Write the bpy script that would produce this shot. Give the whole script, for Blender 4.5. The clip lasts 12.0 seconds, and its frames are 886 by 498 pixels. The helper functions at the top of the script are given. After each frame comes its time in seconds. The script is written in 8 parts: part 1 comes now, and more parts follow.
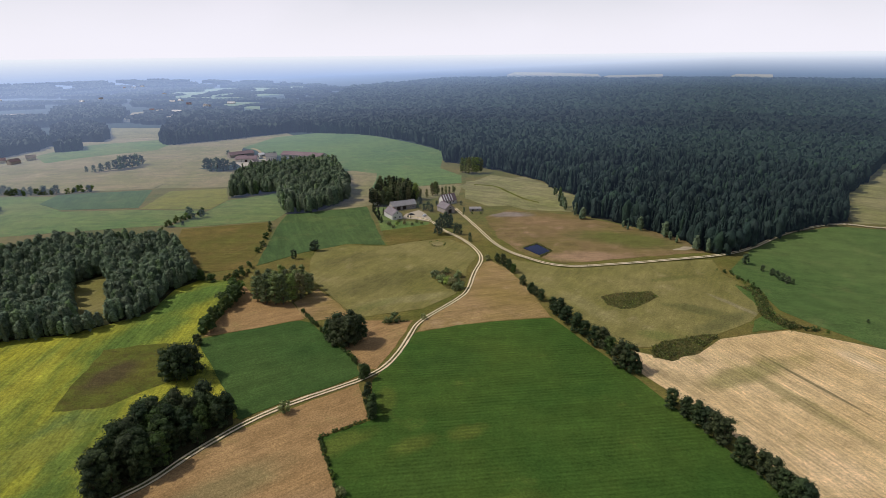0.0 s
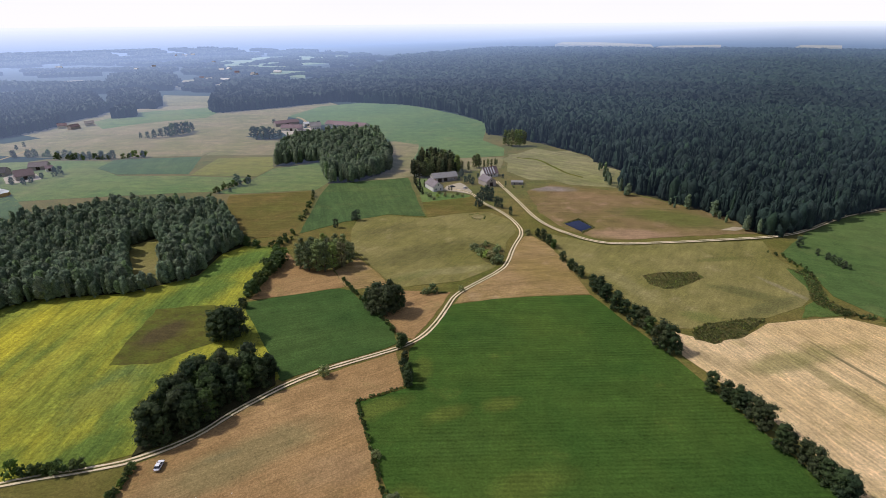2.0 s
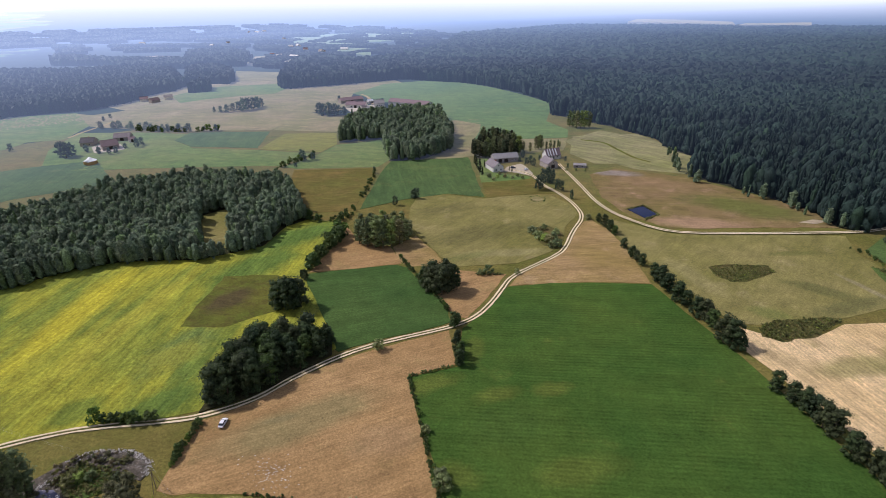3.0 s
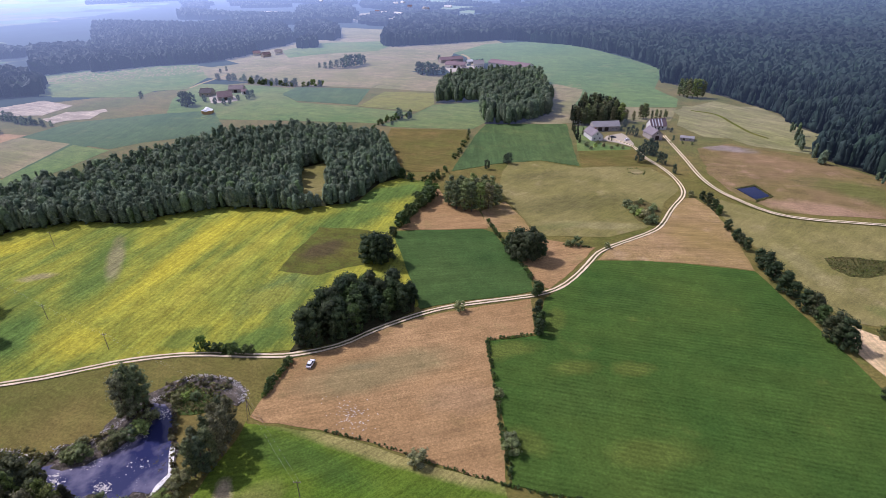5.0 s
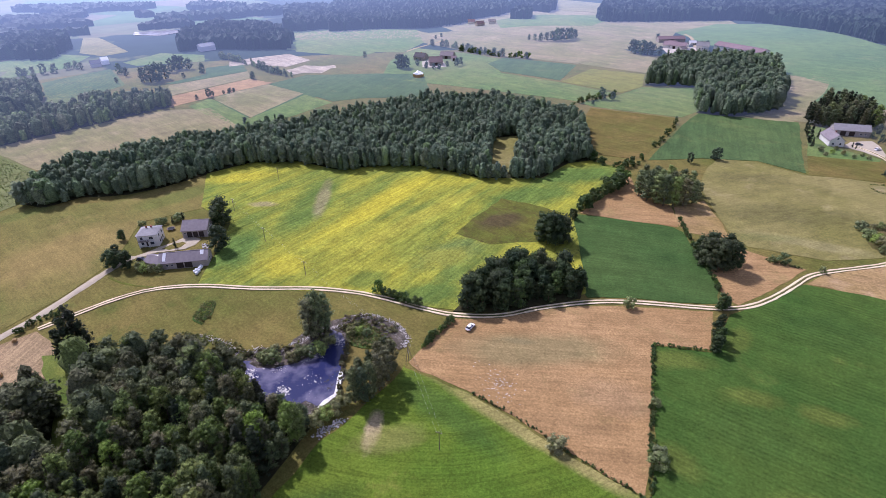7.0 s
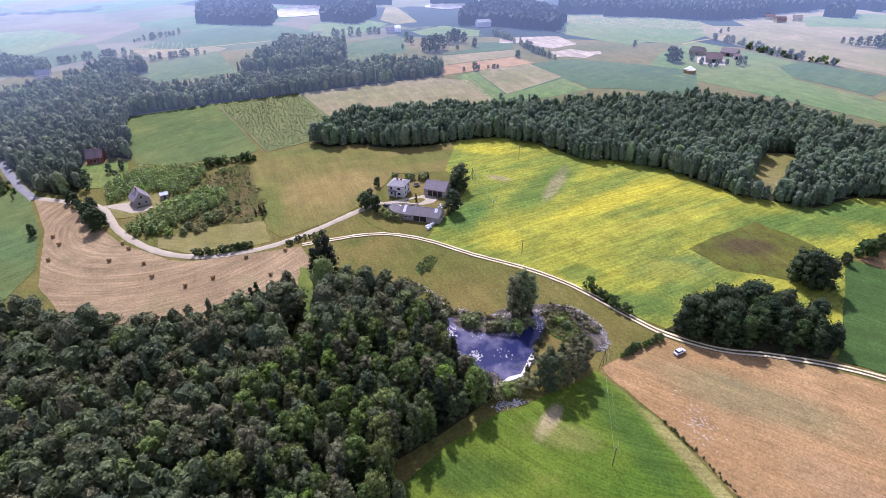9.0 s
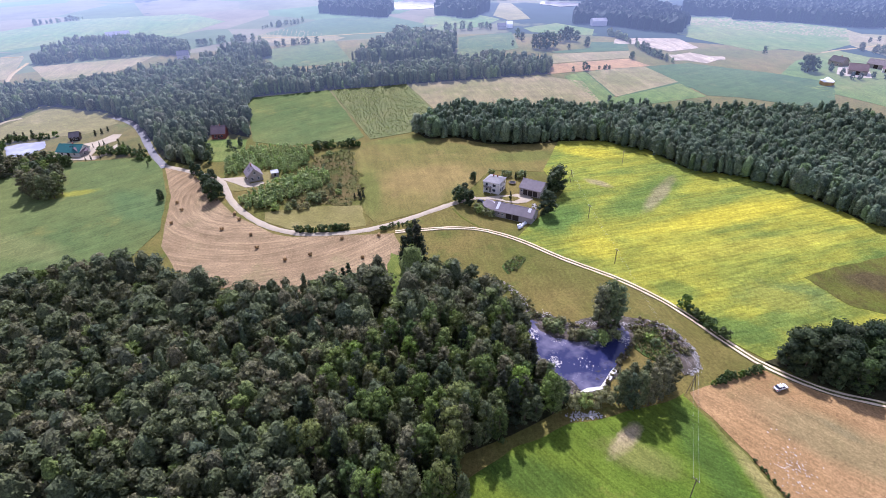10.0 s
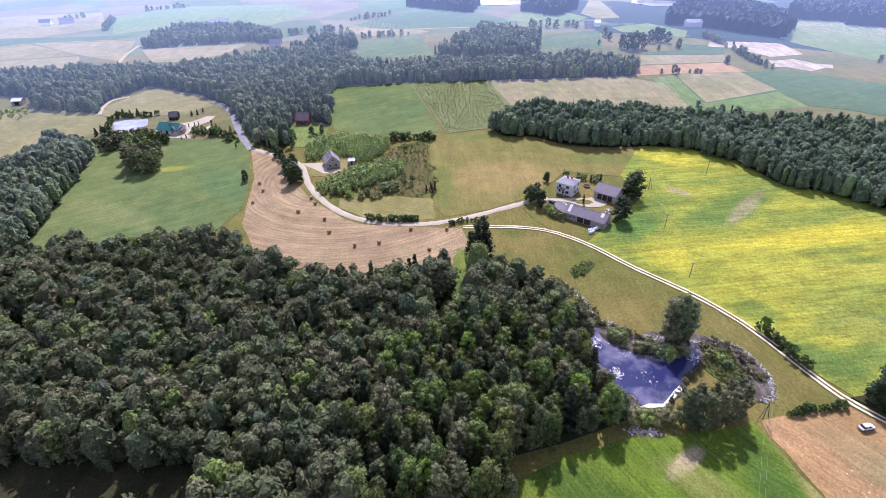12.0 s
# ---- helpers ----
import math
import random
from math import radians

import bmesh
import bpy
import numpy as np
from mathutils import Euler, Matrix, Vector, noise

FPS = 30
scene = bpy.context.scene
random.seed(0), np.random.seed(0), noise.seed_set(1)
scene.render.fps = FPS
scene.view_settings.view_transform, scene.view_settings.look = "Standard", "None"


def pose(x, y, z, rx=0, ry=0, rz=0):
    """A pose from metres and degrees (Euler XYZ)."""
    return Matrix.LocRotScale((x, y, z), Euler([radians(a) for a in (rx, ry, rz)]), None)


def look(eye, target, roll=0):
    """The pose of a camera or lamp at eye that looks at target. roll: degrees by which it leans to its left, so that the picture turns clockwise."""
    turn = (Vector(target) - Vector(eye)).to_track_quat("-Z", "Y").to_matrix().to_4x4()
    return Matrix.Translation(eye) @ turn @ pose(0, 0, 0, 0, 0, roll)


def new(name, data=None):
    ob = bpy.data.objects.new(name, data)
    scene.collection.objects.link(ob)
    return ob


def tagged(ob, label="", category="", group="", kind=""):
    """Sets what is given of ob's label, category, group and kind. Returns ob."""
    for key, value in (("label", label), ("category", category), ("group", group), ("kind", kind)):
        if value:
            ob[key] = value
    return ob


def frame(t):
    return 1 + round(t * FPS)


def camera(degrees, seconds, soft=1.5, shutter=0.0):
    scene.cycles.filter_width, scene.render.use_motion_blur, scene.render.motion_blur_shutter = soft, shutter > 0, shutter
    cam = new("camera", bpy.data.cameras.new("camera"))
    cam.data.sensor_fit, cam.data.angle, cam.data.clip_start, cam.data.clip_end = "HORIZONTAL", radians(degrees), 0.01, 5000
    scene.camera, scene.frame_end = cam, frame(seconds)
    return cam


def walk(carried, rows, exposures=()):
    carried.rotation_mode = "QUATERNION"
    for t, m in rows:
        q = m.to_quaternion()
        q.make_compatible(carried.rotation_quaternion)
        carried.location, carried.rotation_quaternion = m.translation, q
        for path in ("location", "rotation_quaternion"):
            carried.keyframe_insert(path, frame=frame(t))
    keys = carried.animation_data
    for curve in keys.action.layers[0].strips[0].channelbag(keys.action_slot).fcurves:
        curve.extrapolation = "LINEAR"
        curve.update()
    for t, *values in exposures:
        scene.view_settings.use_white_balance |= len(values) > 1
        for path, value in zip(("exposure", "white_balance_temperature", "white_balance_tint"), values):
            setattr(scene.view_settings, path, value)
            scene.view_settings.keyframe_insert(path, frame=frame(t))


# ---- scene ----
import collections

cam = camera(78.53, 12.0, soft=0.5)
PATH = [
    (0.0, pose(0, 0, 120, 70.25, 0.55, -0.00)),
    (0.5, pose(0, 0, 120, 70.13, 0.55, 1.19)),
    (1.0, pose(0, 0, 120, 69.60, 0.51, 2.10)),
    (1.5, pose(0, 0, 120, 68.39, 0.48, 2.94)),
    (2.0, pose(0, 0, 120, 67.40, 0.44, 4.52)),
    (2.5, pose(0, 0, 120, 66.34, 0.59, 7.26)),
    (3.0, pose(0, 0, 120, 65.37, 0.58, 11.01)),
    (4.8, pose(0, 0, 120, 62.05, 0.60, 20.17)),
    (5.0, pose(0, 0, 120, 61.72, 0.60, 21.22)),
    (5.5, pose(0, 0, 120, 60.92, 0.67, 23.81)),
    (6.0, pose(0, 0, 120, 60.29, 0.73, 27.62)),
    (6.5, pose(0, 0, 120, 59.78, 0.73, 33.76)),
    (7.0, pose(0, 0, 120, 59.45, 0.76, 42.09)),
    (7.5, pose(0, 0, 120, 59.14, 0.77, 51.36)),
    (7.7, pose(0, 0, 120, 59.05, 0.79, 54.43)),
    (9.3, pose(0, 0, 120, 58.23, 0.90, 72.02)),
    (9.5, pose(0, 0, 120, 58.18, 0.90, 74.55)),
    (10.0, pose(0, 0, 120, 58.12, 0.84, 79.66)),
    (10.5, pose(0, 0, 120, 58.12, 0.78, 82.57)),
    (11.0, pose(0, 0, 120, 58.13, 0.75, 85.33)),
    (11.5, pose(0, 0, 120, 57.96, 0.69, 87.33)),
    (12.0, pose(0, 0, 120, 57.83, 0.69, 88.05)),
]
walk(cam, PATH, exposures=[(0.0, -0.34, 6300, 13), (2.5, -0.12, 6050, 18), (5.5, 0.24, 5570, 31), (7.5, 0.5, 5470, 32), (9.5, 0.74, 5420, 32), (12.0, 0.87, 5400, 32)])

# ---- world, sun ----
world = bpy.data.worlds.new("sky")
scene.world = world
world.use_nodes = True
wn, wl = world.node_tree.nodes, world.node_tree.links
SUN_EL, SUN_YAW = 48.0, 84.0  # degrees; yaw counted to the left of +y
sky = wn.new("ShaderNodeTexSky")
sky.sky_type, sky.sun_disc = "NISHITA", False
sky.sun_elevation, sky.sun_rotation = radians(SUN_EL), radians(-SUN_YAW)
sky.air_density, sky.dust_density, sky.ozone_density, sky.altitude = 1.0, 1.6, 2.0, 150
cloud_co = wn.new("ShaderNodeTexCoord")
cloud_map = wn.new("ShaderNodeMapping")
cloud_map.inputs["Scale"].default_value = (1.0, 1.0, 2.6)
cloud = wn.new("ShaderNodeTexNoise")
cloud.inputs["Scale"].default_value, cloud.inputs["Detail"].default_value = 2.6, 6.0
cloud_ramp = wn.new("ShaderNodeValToRGB")
cloud_ramp.color_ramp.elements[0].position, cloud_ramp.color_ramp.elements[1].position = 0.46, 0.68
veil = wn.new("ShaderNodeMix")
veil.data_type = "RGBA"
veil.inputs[7].default_value = (8.2, 8.0, 8.8, 1)
wl.new(cloud_co.outputs["Generated"], cloud_map.inputs["Vector"])
wl.new(cloud_map.outputs["Vector"], cloud.inputs["Vector"])
wl.new(cloud.outputs["Fac"], cloud_ramp.inputs["Fac"])
wl.new(cloud_ramp.outputs["Color"], veil.inputs[0])
wl.new(sky.outputs["Color"], veil.inputs[6])
height = wn.new("ShaderNodeSeparateXYZ")
wl.new(cloud_co.outputs["Generated"], height.inputs[0])
low_air = wn.new("ShaderNodeMapRange")
low_air.interpolation_type = "SMOOTHSTEP"
low_air.inputs["From Min"].default_value, low_air.inputs["From Max"].default_value = 0.0, 0.28
low_air.inputs["To Min"].default_value, low_air.inputs["To Max"].default_value = 0.97, 0.0
wl.new(height.outputs["Z"], low_air.inputs["Value"])
haze = wn.new("ShaderNodeMix")
haze.data_type = "RGBA"
haze.inputs[7].default_value = (13.8, 13.5, 14.1, 1)
wl.new(low_air.outputs["Result"], haze.inputs[0])
wl.new(veil.outputs[2], haze.inputs[6])
wl.new(haze.outputs[2], wn["Background"].inputs["Color"])
wn["Background"].inputs["Strength"].default_value = 0.085

sun = new("sun", bpy.data.lights.new("sun", "SUN"))
sun.data.energy, sun.data.angle, sun.data.color = 3.55, radians(0.6), (1.0, 0.955, 0.88)
sun.matrix_world = look((-400 * math.sin(radians(SUN_YAW)), 400 * math.cos(radians(SUN_YAW)), 400 * math.tan(radians(SUN_EL))), (0, 0, 0))

# ---- materials ----


def base_mat(name, rough=0.9):
    m = bpy.data.materials.new(name)
    m.use_nodes = True
    b = m.node_tree.nodes["Principled BSDF"]
    b.inputs["Roughness"].default_value = rough
    b.inputs["Specular IOR Level"].default_value = 0.25
    return m, m.node_tree.nodes, m.node_tree.links, b


def noise_node(n, l, vec, scale, detail=4.0, rough=0.55):
    t = n.new("ShaderNodeTexNoise")
    t.inputs["Scale"].default_value, t.inputs["Detail"].default_value, t.inputs["Roughness"].default_value = scale, detail, rough
    l.new(vec, t.inputs["Vector"])
    return t.outputs["Fac"]


def ramp_node(n, l, fac, lo, hi):
    t = n.new("ShaderNodeMapRange")
    t.inputs["From Min"].default_value, t.inputs["From Max"].default_value = lo, hi
    l.new(fac, t.inputs["Value"])
    return t.outputs["Result"]


def mix_node(n, l, fac, a, b):
    t = n.new("ShaderNodeMix")
    t.data_type = "RGBA"
    if isinstance(fac, float):
        t.inputs[0].default_value = fac
    else:
        l.new(fac, t.inputs[0])
    for k, v in ((6, a), (7, b)):
        if isinstance(v, tuple):
            t.inputs[k].default_value = (*v, 1)
        else:
            l.new(v, t.inputs[k])
    return t.outputs[2]


def mul_node(n, l, a, b):
    t = n.new("ShaderNodeMath")
    t.operation = "MULTIPLY"
    l.new(a, t.inputs[0])
    if isinstance(b, float):
        t.inputs[1].default_value = b
    else:
        l.new(b, t.inputs[1])
    return t.outputs[0]


def times_node(n, l, a, b):
    t = n.new("ShaderNodeMix")
    t.data_type, t.blend_type = "RGBA", "MULTIPLY"
    t.inputs[0].default_value = 1.0
    l.new(a, t.inputs[6])
    l.new(b, t.inputs[7])
    return t.outputs[2]


def spot_node(n, l, co, x, y, rx, ry, angle, ragged=0.55):
    """A soft uneven patch round a place: 1 inside, 0 outside."""
    mp = n.new("ShaderNodeMapping")
    mp.vector_type = "TEXTURE"
    mp.inputs["Location"].default_value = (x, y, 0)
    mp.inputs["Rotation"].default_value = (0, 0, radians(angle))
    mp.inputs["Scale"].default_value = (rx, ry, 1e4)
    l.new(co, mp.inputs["Vector"])
    ln = n.new("ShaderNodeVectorMath")
    ln.operation = "LENGTH"
    l.new(mp.outputs["Vector"], ln.inputs[0])
    add = n.new("ShaderNodeMath")
    add.operation = "MULTIPLY_ADD"
    l.new(noise_node(n, l, co, 2.2 / max(rx, ry), 6.0, 0.65), add.inputs[0])
    add.inputs[1].default_value = ragged * 2
    l.new(ln.outputs["Value"], add.inputs[2])
    return ramp_node(n, l, add.outputs[0], 1.15 + ragged, 0.55 + ragged)


def crop_mat(name, main, second, dry, patch=0.016, amount=1.0, turn=0.0, row=1.6, depth=0.3, grain=1.3, bump=0.35, dry_lo=0.56, rows=0.0, spots=(), centre=None, ratio=14.0, sheen=0.015, streak=0.0):
    """Vegetation or bare soil seen from the air: tones in large patches, dry spots, worked streaks along one direction, fine grain."""
    m, n, l, b = base_mat(name, 0.95)
    co = n.new("ShaderNodeTexCoord").outputs["Object"]
    turned = n.new("ShaderNodeMapping")
    turned.inputs["Rotation"].default_value = (0, 0, radians(turn))
    l.new(co, turned.inputs["Vector"])
    along = turned.outputs["Vector"]
    if centre:
        sub = n.new("ShaderNodeVectorMath")
        sub.operation = "SUBTRACT"
        sub.inputs[1].default_value = (*centre, 0)
        l.new(co, sub.inputs[0])
        ln = n.new("ShaderNodeVectorMath")
        ln.operation = "LENGTH"
        l.new(sub.outputs["Vector"], ln.inputs[0])
        sp = n.new("ShaderNodeSeparateXYZ")
        l.new(sub.outputs["Vector"], sp.inputs[0])
        at = n.new("ShaderNodeMath")
        at.operation = "ARCTAN2"
        l.new(sp.outputs["Y"], at.inputs[0])
        l.new(sp.outputs["X"], at.inputs[1])
        cx = n.new("ShaderNodeCombineXYZ")
        l.new(mul_node(n, l, at.outputs[0], 50.0), cx.inputs["X"])
        l.new(ln.outputs["Value"], cx.inputs["Y"])
        along = cx.outputs["Vector"]
    large = ramp_node(n, l, noise_node(n, l, co, patch, 6.0, 0.6), 0.38, 0.62)
    colour = mix_node(n, l, mul_node(n, l, large, amount), main, second)
    small = ramp_node(n, l, noise_node(n, l, co, patch * 3.1, 7.0, 0.68), dry_lo, dry_lo + 0.14)
    colour = mix_node(n, l, mul_node(n, l, small, 0.7), colour, dry)

    def stretched(across, longer):
        mp = n.new("ShaderNodeMapping")
        mp.inputs["Scale"].default_value = (1 / (across * longer), 1 / across, 1)
        l.new(along, mp.inputs["Vector"])
        return noise_node(n, l, mp.outputs["Vector"], 1.0, 4.0, 0.6)
    if streak:
        colour = mix_node(n, l, mul_node(n, l, ramp_node(n, l, stretched(9.0, 5.0), 0.44, 0.60), streak), colour, second)
    for x, y, rx, ry, angle, tone, k in spots:
        colour = mix_node(n, l, mul_node(n, l, spot_node(n, l, co, x, y, rx, ry, angle), k), colour, tone)
    lines = stretched(row, ratio)
    lane = stretched(row * 4.5, ratio * 0.8)
    fine = noise_node(n, l, co, grain, 7.0, 0.75)
    shade = mix_node(n, l, ramp_node(n, l, lines, 0.3, 0.7), (1 - depth,) * 3, (1 + depth,) * 3)
    shade = times_node(n, l, shade, mix_node(n, l, ramp_node(n, l, lane, 0.32, 0.68), (1 - depth * 0.6,) * 3, (1 + depth * 0.6,) * 3))
    shade = times_node(n, l, shade, mix_node(n, l, ramp_node(n, l, fine, 0.28, 0.72), (0.58,) * 3, (1.42,) * 3))
    tiny = noise_node(n, l, co, grain * 2.9, 4.0, 0.7)
    shade = times_node(n, l, shade, mix_node(n, l, ramp_node(n, l, tiny, 0.3, 0.7), (0.74,) * 3, (1.26,) * 3))
    mottle = noise_node(n, l, co, 0.12, 5.0, 0.65)
    shade = times_node(n, l, shade, mix_node(n, l, ramp_node(n, l, mottle, 0.3, 0.7), (0.84,) * 3, (1.16,) * 3))
    if rows:
        wave = n.new("ShaderNodeTexWave")
        wave.bands_direction = "Y"
        wave.inputs["Scale"].default_value = 0.314 / rows
        wave.inputs["Distortion"].default_value, wave.inputs["Detail"].default_value, wave.inputs["Detail Scale"].default_value = 1.2, 4.0, 0.6
        l.new(along, wave.inputs["Vector"])
        line = mix_node(n, l, wave.outputs["Fac"], (0.86, 0.85, 0.83), (1.07, 1.07, 1.07))
        fade = ramp_node(n, l, noise_node(n, l, co, 0.05, 4.0), 0.35, 0.6)
        shade = times_node(n, l, shade, mix_node(n, l, fade, (1.0, 1.0, 1.0), line))
    l.new(times_node(n, l, colour, shade), b.inputs["Base Color"])
    b.inputs["Specular IOR Level"].default_value = 0.07
    b.inputs["Sheen Weight"].default_value, b.inputs["Sheen Roughness"].default_value = sheen, 0.45
    bp = n.new("ShaderNodeBump")
    bp.inputs["Strength"].default_value, bp.inputs["Distance"].default_value = bump, 0.6
    l.new(fine, bp.inputs["Height"])
    l.new(bp.outputs["Normal"], b.inputs["Normal"])
    return m


def leaf_mat(name, a, c, tip, attr=False, spread=1.0):
    """Foliage: tone differs from tree to tree and from clump to clump, with some light through the leaves."""
    m, n, l, b = base_mat(name, 0.7)
    if attr:
        r = n.new("ShaderNodeAttribute")
        r.attribute_name = "tint"
        rnd = r.outputs["Fac"]
    else:
        rnd = n.new("ShaderNodeObjectInfo").outputs["Random"]
    isl = n.new("ShaderNodeNewGeometry").outputs["Random Per Island"]
    kinds = n.new("ShaderNodeValToRGB")
    el = kinds.color_ramp.elements
    mean = tuple((p + q) / 2 for p, q in zip(a, c))
    el[0].position, el[1].position = 0.0, 1.0
    el[0].color, el[1].color = (*(v * (1 + (k - 1) * spread) for v, k in zip(mean, (0.48, 0.58, 0.61))), 1), (*(v * (1 + (k - 1) * spread) for v, k in zip(mean, (1.29, 1.48, 0.73))), 1)
    for at, tone in ((0.16, (1.21, 0.92, 1.12)), (0.32, (0.71, 0.76, 0.78)), (0.48, (1.0, 1.0, 1.0)), (0.60, (1.36, 1.08, 1.35)), (0.72, (0.55, 0.66, 0.86)), (0.87, (1.25, 1.25, 1.25))):
        tone = tuple(v * (1 + (k - 1) * spread) for v, k in zip(mean, tone))
        e = el.new(at)
        e.color = (*tone, 1)
    l.new(rnd, kinds.inputs["Fac"])
    colour = kinds.outputs["Color"]
    co = n.new("ShaderNodeTexCoord").outputs["Object"]
    if attr:
        stand = ramp_node(n, l, noise_node(n, l, co, 0.012, 4.0, 0.6), 0.42, 0.6)
        colour = mix_node(n, l, mul_node(n, l, stand, 0.45), colour, tuple(v * 0.62 for v in a))
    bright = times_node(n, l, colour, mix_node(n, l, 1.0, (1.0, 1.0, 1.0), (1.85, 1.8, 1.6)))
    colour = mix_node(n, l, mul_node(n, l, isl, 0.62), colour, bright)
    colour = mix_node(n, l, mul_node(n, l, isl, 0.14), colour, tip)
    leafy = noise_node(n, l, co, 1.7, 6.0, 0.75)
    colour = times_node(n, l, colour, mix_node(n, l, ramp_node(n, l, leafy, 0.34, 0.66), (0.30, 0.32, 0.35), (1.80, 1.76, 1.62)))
    l.new(colour, b.inputs["Base Color"])
    bp = n.new("ShaderNodeBump")
    bp.inputs["Strength"].default_value, bp.inputs["Distance"].default_value = 0.9, 0.5
    l.new(leafy, bp.inputs["Height"])
    l.new(bp.outputs["Normal"], b.inputs["Normal"])
    tr = n.new("ShaderNodeBsdfTranslucent")
    l.new(colour, tr.inputs["Color"])
    mx = n.new("ShaderNodeMixShader")
    mx.inputs[0].default_value = 0.30
    l.new(b.outputs[0], mx.inputs[1])
    l.new(tr.outputs[0], mx.inputs[2])
    l.new(mx.outputs[0], n["Material Output"].inputs["Surface"])
    return m


def plain_mat(name, a, c, scale=2.0, rough=0.85, bump=0.15, metal=0.0):
    m, n, l, b = base_mat(name, rough)
    co = n.new("ShaderNodeTexCoord").outputs["Object"]
    f1 = noise_node(n, l, co, scale, 6.0, 0.65)
    f2 = noise_node(n, l, co, scale * 0.13, 3.0)
    colour = mix_node(n, l, ramp_node(n, l, f1, 0.3, 0.7), a, c)
    colour = mix_node(n, l, mul_node(n, l, ramp_node(n, l, f2, 0.4, 0.7), 0.5), colour, tuple(v * 0.7 for v in a))
    l.new(colour, b.inputs["Base Color"])
    b.inputs["Metallic"].default_value = metal
    bp = n.new("ShaderNodeBump")
    bp.inputs["Strength"].default_value, bp.inputs["Distance"].default_value = bump, 0.05
    l.new(f1, bp.inputs["Height"])
    l.new(bp.outputs["Normal"], b.inputs["Normal"])
    return m

# soft patches in the fields: place, half length and half width, direction, tone, strength
SPOTS_GREEN = (
    (-36, 145, 14, 5, 35, (0.17, 0.165, 0.03), 0.36),
    (-11, 145, 9, 4, 31, (0.17, 0.165, 0.03), 0.32),
    (7, 151, 8, 4, 23, (0.17, 0.165, 0.03), 0.32),
    (-22, 169, 10, 4, 91, (0.17, 0.165, 0.03), 0.27),
    (-7, 131, 16, 10, 23, (0.035, 0.075, 0.016), 0.27),
    (1, 195, 18, 12, 23, (0.035, 0.075, 0.016), 0.23),
    (15, 117, 14, 6, 23, (0.17, 0.165, 0.03), 0.23),
    (-19, 109, 8, 5, -6, (0.17, 0.165, 0.03), 0.27),
)
SPOTS_YELLOW = (
    (-193, 168, 52, 9, 97, (0.44, 0.38, 0.03), 0.85),
    (-166, 165, 51, 6, 91, (0.36, 0.33, 0.04), 0.6),
    (-220, 142, 43, 11, 123, (0.092, 0.158, 0.030), 0.75),
    (-277, 134, 17, 8, 59, (0.44, 0.38, 0.03), 0.75),
    (-287, 160, 22, 6, 39, (0.092, 0.158, 0.030), 0.7),
    (-178, 97, 10, 9, 61, (0.44, 0.38, 0.03), 0.6),
    (-205, 89, 20, 12, 117, (0.092, 0.158, 0.030), 0.9),
    (-133, 149, 19, 10, 76, (0.115, 0.165, 0.045), 0.8),
    (-144, 112, 10, 7, 58, (0.092, 0.158, 0.030), 0.6),
    (-119, 121, 15, 9, 53, (0.092, 0.158, 0.030), 0.8),
    (-219, 147, 24, 4, 135, (0.30, 0.235, 0.13), 0.6),
    (-237, 123, 8, 3.4, 37, (0.30, 0.235, 0.13), 0.7),
    (-137, 258, 34, 14, 56, (0.092, 0.158, 0.030), 0.9),
    (-164, 227, 15, 8, 49, (0.30, 0.29, 0.04), 0.5),
    (-214, 99, 27, 9, 137, (0.092, 0.158, 0.030), 0.6),
    (-181, 211, 16, 7, 63, (0.44, 0.38, 0.03), 0.35),
    (-132, 145, 14, 9, 52, (0.44, 0.38, 0.03), 0.3),
    (-140, 219, 28, 12, 60, (0.092, 0.158, 0.030), 0.85),
)
SPOTS_BROWN = (
    (-77, 121, 6, 1.6, 29, (0.15, 0.105, 0.06), 0.8),
    (-72, 120, 30, 9, 40, (0.21, 0.175, 0.075), 0.7),
    (-41, 119, 14, 8, 23, (0.32, 0.21, 0.105), 0.4),
)
SPOTS_HAY = (
    (-85.5, 63, 8, 2.6, 123, (0.40, 0.31, 0.17), 0.9),
    (-80, 64, 11, 5, 56, (0.20, 0.19, 0.05), 0.6),
    (-52, 91, 38, 3.2, 2, (0.30, 0.25, 0.085), 0.85),
    (-80, 34, 16, 7, 61, (0.045, 0.088, 0.014), 0.7),
    (-76, 82, 24, 6, -3, (0.05, 0.1, 0.018), 0.6),
)
SPOTS_FALLOW = (
    (87, 311, 26, 10, -5, (0.34, 0.215, 0.125), 0.8),
    (50, 408, 20, 8, -6, (0.24, 0.2, 0.17), 0.8),
    (121, 339, 40, 16, -23, (0.12, 0.125, 0.03), 0.9),
    (73, 387, 32, 12, -18, (0.25, 0.16, 0.08), 0.7),
)
SPOTS_GOLD = (
    (-261, 41, 34, 20, 90, (0.26, 0.185, 0.062), 0.7),
    (-280, 98, 26, 9, 87, (0.125, 0.14, 0.03), 0.8),
    (-251, 6, 30, 7, -1, (0.12, 0.135, 0.028), 0.8),
    (-319, 34, 24, 6, 88, (0.12, 0.14, 0.03), 0.7),
)
SPOTS_SQUARE = (
    (-134.4, 187.4, 14, 8, 70, (0.085, 0.062, 0.026), 0.9),
)
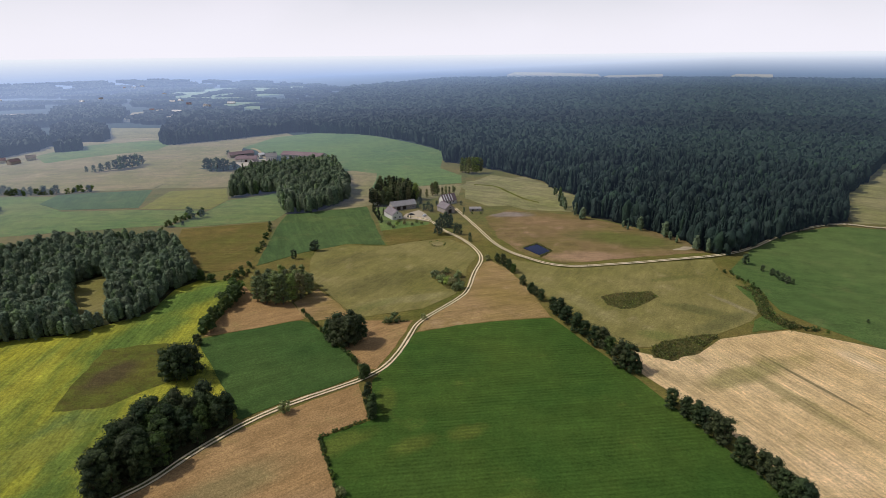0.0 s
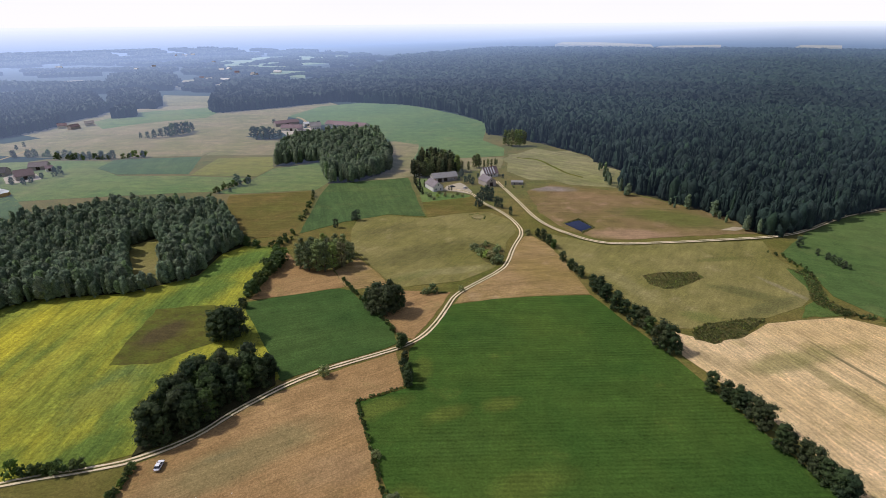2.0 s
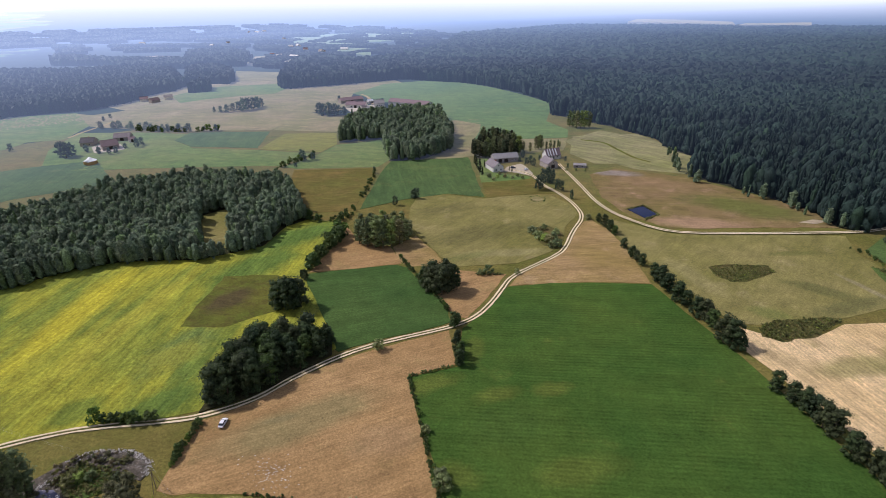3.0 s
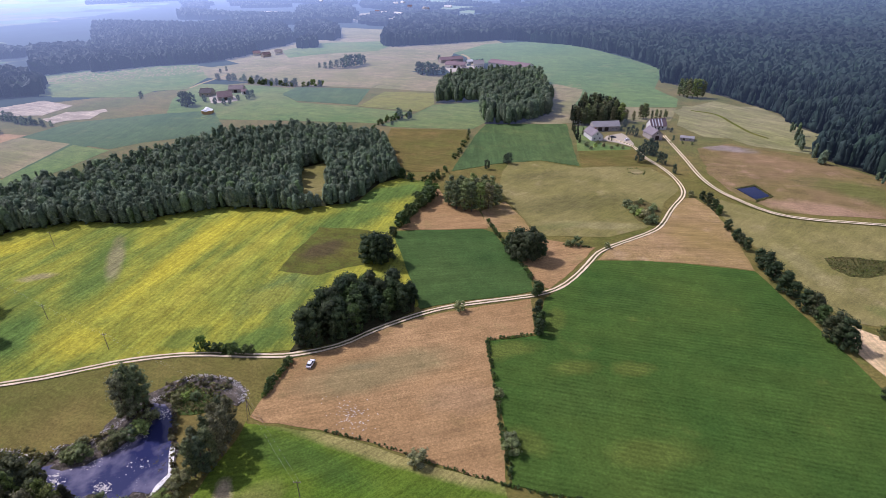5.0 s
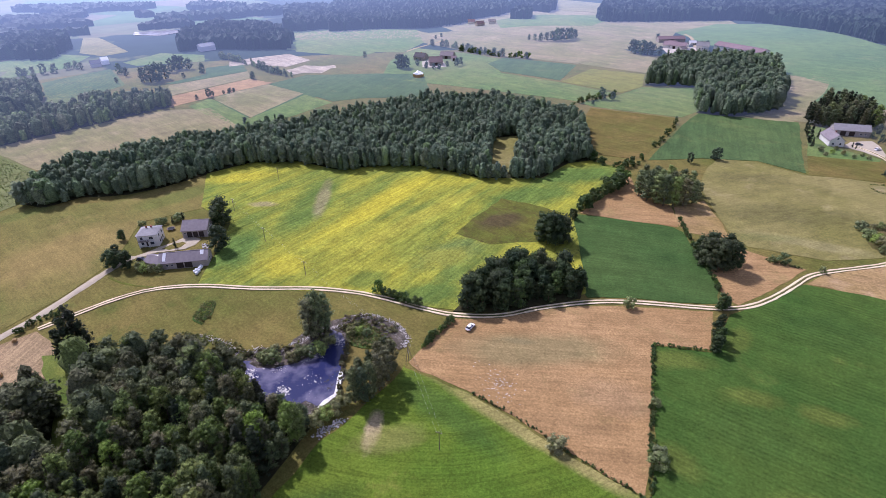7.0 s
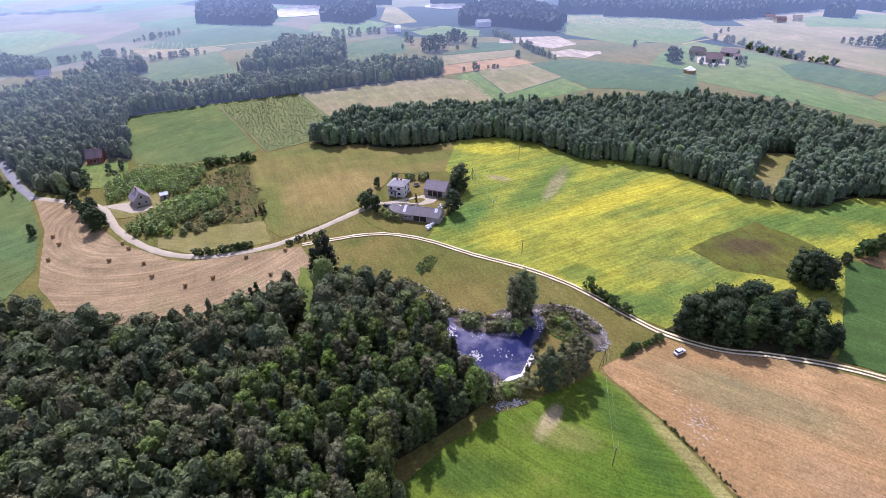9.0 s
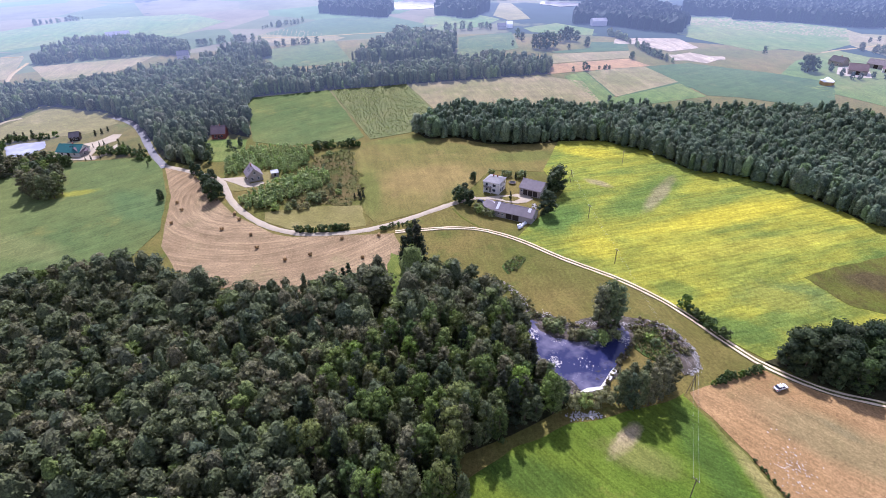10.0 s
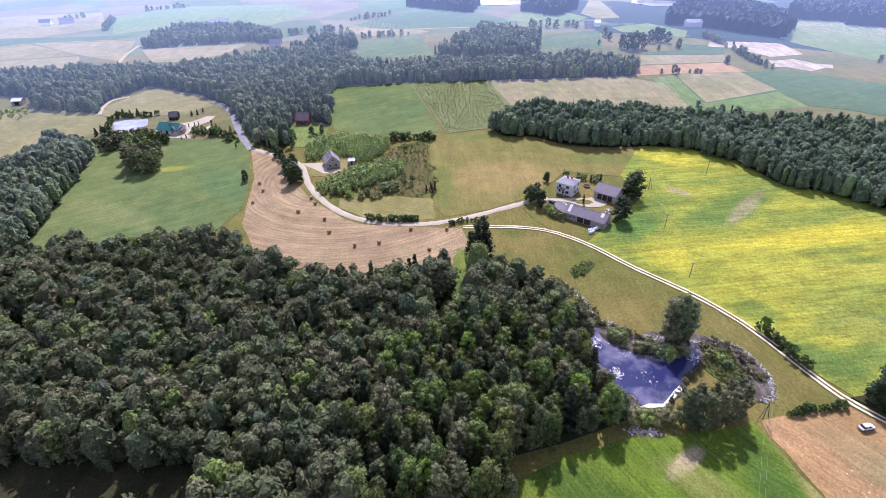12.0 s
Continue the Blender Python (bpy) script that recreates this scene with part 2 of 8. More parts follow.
SPOTS_PALE = (
    (140, 177, 30, 1, -68, (0.16, 0.13, 0.06), 0.8),
    (118, 184, 28, 6, 22, (0.22, 0.20, 0.065), 0.7),
    (128, 167, 33, 4, -66, (0.22, 0.20, 0.065), 0.5),
    (90, 182, 9, 5, -29, (0.36, 0.27, 0.13), 0.6),
    (169, 193, 11, 5, -66, (0.72, 0.55, 0.32), 0.6),
    (117, 133, 12, 10, -45, (0.74, 0.53, 0.29), 0.6),
)
SPOTS_SOFT = (
    (-281.2, -142.7, 12, 4, 100, (0.26, 0.25, 0.03), 0.7),
    (-229.5, -148.9, 34, 9, 60, (0.17, 0.18, 0.06), 0.6),
    (-257.4, -104.6, 30, 12, 40, (0.075, 0.13, 0.045), 0.6),
)
SPOTS_OLIVE = (
    (123, 239, 16, 5, -27, (0.095, 0.098, 0.030), 0.7),
    (131, 227, 24, 5, 30, (0.105, 0.105, 0.036), 0.6),
    (72, 243, 23, 6, -61, (0.26, 0.225, 0.09), 0.6),
    (125, 276, 16, 3, 11, (0.12, 0.12, 0.03), 0.7),
    (95, 215, 9, 5, -19, (0.13, 0.15, 0.035), 0.6),
    (143, 244, 16, 2, -60, (0.25, 0.21, 0.12), 0.6),
    (-34, 280, 34, 12, 31, (0.115, 0.105, 0.034), 0.6),
    (-62, 316, 21, 8, 30, (0.13, 0.115, 0.04), 0.5),
    (-18, 257, 26, 5, 16, (0.27, 0.235, 0.10), 0.6),
    (-39, 248, 19, 4, 36, (0.14, 0.15, 0.04), 0.5),
)
SPOT_BEND = (-118, 125)
SPOT_BALES = (-266, -42)

GRASS = crop_mat("meadow_grass", (0.112, 0.114, 0.023), (0.168, 0.132, 0.036), (0.084, 0.112, 0.020), 0.022, depth=0.08, grain=0.9)
GREEN_CROP = crop_mat("green_crop", (0.042, 0.088, 0.014), (0.066, 0.108, 0.017), (0.110, 0.130, 0.024), 0.014, turn=-6, rows=1.7, row=1.1, depth=0.12, dry_lo=0.60, spots=SPOTS_GREEN)
DARK_CROP = crop_mat("dark_green_crop", (0.044, 0.088, 0.020), (0.060, 0.102, 0.024), (0.088, 0.118, 0.032), 0.02, turn=-27, row=1.1, depth=0.14, dry_lo=0.64)
MEADOW_GREEN = crop_mat("lush_meadow", (0.074, 0.122, 0.032), (0.098, 0.142, 0.040), (0.13, 0.15, 0.05), 0.014, depth=0.1, turn=20)
BRIGHT_OPENING = crop_mat("rank_opening_grass", (0.105, 0.160, 0.028), (0.17, 0.19, 0.035), (0.075, 0.12, 0.025), 0.06, depth=0.1, grain=1.6, bump=0.9)
BRIGHT_CROP = crop_mat("bright_green_crop", (0.080, 0.138, 0.013), (0.130, 0.168, 0.017), (0.22, 0.20, 0.042), 0.02, row=0.8, depth=0.22, dry_lo=0.6, centre=SPOT_BEND, spots=SPOTS_HAY, bump=0.6)
TEAL_CROP = crop_mat("blue_green_cereal", (0.062, 0.106, 0.034), (0.084, 0.126, 0.038), (0.12, 0.14, 0.045), 0.014, turn=70, row=1.5, depth=0.14)
PALE_GREEN = crop_mat("pale_green_meadow", (0.105, 0.165, 0.034), (0.15, 0.18, 0.045), (0.19, 0.18, 0.06), 0.015, depth=0.14)
YELLOW = crop_mat("yellow_flowering_field", (0.142, 0.195, 0.034), (0.40, 0.355, 0.030), (0.27, 0.265, 0.06), 0.015, 0.5, turn=-96, row=1.4, depth=0.26, ratio=9.0, grain=0.75, bump=1.0, dry_lo=0.62, streak=0.4, spots=SPOTS_YELLOW)
BROWN = crop_mat("bare_stubble", (0.285, 0.172, 0.068), (0.345, 0.215, 0.092), (0.25, 0.188, 0.068), 0.018, turn=-36, row=0.9, depth=0.16, spots=SPOTS_BROWN)
OCHRE = crop_mat("ochre_stubble", (0.33, 0.215, 0.095), (0.25, 0.175, 0.058), (0.38, 0.26, 0.14), 0.022, turn=-15, row=0.9, depth=0.2)
OLIVE = crop_mat("olive_meadow", (0.165, 0.150, 0.040), (0.225, 0.192, 0.066), (0.29, 0.24, 0.105), 0.02, turn=-60, depth=0.12, ratio=6.0, spots=SPOTS_OLIVE)
OLIVE_BROWN = crop_mat("olive_brown_meadow", (0.165, 0.118, 0.034), (0.118, 0.110, 0.024), (0.215, 0.142, 0.05), 0.018, depth=0.12)
PALE = crop_mat("pale_stubble", (0.57, 0.40, 0.185), (0.66, 0.48, 0.25), (0.29, 0.235, 0.075), 0.016, rows=2.0, turn=68, row=0.8, depth=0.2, dry_lo=0.55, bump=0.6, spots=SPOTS_PALE)
BEIGE = crop_mat("beige_meadow", (0.255, 0.205, 0.095), (0.19, 0.175, 0.06), (0.32, 0.25, 0.13), 0.02, depth=0.14)
MOWN = crop_mat("mown_olive_slope", (0.245, 0.215, 0.092), (0.185, 0.178, 0.056), (0.135, 0.135, 0.038), 0.02, turn=35, row=3.0, depth=0.26, ratio=12.0, dry_lo=0.57)
SEDGE = crop_mat("dark_sedge", (0.082, 0.090, 0.020), (0.15, 0.112, 0.040), (0.050, 0.072, 0.014), 0.07, grain=1.6, bump=0.9, dry_lo=0.5, depth=0.1)
DIRT = plain_mat("road_dirt", (0.78, 0.64, 0.41), (0.66, 0.53, 0.33), 1.2, 0.95)
GRAVEL = plain_mat("pale_gravel", (0.47, 0.395, 0.275), (0.37, 0.31, 0.21), 1.5, 0.95)
SAND = crop_mat("pale_sand", (0.40, 0.325, 0.22), (0.30, 0.24, 0.155), (0.62, 0.53, 0.39), 0.04, 0.8)
BARK = plain_mat("bark", (0.10, 0.07, 0.045), (0.16, 0.12, 0.085), 3.0, 0.95)
YELLOW_GREEN = crop_mat("yellowish_crop", (0.20, 0.185, 0.03), (0.17, 0.175, 0.03), (0.24, 0.20, 0.055), 0.02, depth=0.12)
OLIVE_BROWN2 = crop_mat("golden_meadow", (0.186, 0.150, 0.042), (0.148, 0.142, 0.034), (0.23, 0.172, 0.060), 0.014, depth=0.10, spots=SPOTS_GOLD)
FALLOW = crop_mat("weedy_fallow", (0.105, 0.125, 0.018), (0.13, 0.125, 0.022), (0.09, 0.072, 0.02), 0.05, depth=0.1, grain=1.4, bump=0.8, dry_lo=0.48, spots=SPOTS_SQUARE)
BROWN2 = crop_mat("mown_stubble", (0.252, 0.174, 0.088), (0.292, 0.208, 0.108), (0.215, 0.178, 0.078), 0.02, row=1.3, depth=0.26, centre=SPOT_BALES)
TEAL_GREEN = crop_mat("soft_green_crop", (0.088, 0.128, 0.038), (0.130, 0.155, 0.045), (0.18, 0.17, 0.045), 0.014, dry_lo=0.56, depth=0.14, turn=60, spots=SPOTS_SOFT)
OCHRE2 = crop_mat("dry_fallow", (0.165, 0.128, 0.042), (0.215, 0.145, 0.065), (0.32, 0.20, 0.12), 0.024, dry_lo=0.54, depth=0.12, spots=SPOTS_FALLOW)
HILL_GREEN = crop_mat("hill_crop", (0.125, 0.185, 0.05), (0.095, 0.155, 0.045), (0.16, 0.19, 0.06), 0.01, depth=0.12)
ROAD_GRASS = crop_mat("verge_grass", (0.085, 0.085, 0.025), (0.125, 0.105, 0.038), (0.20, 0.15, 0.07), 0.1, depth=0.1)
ASPHALT = plain_mat("worn_asphalt", (0.20, 0.19, 0.19), (0.26, 0.25, 0.24), 1.0, 0.9)


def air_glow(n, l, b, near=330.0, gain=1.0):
    """Summer haze painted as emission on the far surfaces themselves: grows with distance, and towards the sun's side,
    and ends in the white of the low sky.
    """
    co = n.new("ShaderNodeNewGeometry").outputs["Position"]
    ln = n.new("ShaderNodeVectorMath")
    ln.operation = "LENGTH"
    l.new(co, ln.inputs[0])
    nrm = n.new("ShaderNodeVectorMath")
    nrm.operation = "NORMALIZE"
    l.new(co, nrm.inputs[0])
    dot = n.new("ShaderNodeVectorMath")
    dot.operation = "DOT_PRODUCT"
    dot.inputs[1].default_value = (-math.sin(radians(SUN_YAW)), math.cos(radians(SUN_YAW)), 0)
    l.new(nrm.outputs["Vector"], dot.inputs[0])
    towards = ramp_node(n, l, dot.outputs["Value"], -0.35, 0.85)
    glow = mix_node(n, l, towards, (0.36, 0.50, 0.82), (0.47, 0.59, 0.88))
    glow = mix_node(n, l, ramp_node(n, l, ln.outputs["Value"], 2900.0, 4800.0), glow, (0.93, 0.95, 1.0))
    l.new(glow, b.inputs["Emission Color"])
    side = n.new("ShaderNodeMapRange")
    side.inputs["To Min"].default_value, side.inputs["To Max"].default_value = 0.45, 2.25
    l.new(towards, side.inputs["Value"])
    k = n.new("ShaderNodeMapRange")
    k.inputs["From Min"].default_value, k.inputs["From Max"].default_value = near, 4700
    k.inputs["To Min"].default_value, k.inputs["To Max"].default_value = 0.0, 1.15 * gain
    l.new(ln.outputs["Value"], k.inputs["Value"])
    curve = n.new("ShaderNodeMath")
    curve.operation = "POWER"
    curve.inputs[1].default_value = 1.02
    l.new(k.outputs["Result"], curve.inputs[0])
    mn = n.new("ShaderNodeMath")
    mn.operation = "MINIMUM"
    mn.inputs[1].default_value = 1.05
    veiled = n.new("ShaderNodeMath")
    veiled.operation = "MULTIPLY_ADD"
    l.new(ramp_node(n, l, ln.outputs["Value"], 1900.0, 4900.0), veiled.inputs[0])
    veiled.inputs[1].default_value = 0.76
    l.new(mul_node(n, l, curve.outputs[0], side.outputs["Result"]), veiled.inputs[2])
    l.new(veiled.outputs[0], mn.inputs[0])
    # The surface itself glows in place of lit air before it.
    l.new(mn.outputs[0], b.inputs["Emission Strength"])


def far_land():
    """Distance: a patchwork of woods and fields that emits its own painted summer haze."""
    m, n, l, b = base_mat("far_land", 1.0)
    co = n.new("ShaderNodeTexCoord").outputs["Object"]
    vor = n.new("ShaderNodeTexVoronoi")
    vor.inputs["Scale"].default_value = 0.0085
    l.new(co, vor.inputs["Vector"])
    sep = n.new("ShaderNodeSeparateColor")
    l.new(vor.outputs["Color"], sep.inputs[0])
    fields = mix_node(n, l, sep.outputs[0], (0.085, 0.125, 0.05), (0.17, 0.15, 0.09))
    fields = mix_node(n, l, ramp_node(n, l, sep.outputs[1], 0.6, 0.7), fields, (0.09, 0.15, 0.06))
    sp = n.new("ShaderNodeSeparateXYZ")
    l.new(co, sp.inputs[0])
    mixed = n.new("ShaderNodeMath")
    mixed.operation = "MULTIPLY_ADD"
    l.new(sp.outputs["Y"], mixed.inputs[0])
    mixed.inputs[1].default_value = 0.9
    l.new(sp.outputs["X"], mixed.inputs[2])
    east = ramp_node(n, l, mixed.outputs[0], -700.0, 700.0)
    more = n.new("ShaderNodeMath")
    more.operation = "MULTIPLY_ADD"
    l.new(east, more.inputs[0])
    more.inputs[1].default_value = 0.42
    l.new(noise_node(n, l, co, 0.0022, 7.0, 0.6), more.inputs[2])
    woods = ramp_node(n, l, more.outputs[0], 0.575, 0.595)
    colour = mix_node(n, l, woods, fields, (0.024, 0.046, 0.038))
    fine = noise_node(n, l, co, 0.012, 9.0, 0.75)
    t = n.new("ShaderNodeMix")
    t.data_type, t.blend_type = "RGBA", "MULTIPLY"
    t.inputs[0].default_value = 1.0
    l.new(colour, t.inputs[6])
    l.new(mix_node(n, l, fine, (0.3, 0.3, 0.3), (1.7, 1.7, 1.7)), t.inputs[7])
    l.new(t.outputs[2], b.inputs["Base Color"])
    # Haze over the far ground is added as emission.
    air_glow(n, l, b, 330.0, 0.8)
    return m


FAR_LAND = far_land()
LEAF = {}
for key, a, c, tip in (
    ("oak", (0.034, 0.056, 0.020), (0.050, 0.074, 0.027), (0.090, 0.122, 0.046)),
    ("birch", (0.110, 0.145, 0.058), (0.175, 0.205, 0.086), (0.250, 0.295, 0.120)),
    ("ash", (0.085, 0.125, 0.030), (0.13, 0.175, 0.042), (0.20, 0.26, 0.062)),
    ("pine", (0.026, 0.038, 0.018), (0.036, 0.048, 0.022), (0.060, 0.074, 0.032)),
    ("alder", (0.090, 0.112, 0.046), (0.140, 0.160, 0.070), (0.205, 0.232, 0.098)),
    ("willow", (0.16, 0.20, 0.075), (0.22, 0.255, 0.10), (0.30, 0.33, 0.14)),
):
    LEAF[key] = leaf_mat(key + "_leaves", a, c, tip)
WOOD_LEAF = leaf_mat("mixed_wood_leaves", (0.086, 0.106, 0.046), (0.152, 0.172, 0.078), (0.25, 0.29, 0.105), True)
# Leaf base colour greyed and blued to stand in for haze at middle distance.
HAZE_TINT_LEAF = leaf_mat("grey_green_leaves", (0.084, 0.126, 0.074), (0.150, 0.202, 0.116), (0.27, 0.33, 0.18), True, 0.55)
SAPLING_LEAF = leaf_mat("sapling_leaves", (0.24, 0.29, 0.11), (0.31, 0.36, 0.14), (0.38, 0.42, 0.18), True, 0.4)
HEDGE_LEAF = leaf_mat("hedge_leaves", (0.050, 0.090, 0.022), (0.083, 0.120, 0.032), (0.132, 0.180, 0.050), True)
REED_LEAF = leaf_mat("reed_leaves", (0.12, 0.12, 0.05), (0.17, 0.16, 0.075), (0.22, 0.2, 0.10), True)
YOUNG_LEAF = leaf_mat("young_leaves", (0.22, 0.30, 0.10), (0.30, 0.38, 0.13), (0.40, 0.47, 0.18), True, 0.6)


def water_mat(name, deep, rough=0.04, ripple=0.05, scum=False):
    m, n, l, b = base_mat(name, rough)
    co = n.new("ShaderNodeTexCoord").outputs["Object"]
    f = noise_node(n, l, co, 0.5, 4.0)
    l.new(mix_node(n, l, ramp_node(n, l, noise_node(n, l, co, 0.08, 4.0), 0.4, 0.65), deep, tuple(v * 1.5 for v in deep)), b.inputs["Base Color"])
    if scum:
        # Large milky patches paint cloud reflections into the base colour; pale flecks are scum.
        base = mix_node(n, l, ramp_node(n, l, noise_node(n, l, co, 0.065, 5.0), 0.44, 0.62), deep, (0.21, 0.19, 0.24))
        flecks = mul_node(n, l, ramp_node(n, l, noise_node(n, l, co, 1.1, 6.0, 0.7), 0.60, 0.66), ramp_node(n, l, noise_node(n, l, co, 0.09, 4.0), 0.47, 0.60))
        base = mix_node(n, l, flecks, base, (0.62, 0.58, 0.58))
        dark = mul_node(n, l, ramp_node(n, l, noise_node(n, l, co, 0.7, 6.0, 0.7), 0.56, 0.62), ramp_node(n, l, noise_node(n, l, co, 0.06, 4.0), 0.52, 0.6))
        l.new(mix_node(n, l, dark, base, (0.05, 0.045, 0.04)), b.inputs["Base Color"])
    b.inputs["Specular IOR Level"].default_value = 0.5
    b.inputs["IOR"].default_value = 1.33
    bp = n.new("ShaderNodeBump")
    bp.inputs["Strength"].default_value, bp.inputs["Distance"].default_value = ripple, 0.05
    l.new(f, bp.inputs["Height"])
    l.new(bp.outputs["Normal"], b.inputs["Normal"])
    return m


# The blue violet base colour stands in for reflected sky.
POND_WATER = water_mat("pond_water", (0.026, 0.030, 0.085), 0.03, 0.05, True)
LINED_WATER = water_mat("lined_pond_water", (0.003, 0.006, 0.028))
# Pale grey base colour paints the sky's reflection onto lakes and the house pond.
LAKE_WATER = water_mat("lake_water", (0.32, 0.32, 0.35), 0.15)
WHITE_WALL = plain_mat("white_render", (0.76, 0.73, 0.66), (0.62, 0.59, 0.53), 1.2, 0.85)
GREY_WALL = plain_mat("grey_plaster", (0.42, 0.37, 0.32), (0.32, 0.28, 0.245), 1.0, 0.9)
BLOCK_WALL = plain_mat("block_wall", (0.38, 0.35, 0.32), (0.30, 0.27, 0.25), 1.0, 0.9)
RED_WALL = plain_mat("red_brick_wall", (0.33, 0.10, 0.07), (0.26, 0.08, 0.06), 2.0, 0.9)
BRICK = plain_mat("brick", (0.32, 0.13, 0.09), (0.25, 0.10, 0.07), 4.0, 0.9)
WHITE_PAINT = plain_mat("white_paint", (0.78, 0.78, 0.76), (0.68, 0.68, 0.66), 3.0, 0.6)
DARK_WOOD = plain_mat("dark_wood", (0.055, 0.04, 0.032), (0.03, 0.024, 0.02), 2.0, 0.85)
POLE_WOOD = plain_mat("grey_pole_wood", (0.17, 0.13, 0.10), (0.11, 0.085, 0.065), 3.0, 0.9)
CERAMIC = plain_mat("white_ceramic", (0.7, 0.68, 0.64), (0.6, 0.58, 0.55), 3.0, 0.3)
WIRE = plain_mat("aluminium_wire", (0.6, 0.6, 0.6), (0.5, 0.5, 0.5), 3.0, 0.4, 0.0, 0.6)
METAL = plain_mat("wheel_metal", (0.5, 0.5, 0.52), (0.4, 0.4, 0.42), 3.0, 0.4, 0.0, 0.8)
RUBBER = plain_mat("rubber", (0.02, 0.02, 0.02), (0.03, 0.03, 0.03), 5.0, 0.9)
RED_PLASTIC = plain_mat("red_plastic", (0.4, 0.02, 0.02), (0.35, 0.02, 0.02), 5.0, 0.3)
CAR_WHITE = plain_mat("white_car_paint", (0.82, 0.82, 0.83), (0.78, 0.78, 0.79), 1.0, 0.3, 0.0)
CAR_DARK = plain_mat("dark_car_paint", (0.05, 0.06, 0.08), (0.04, 0.05, 0.07), 1.0, 0.3, 0.0)
WHITE_FILM = plain_mat("white_film", (0.8, 0.8, 0.78), (0.7, 0.7, 0.68), 4.0, 0.45)
STRAW = plain_mat("straw", (0.42, 0.28, 0.12), (0.30, 0.19, 0.08), 6.0, 0.95, 0.5)
TWINE = plain_mat("twine", (0.2, 0.14, 0.07), (0.25, 0.18, 0.1), 6.0, 0.9)
GLASS = plain_mat("window_glass", (0.03, 0.035, 0.045), (0.05, 0.055, 0.065), 1.0, 0.08, 0.0)


def roof_mat(name, a, c, pitch=0.35):
    """Roofing sheets: ribs down the slope, weather stains."""
    m = plain_mat(name, a, c, 0.8, 0.75, 0.1)
    n, l = m.node_tree.nodes, m.node_tree.links
    b = n["Principled BSDF"]
    co = n.new("ShaderNodeTexCoord").outputs["Object"]
    wave = n.new("ShaderNodeTexWave")
    wave.bands_direction = "X"
    wave.inputs["Scale"].default_value = 0.314 / pitch
    l.new(co, wave.inputs["Vector"])
    bp = n.new("ShaderNodeBump")
    bp.inputs["Strength"].default_value, bp.inputs["Distance"].default_value = 0.7, 0.06
    l.new(wave.outputs["Fac"], bp.inputs["Height"])
    l.new(bp.outputs["Normal"], b.inputs["Normal"])
    return m


ROOF_GREY = roof_mat("grey_fibre_cement", (0.32, 0.30, 0.29), (0.25, 0.235, 0.225))
ROOF_PURPLE = roof_mat("purplish_grey_roofing", (0.25, 0.212, 0.212), (0.185, 0.158, 0.16))
# Red greyed towards mauve in the base colour, for haze over the far farms.
ROOF_RED = roof_mat("muted_red_roofing", (0.27, 0.195, 0.20), (0.21, 0.15, 0.16))
ROOF_BROWN = roof_mat("brown_roofing", (0.205, 0.15, 0.15), (0.165, 0.118, 0.12))
ROOF_GREEN = roof_mat("teal_green_roofing", (0.03, 0.16, 0.15), (0.025, 0.13, 0.12))
ROOF_WHITE = roof_mat("pale_metal_sheet", (0.74, 0.73, 0.72), (0.64, 0.63, 0.62))
ROOF_DARK = roof_mat("dark_roofing", (0.10, 0.09, 0.10), (0.075, 0.07, 0.075))
MUD = crop_mat("bare_mud", (0.150, 0.122, 0.094), (0.066, 0.058, 0.040), (0.52, 0.47, 0.43), 0.34, depth=0.06, grain=2.5, bump=0.8, dry_lo=0.55)
HEDGE_GROUND = crop_mat("rank_green_growth", (0.07, 0.12, 0.025), (0.11, 0.15, 0.035), (0.05, 0.075, 0.02), 0.08, depth=0.1, grain=1.5, bump=0.8, dry_lo=0.55)


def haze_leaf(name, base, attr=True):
    """Leaves for woods of the far distance, with bright summer haze painted in as emission."""
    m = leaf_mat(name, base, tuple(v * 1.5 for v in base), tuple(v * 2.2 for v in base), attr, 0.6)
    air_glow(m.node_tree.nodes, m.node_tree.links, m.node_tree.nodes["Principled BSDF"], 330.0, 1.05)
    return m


# These three foliages glow with painted haze, stronger the farther they stand.
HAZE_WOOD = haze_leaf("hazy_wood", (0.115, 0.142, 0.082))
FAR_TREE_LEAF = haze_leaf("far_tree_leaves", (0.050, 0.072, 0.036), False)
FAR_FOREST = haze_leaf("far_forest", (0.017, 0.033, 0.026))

HAZED = {}


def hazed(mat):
    """A copy of a material for what lies far off, with summer haze painted in as emission."""
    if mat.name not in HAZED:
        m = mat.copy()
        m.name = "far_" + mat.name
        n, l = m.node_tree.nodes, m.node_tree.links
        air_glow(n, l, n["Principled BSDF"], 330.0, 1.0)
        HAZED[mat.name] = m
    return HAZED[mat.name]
PALE_MUD = crop_mat("dried_mud", (0.70, 0.66, 0.60), (0.50, 0.46, 0.40), (0.16, 0.15, 0.07), 0.3, depth=0.05, grain=2.5, bump=0.6, dry_lo=0.58)
DRY_SCUM = crop_mat("dried_white_scum", (0.86, 0.82, 0.76), (0.72, 0.68, 0.61), (0.30, 0.28, 0.18), 0.5, depth=0.05, grain=2.5, bump=0.5, dry_lo=0.6)
LITTER = crop_mat("leaf_litter", (0.030, 0.032, 0.012), (0.050, 0.045, 0.020), (0.065, 0.075, 0.02), 0.08, depth=0.05, grain=1.5)
SAPLING_GROUND = crop_mat("sapling_ground", (0.135, 0.155, 0.055), (0.17, 0.175, 0.065), (0.10, 0.13, 0.035), 0.05, depth=0.12, turn=-12)

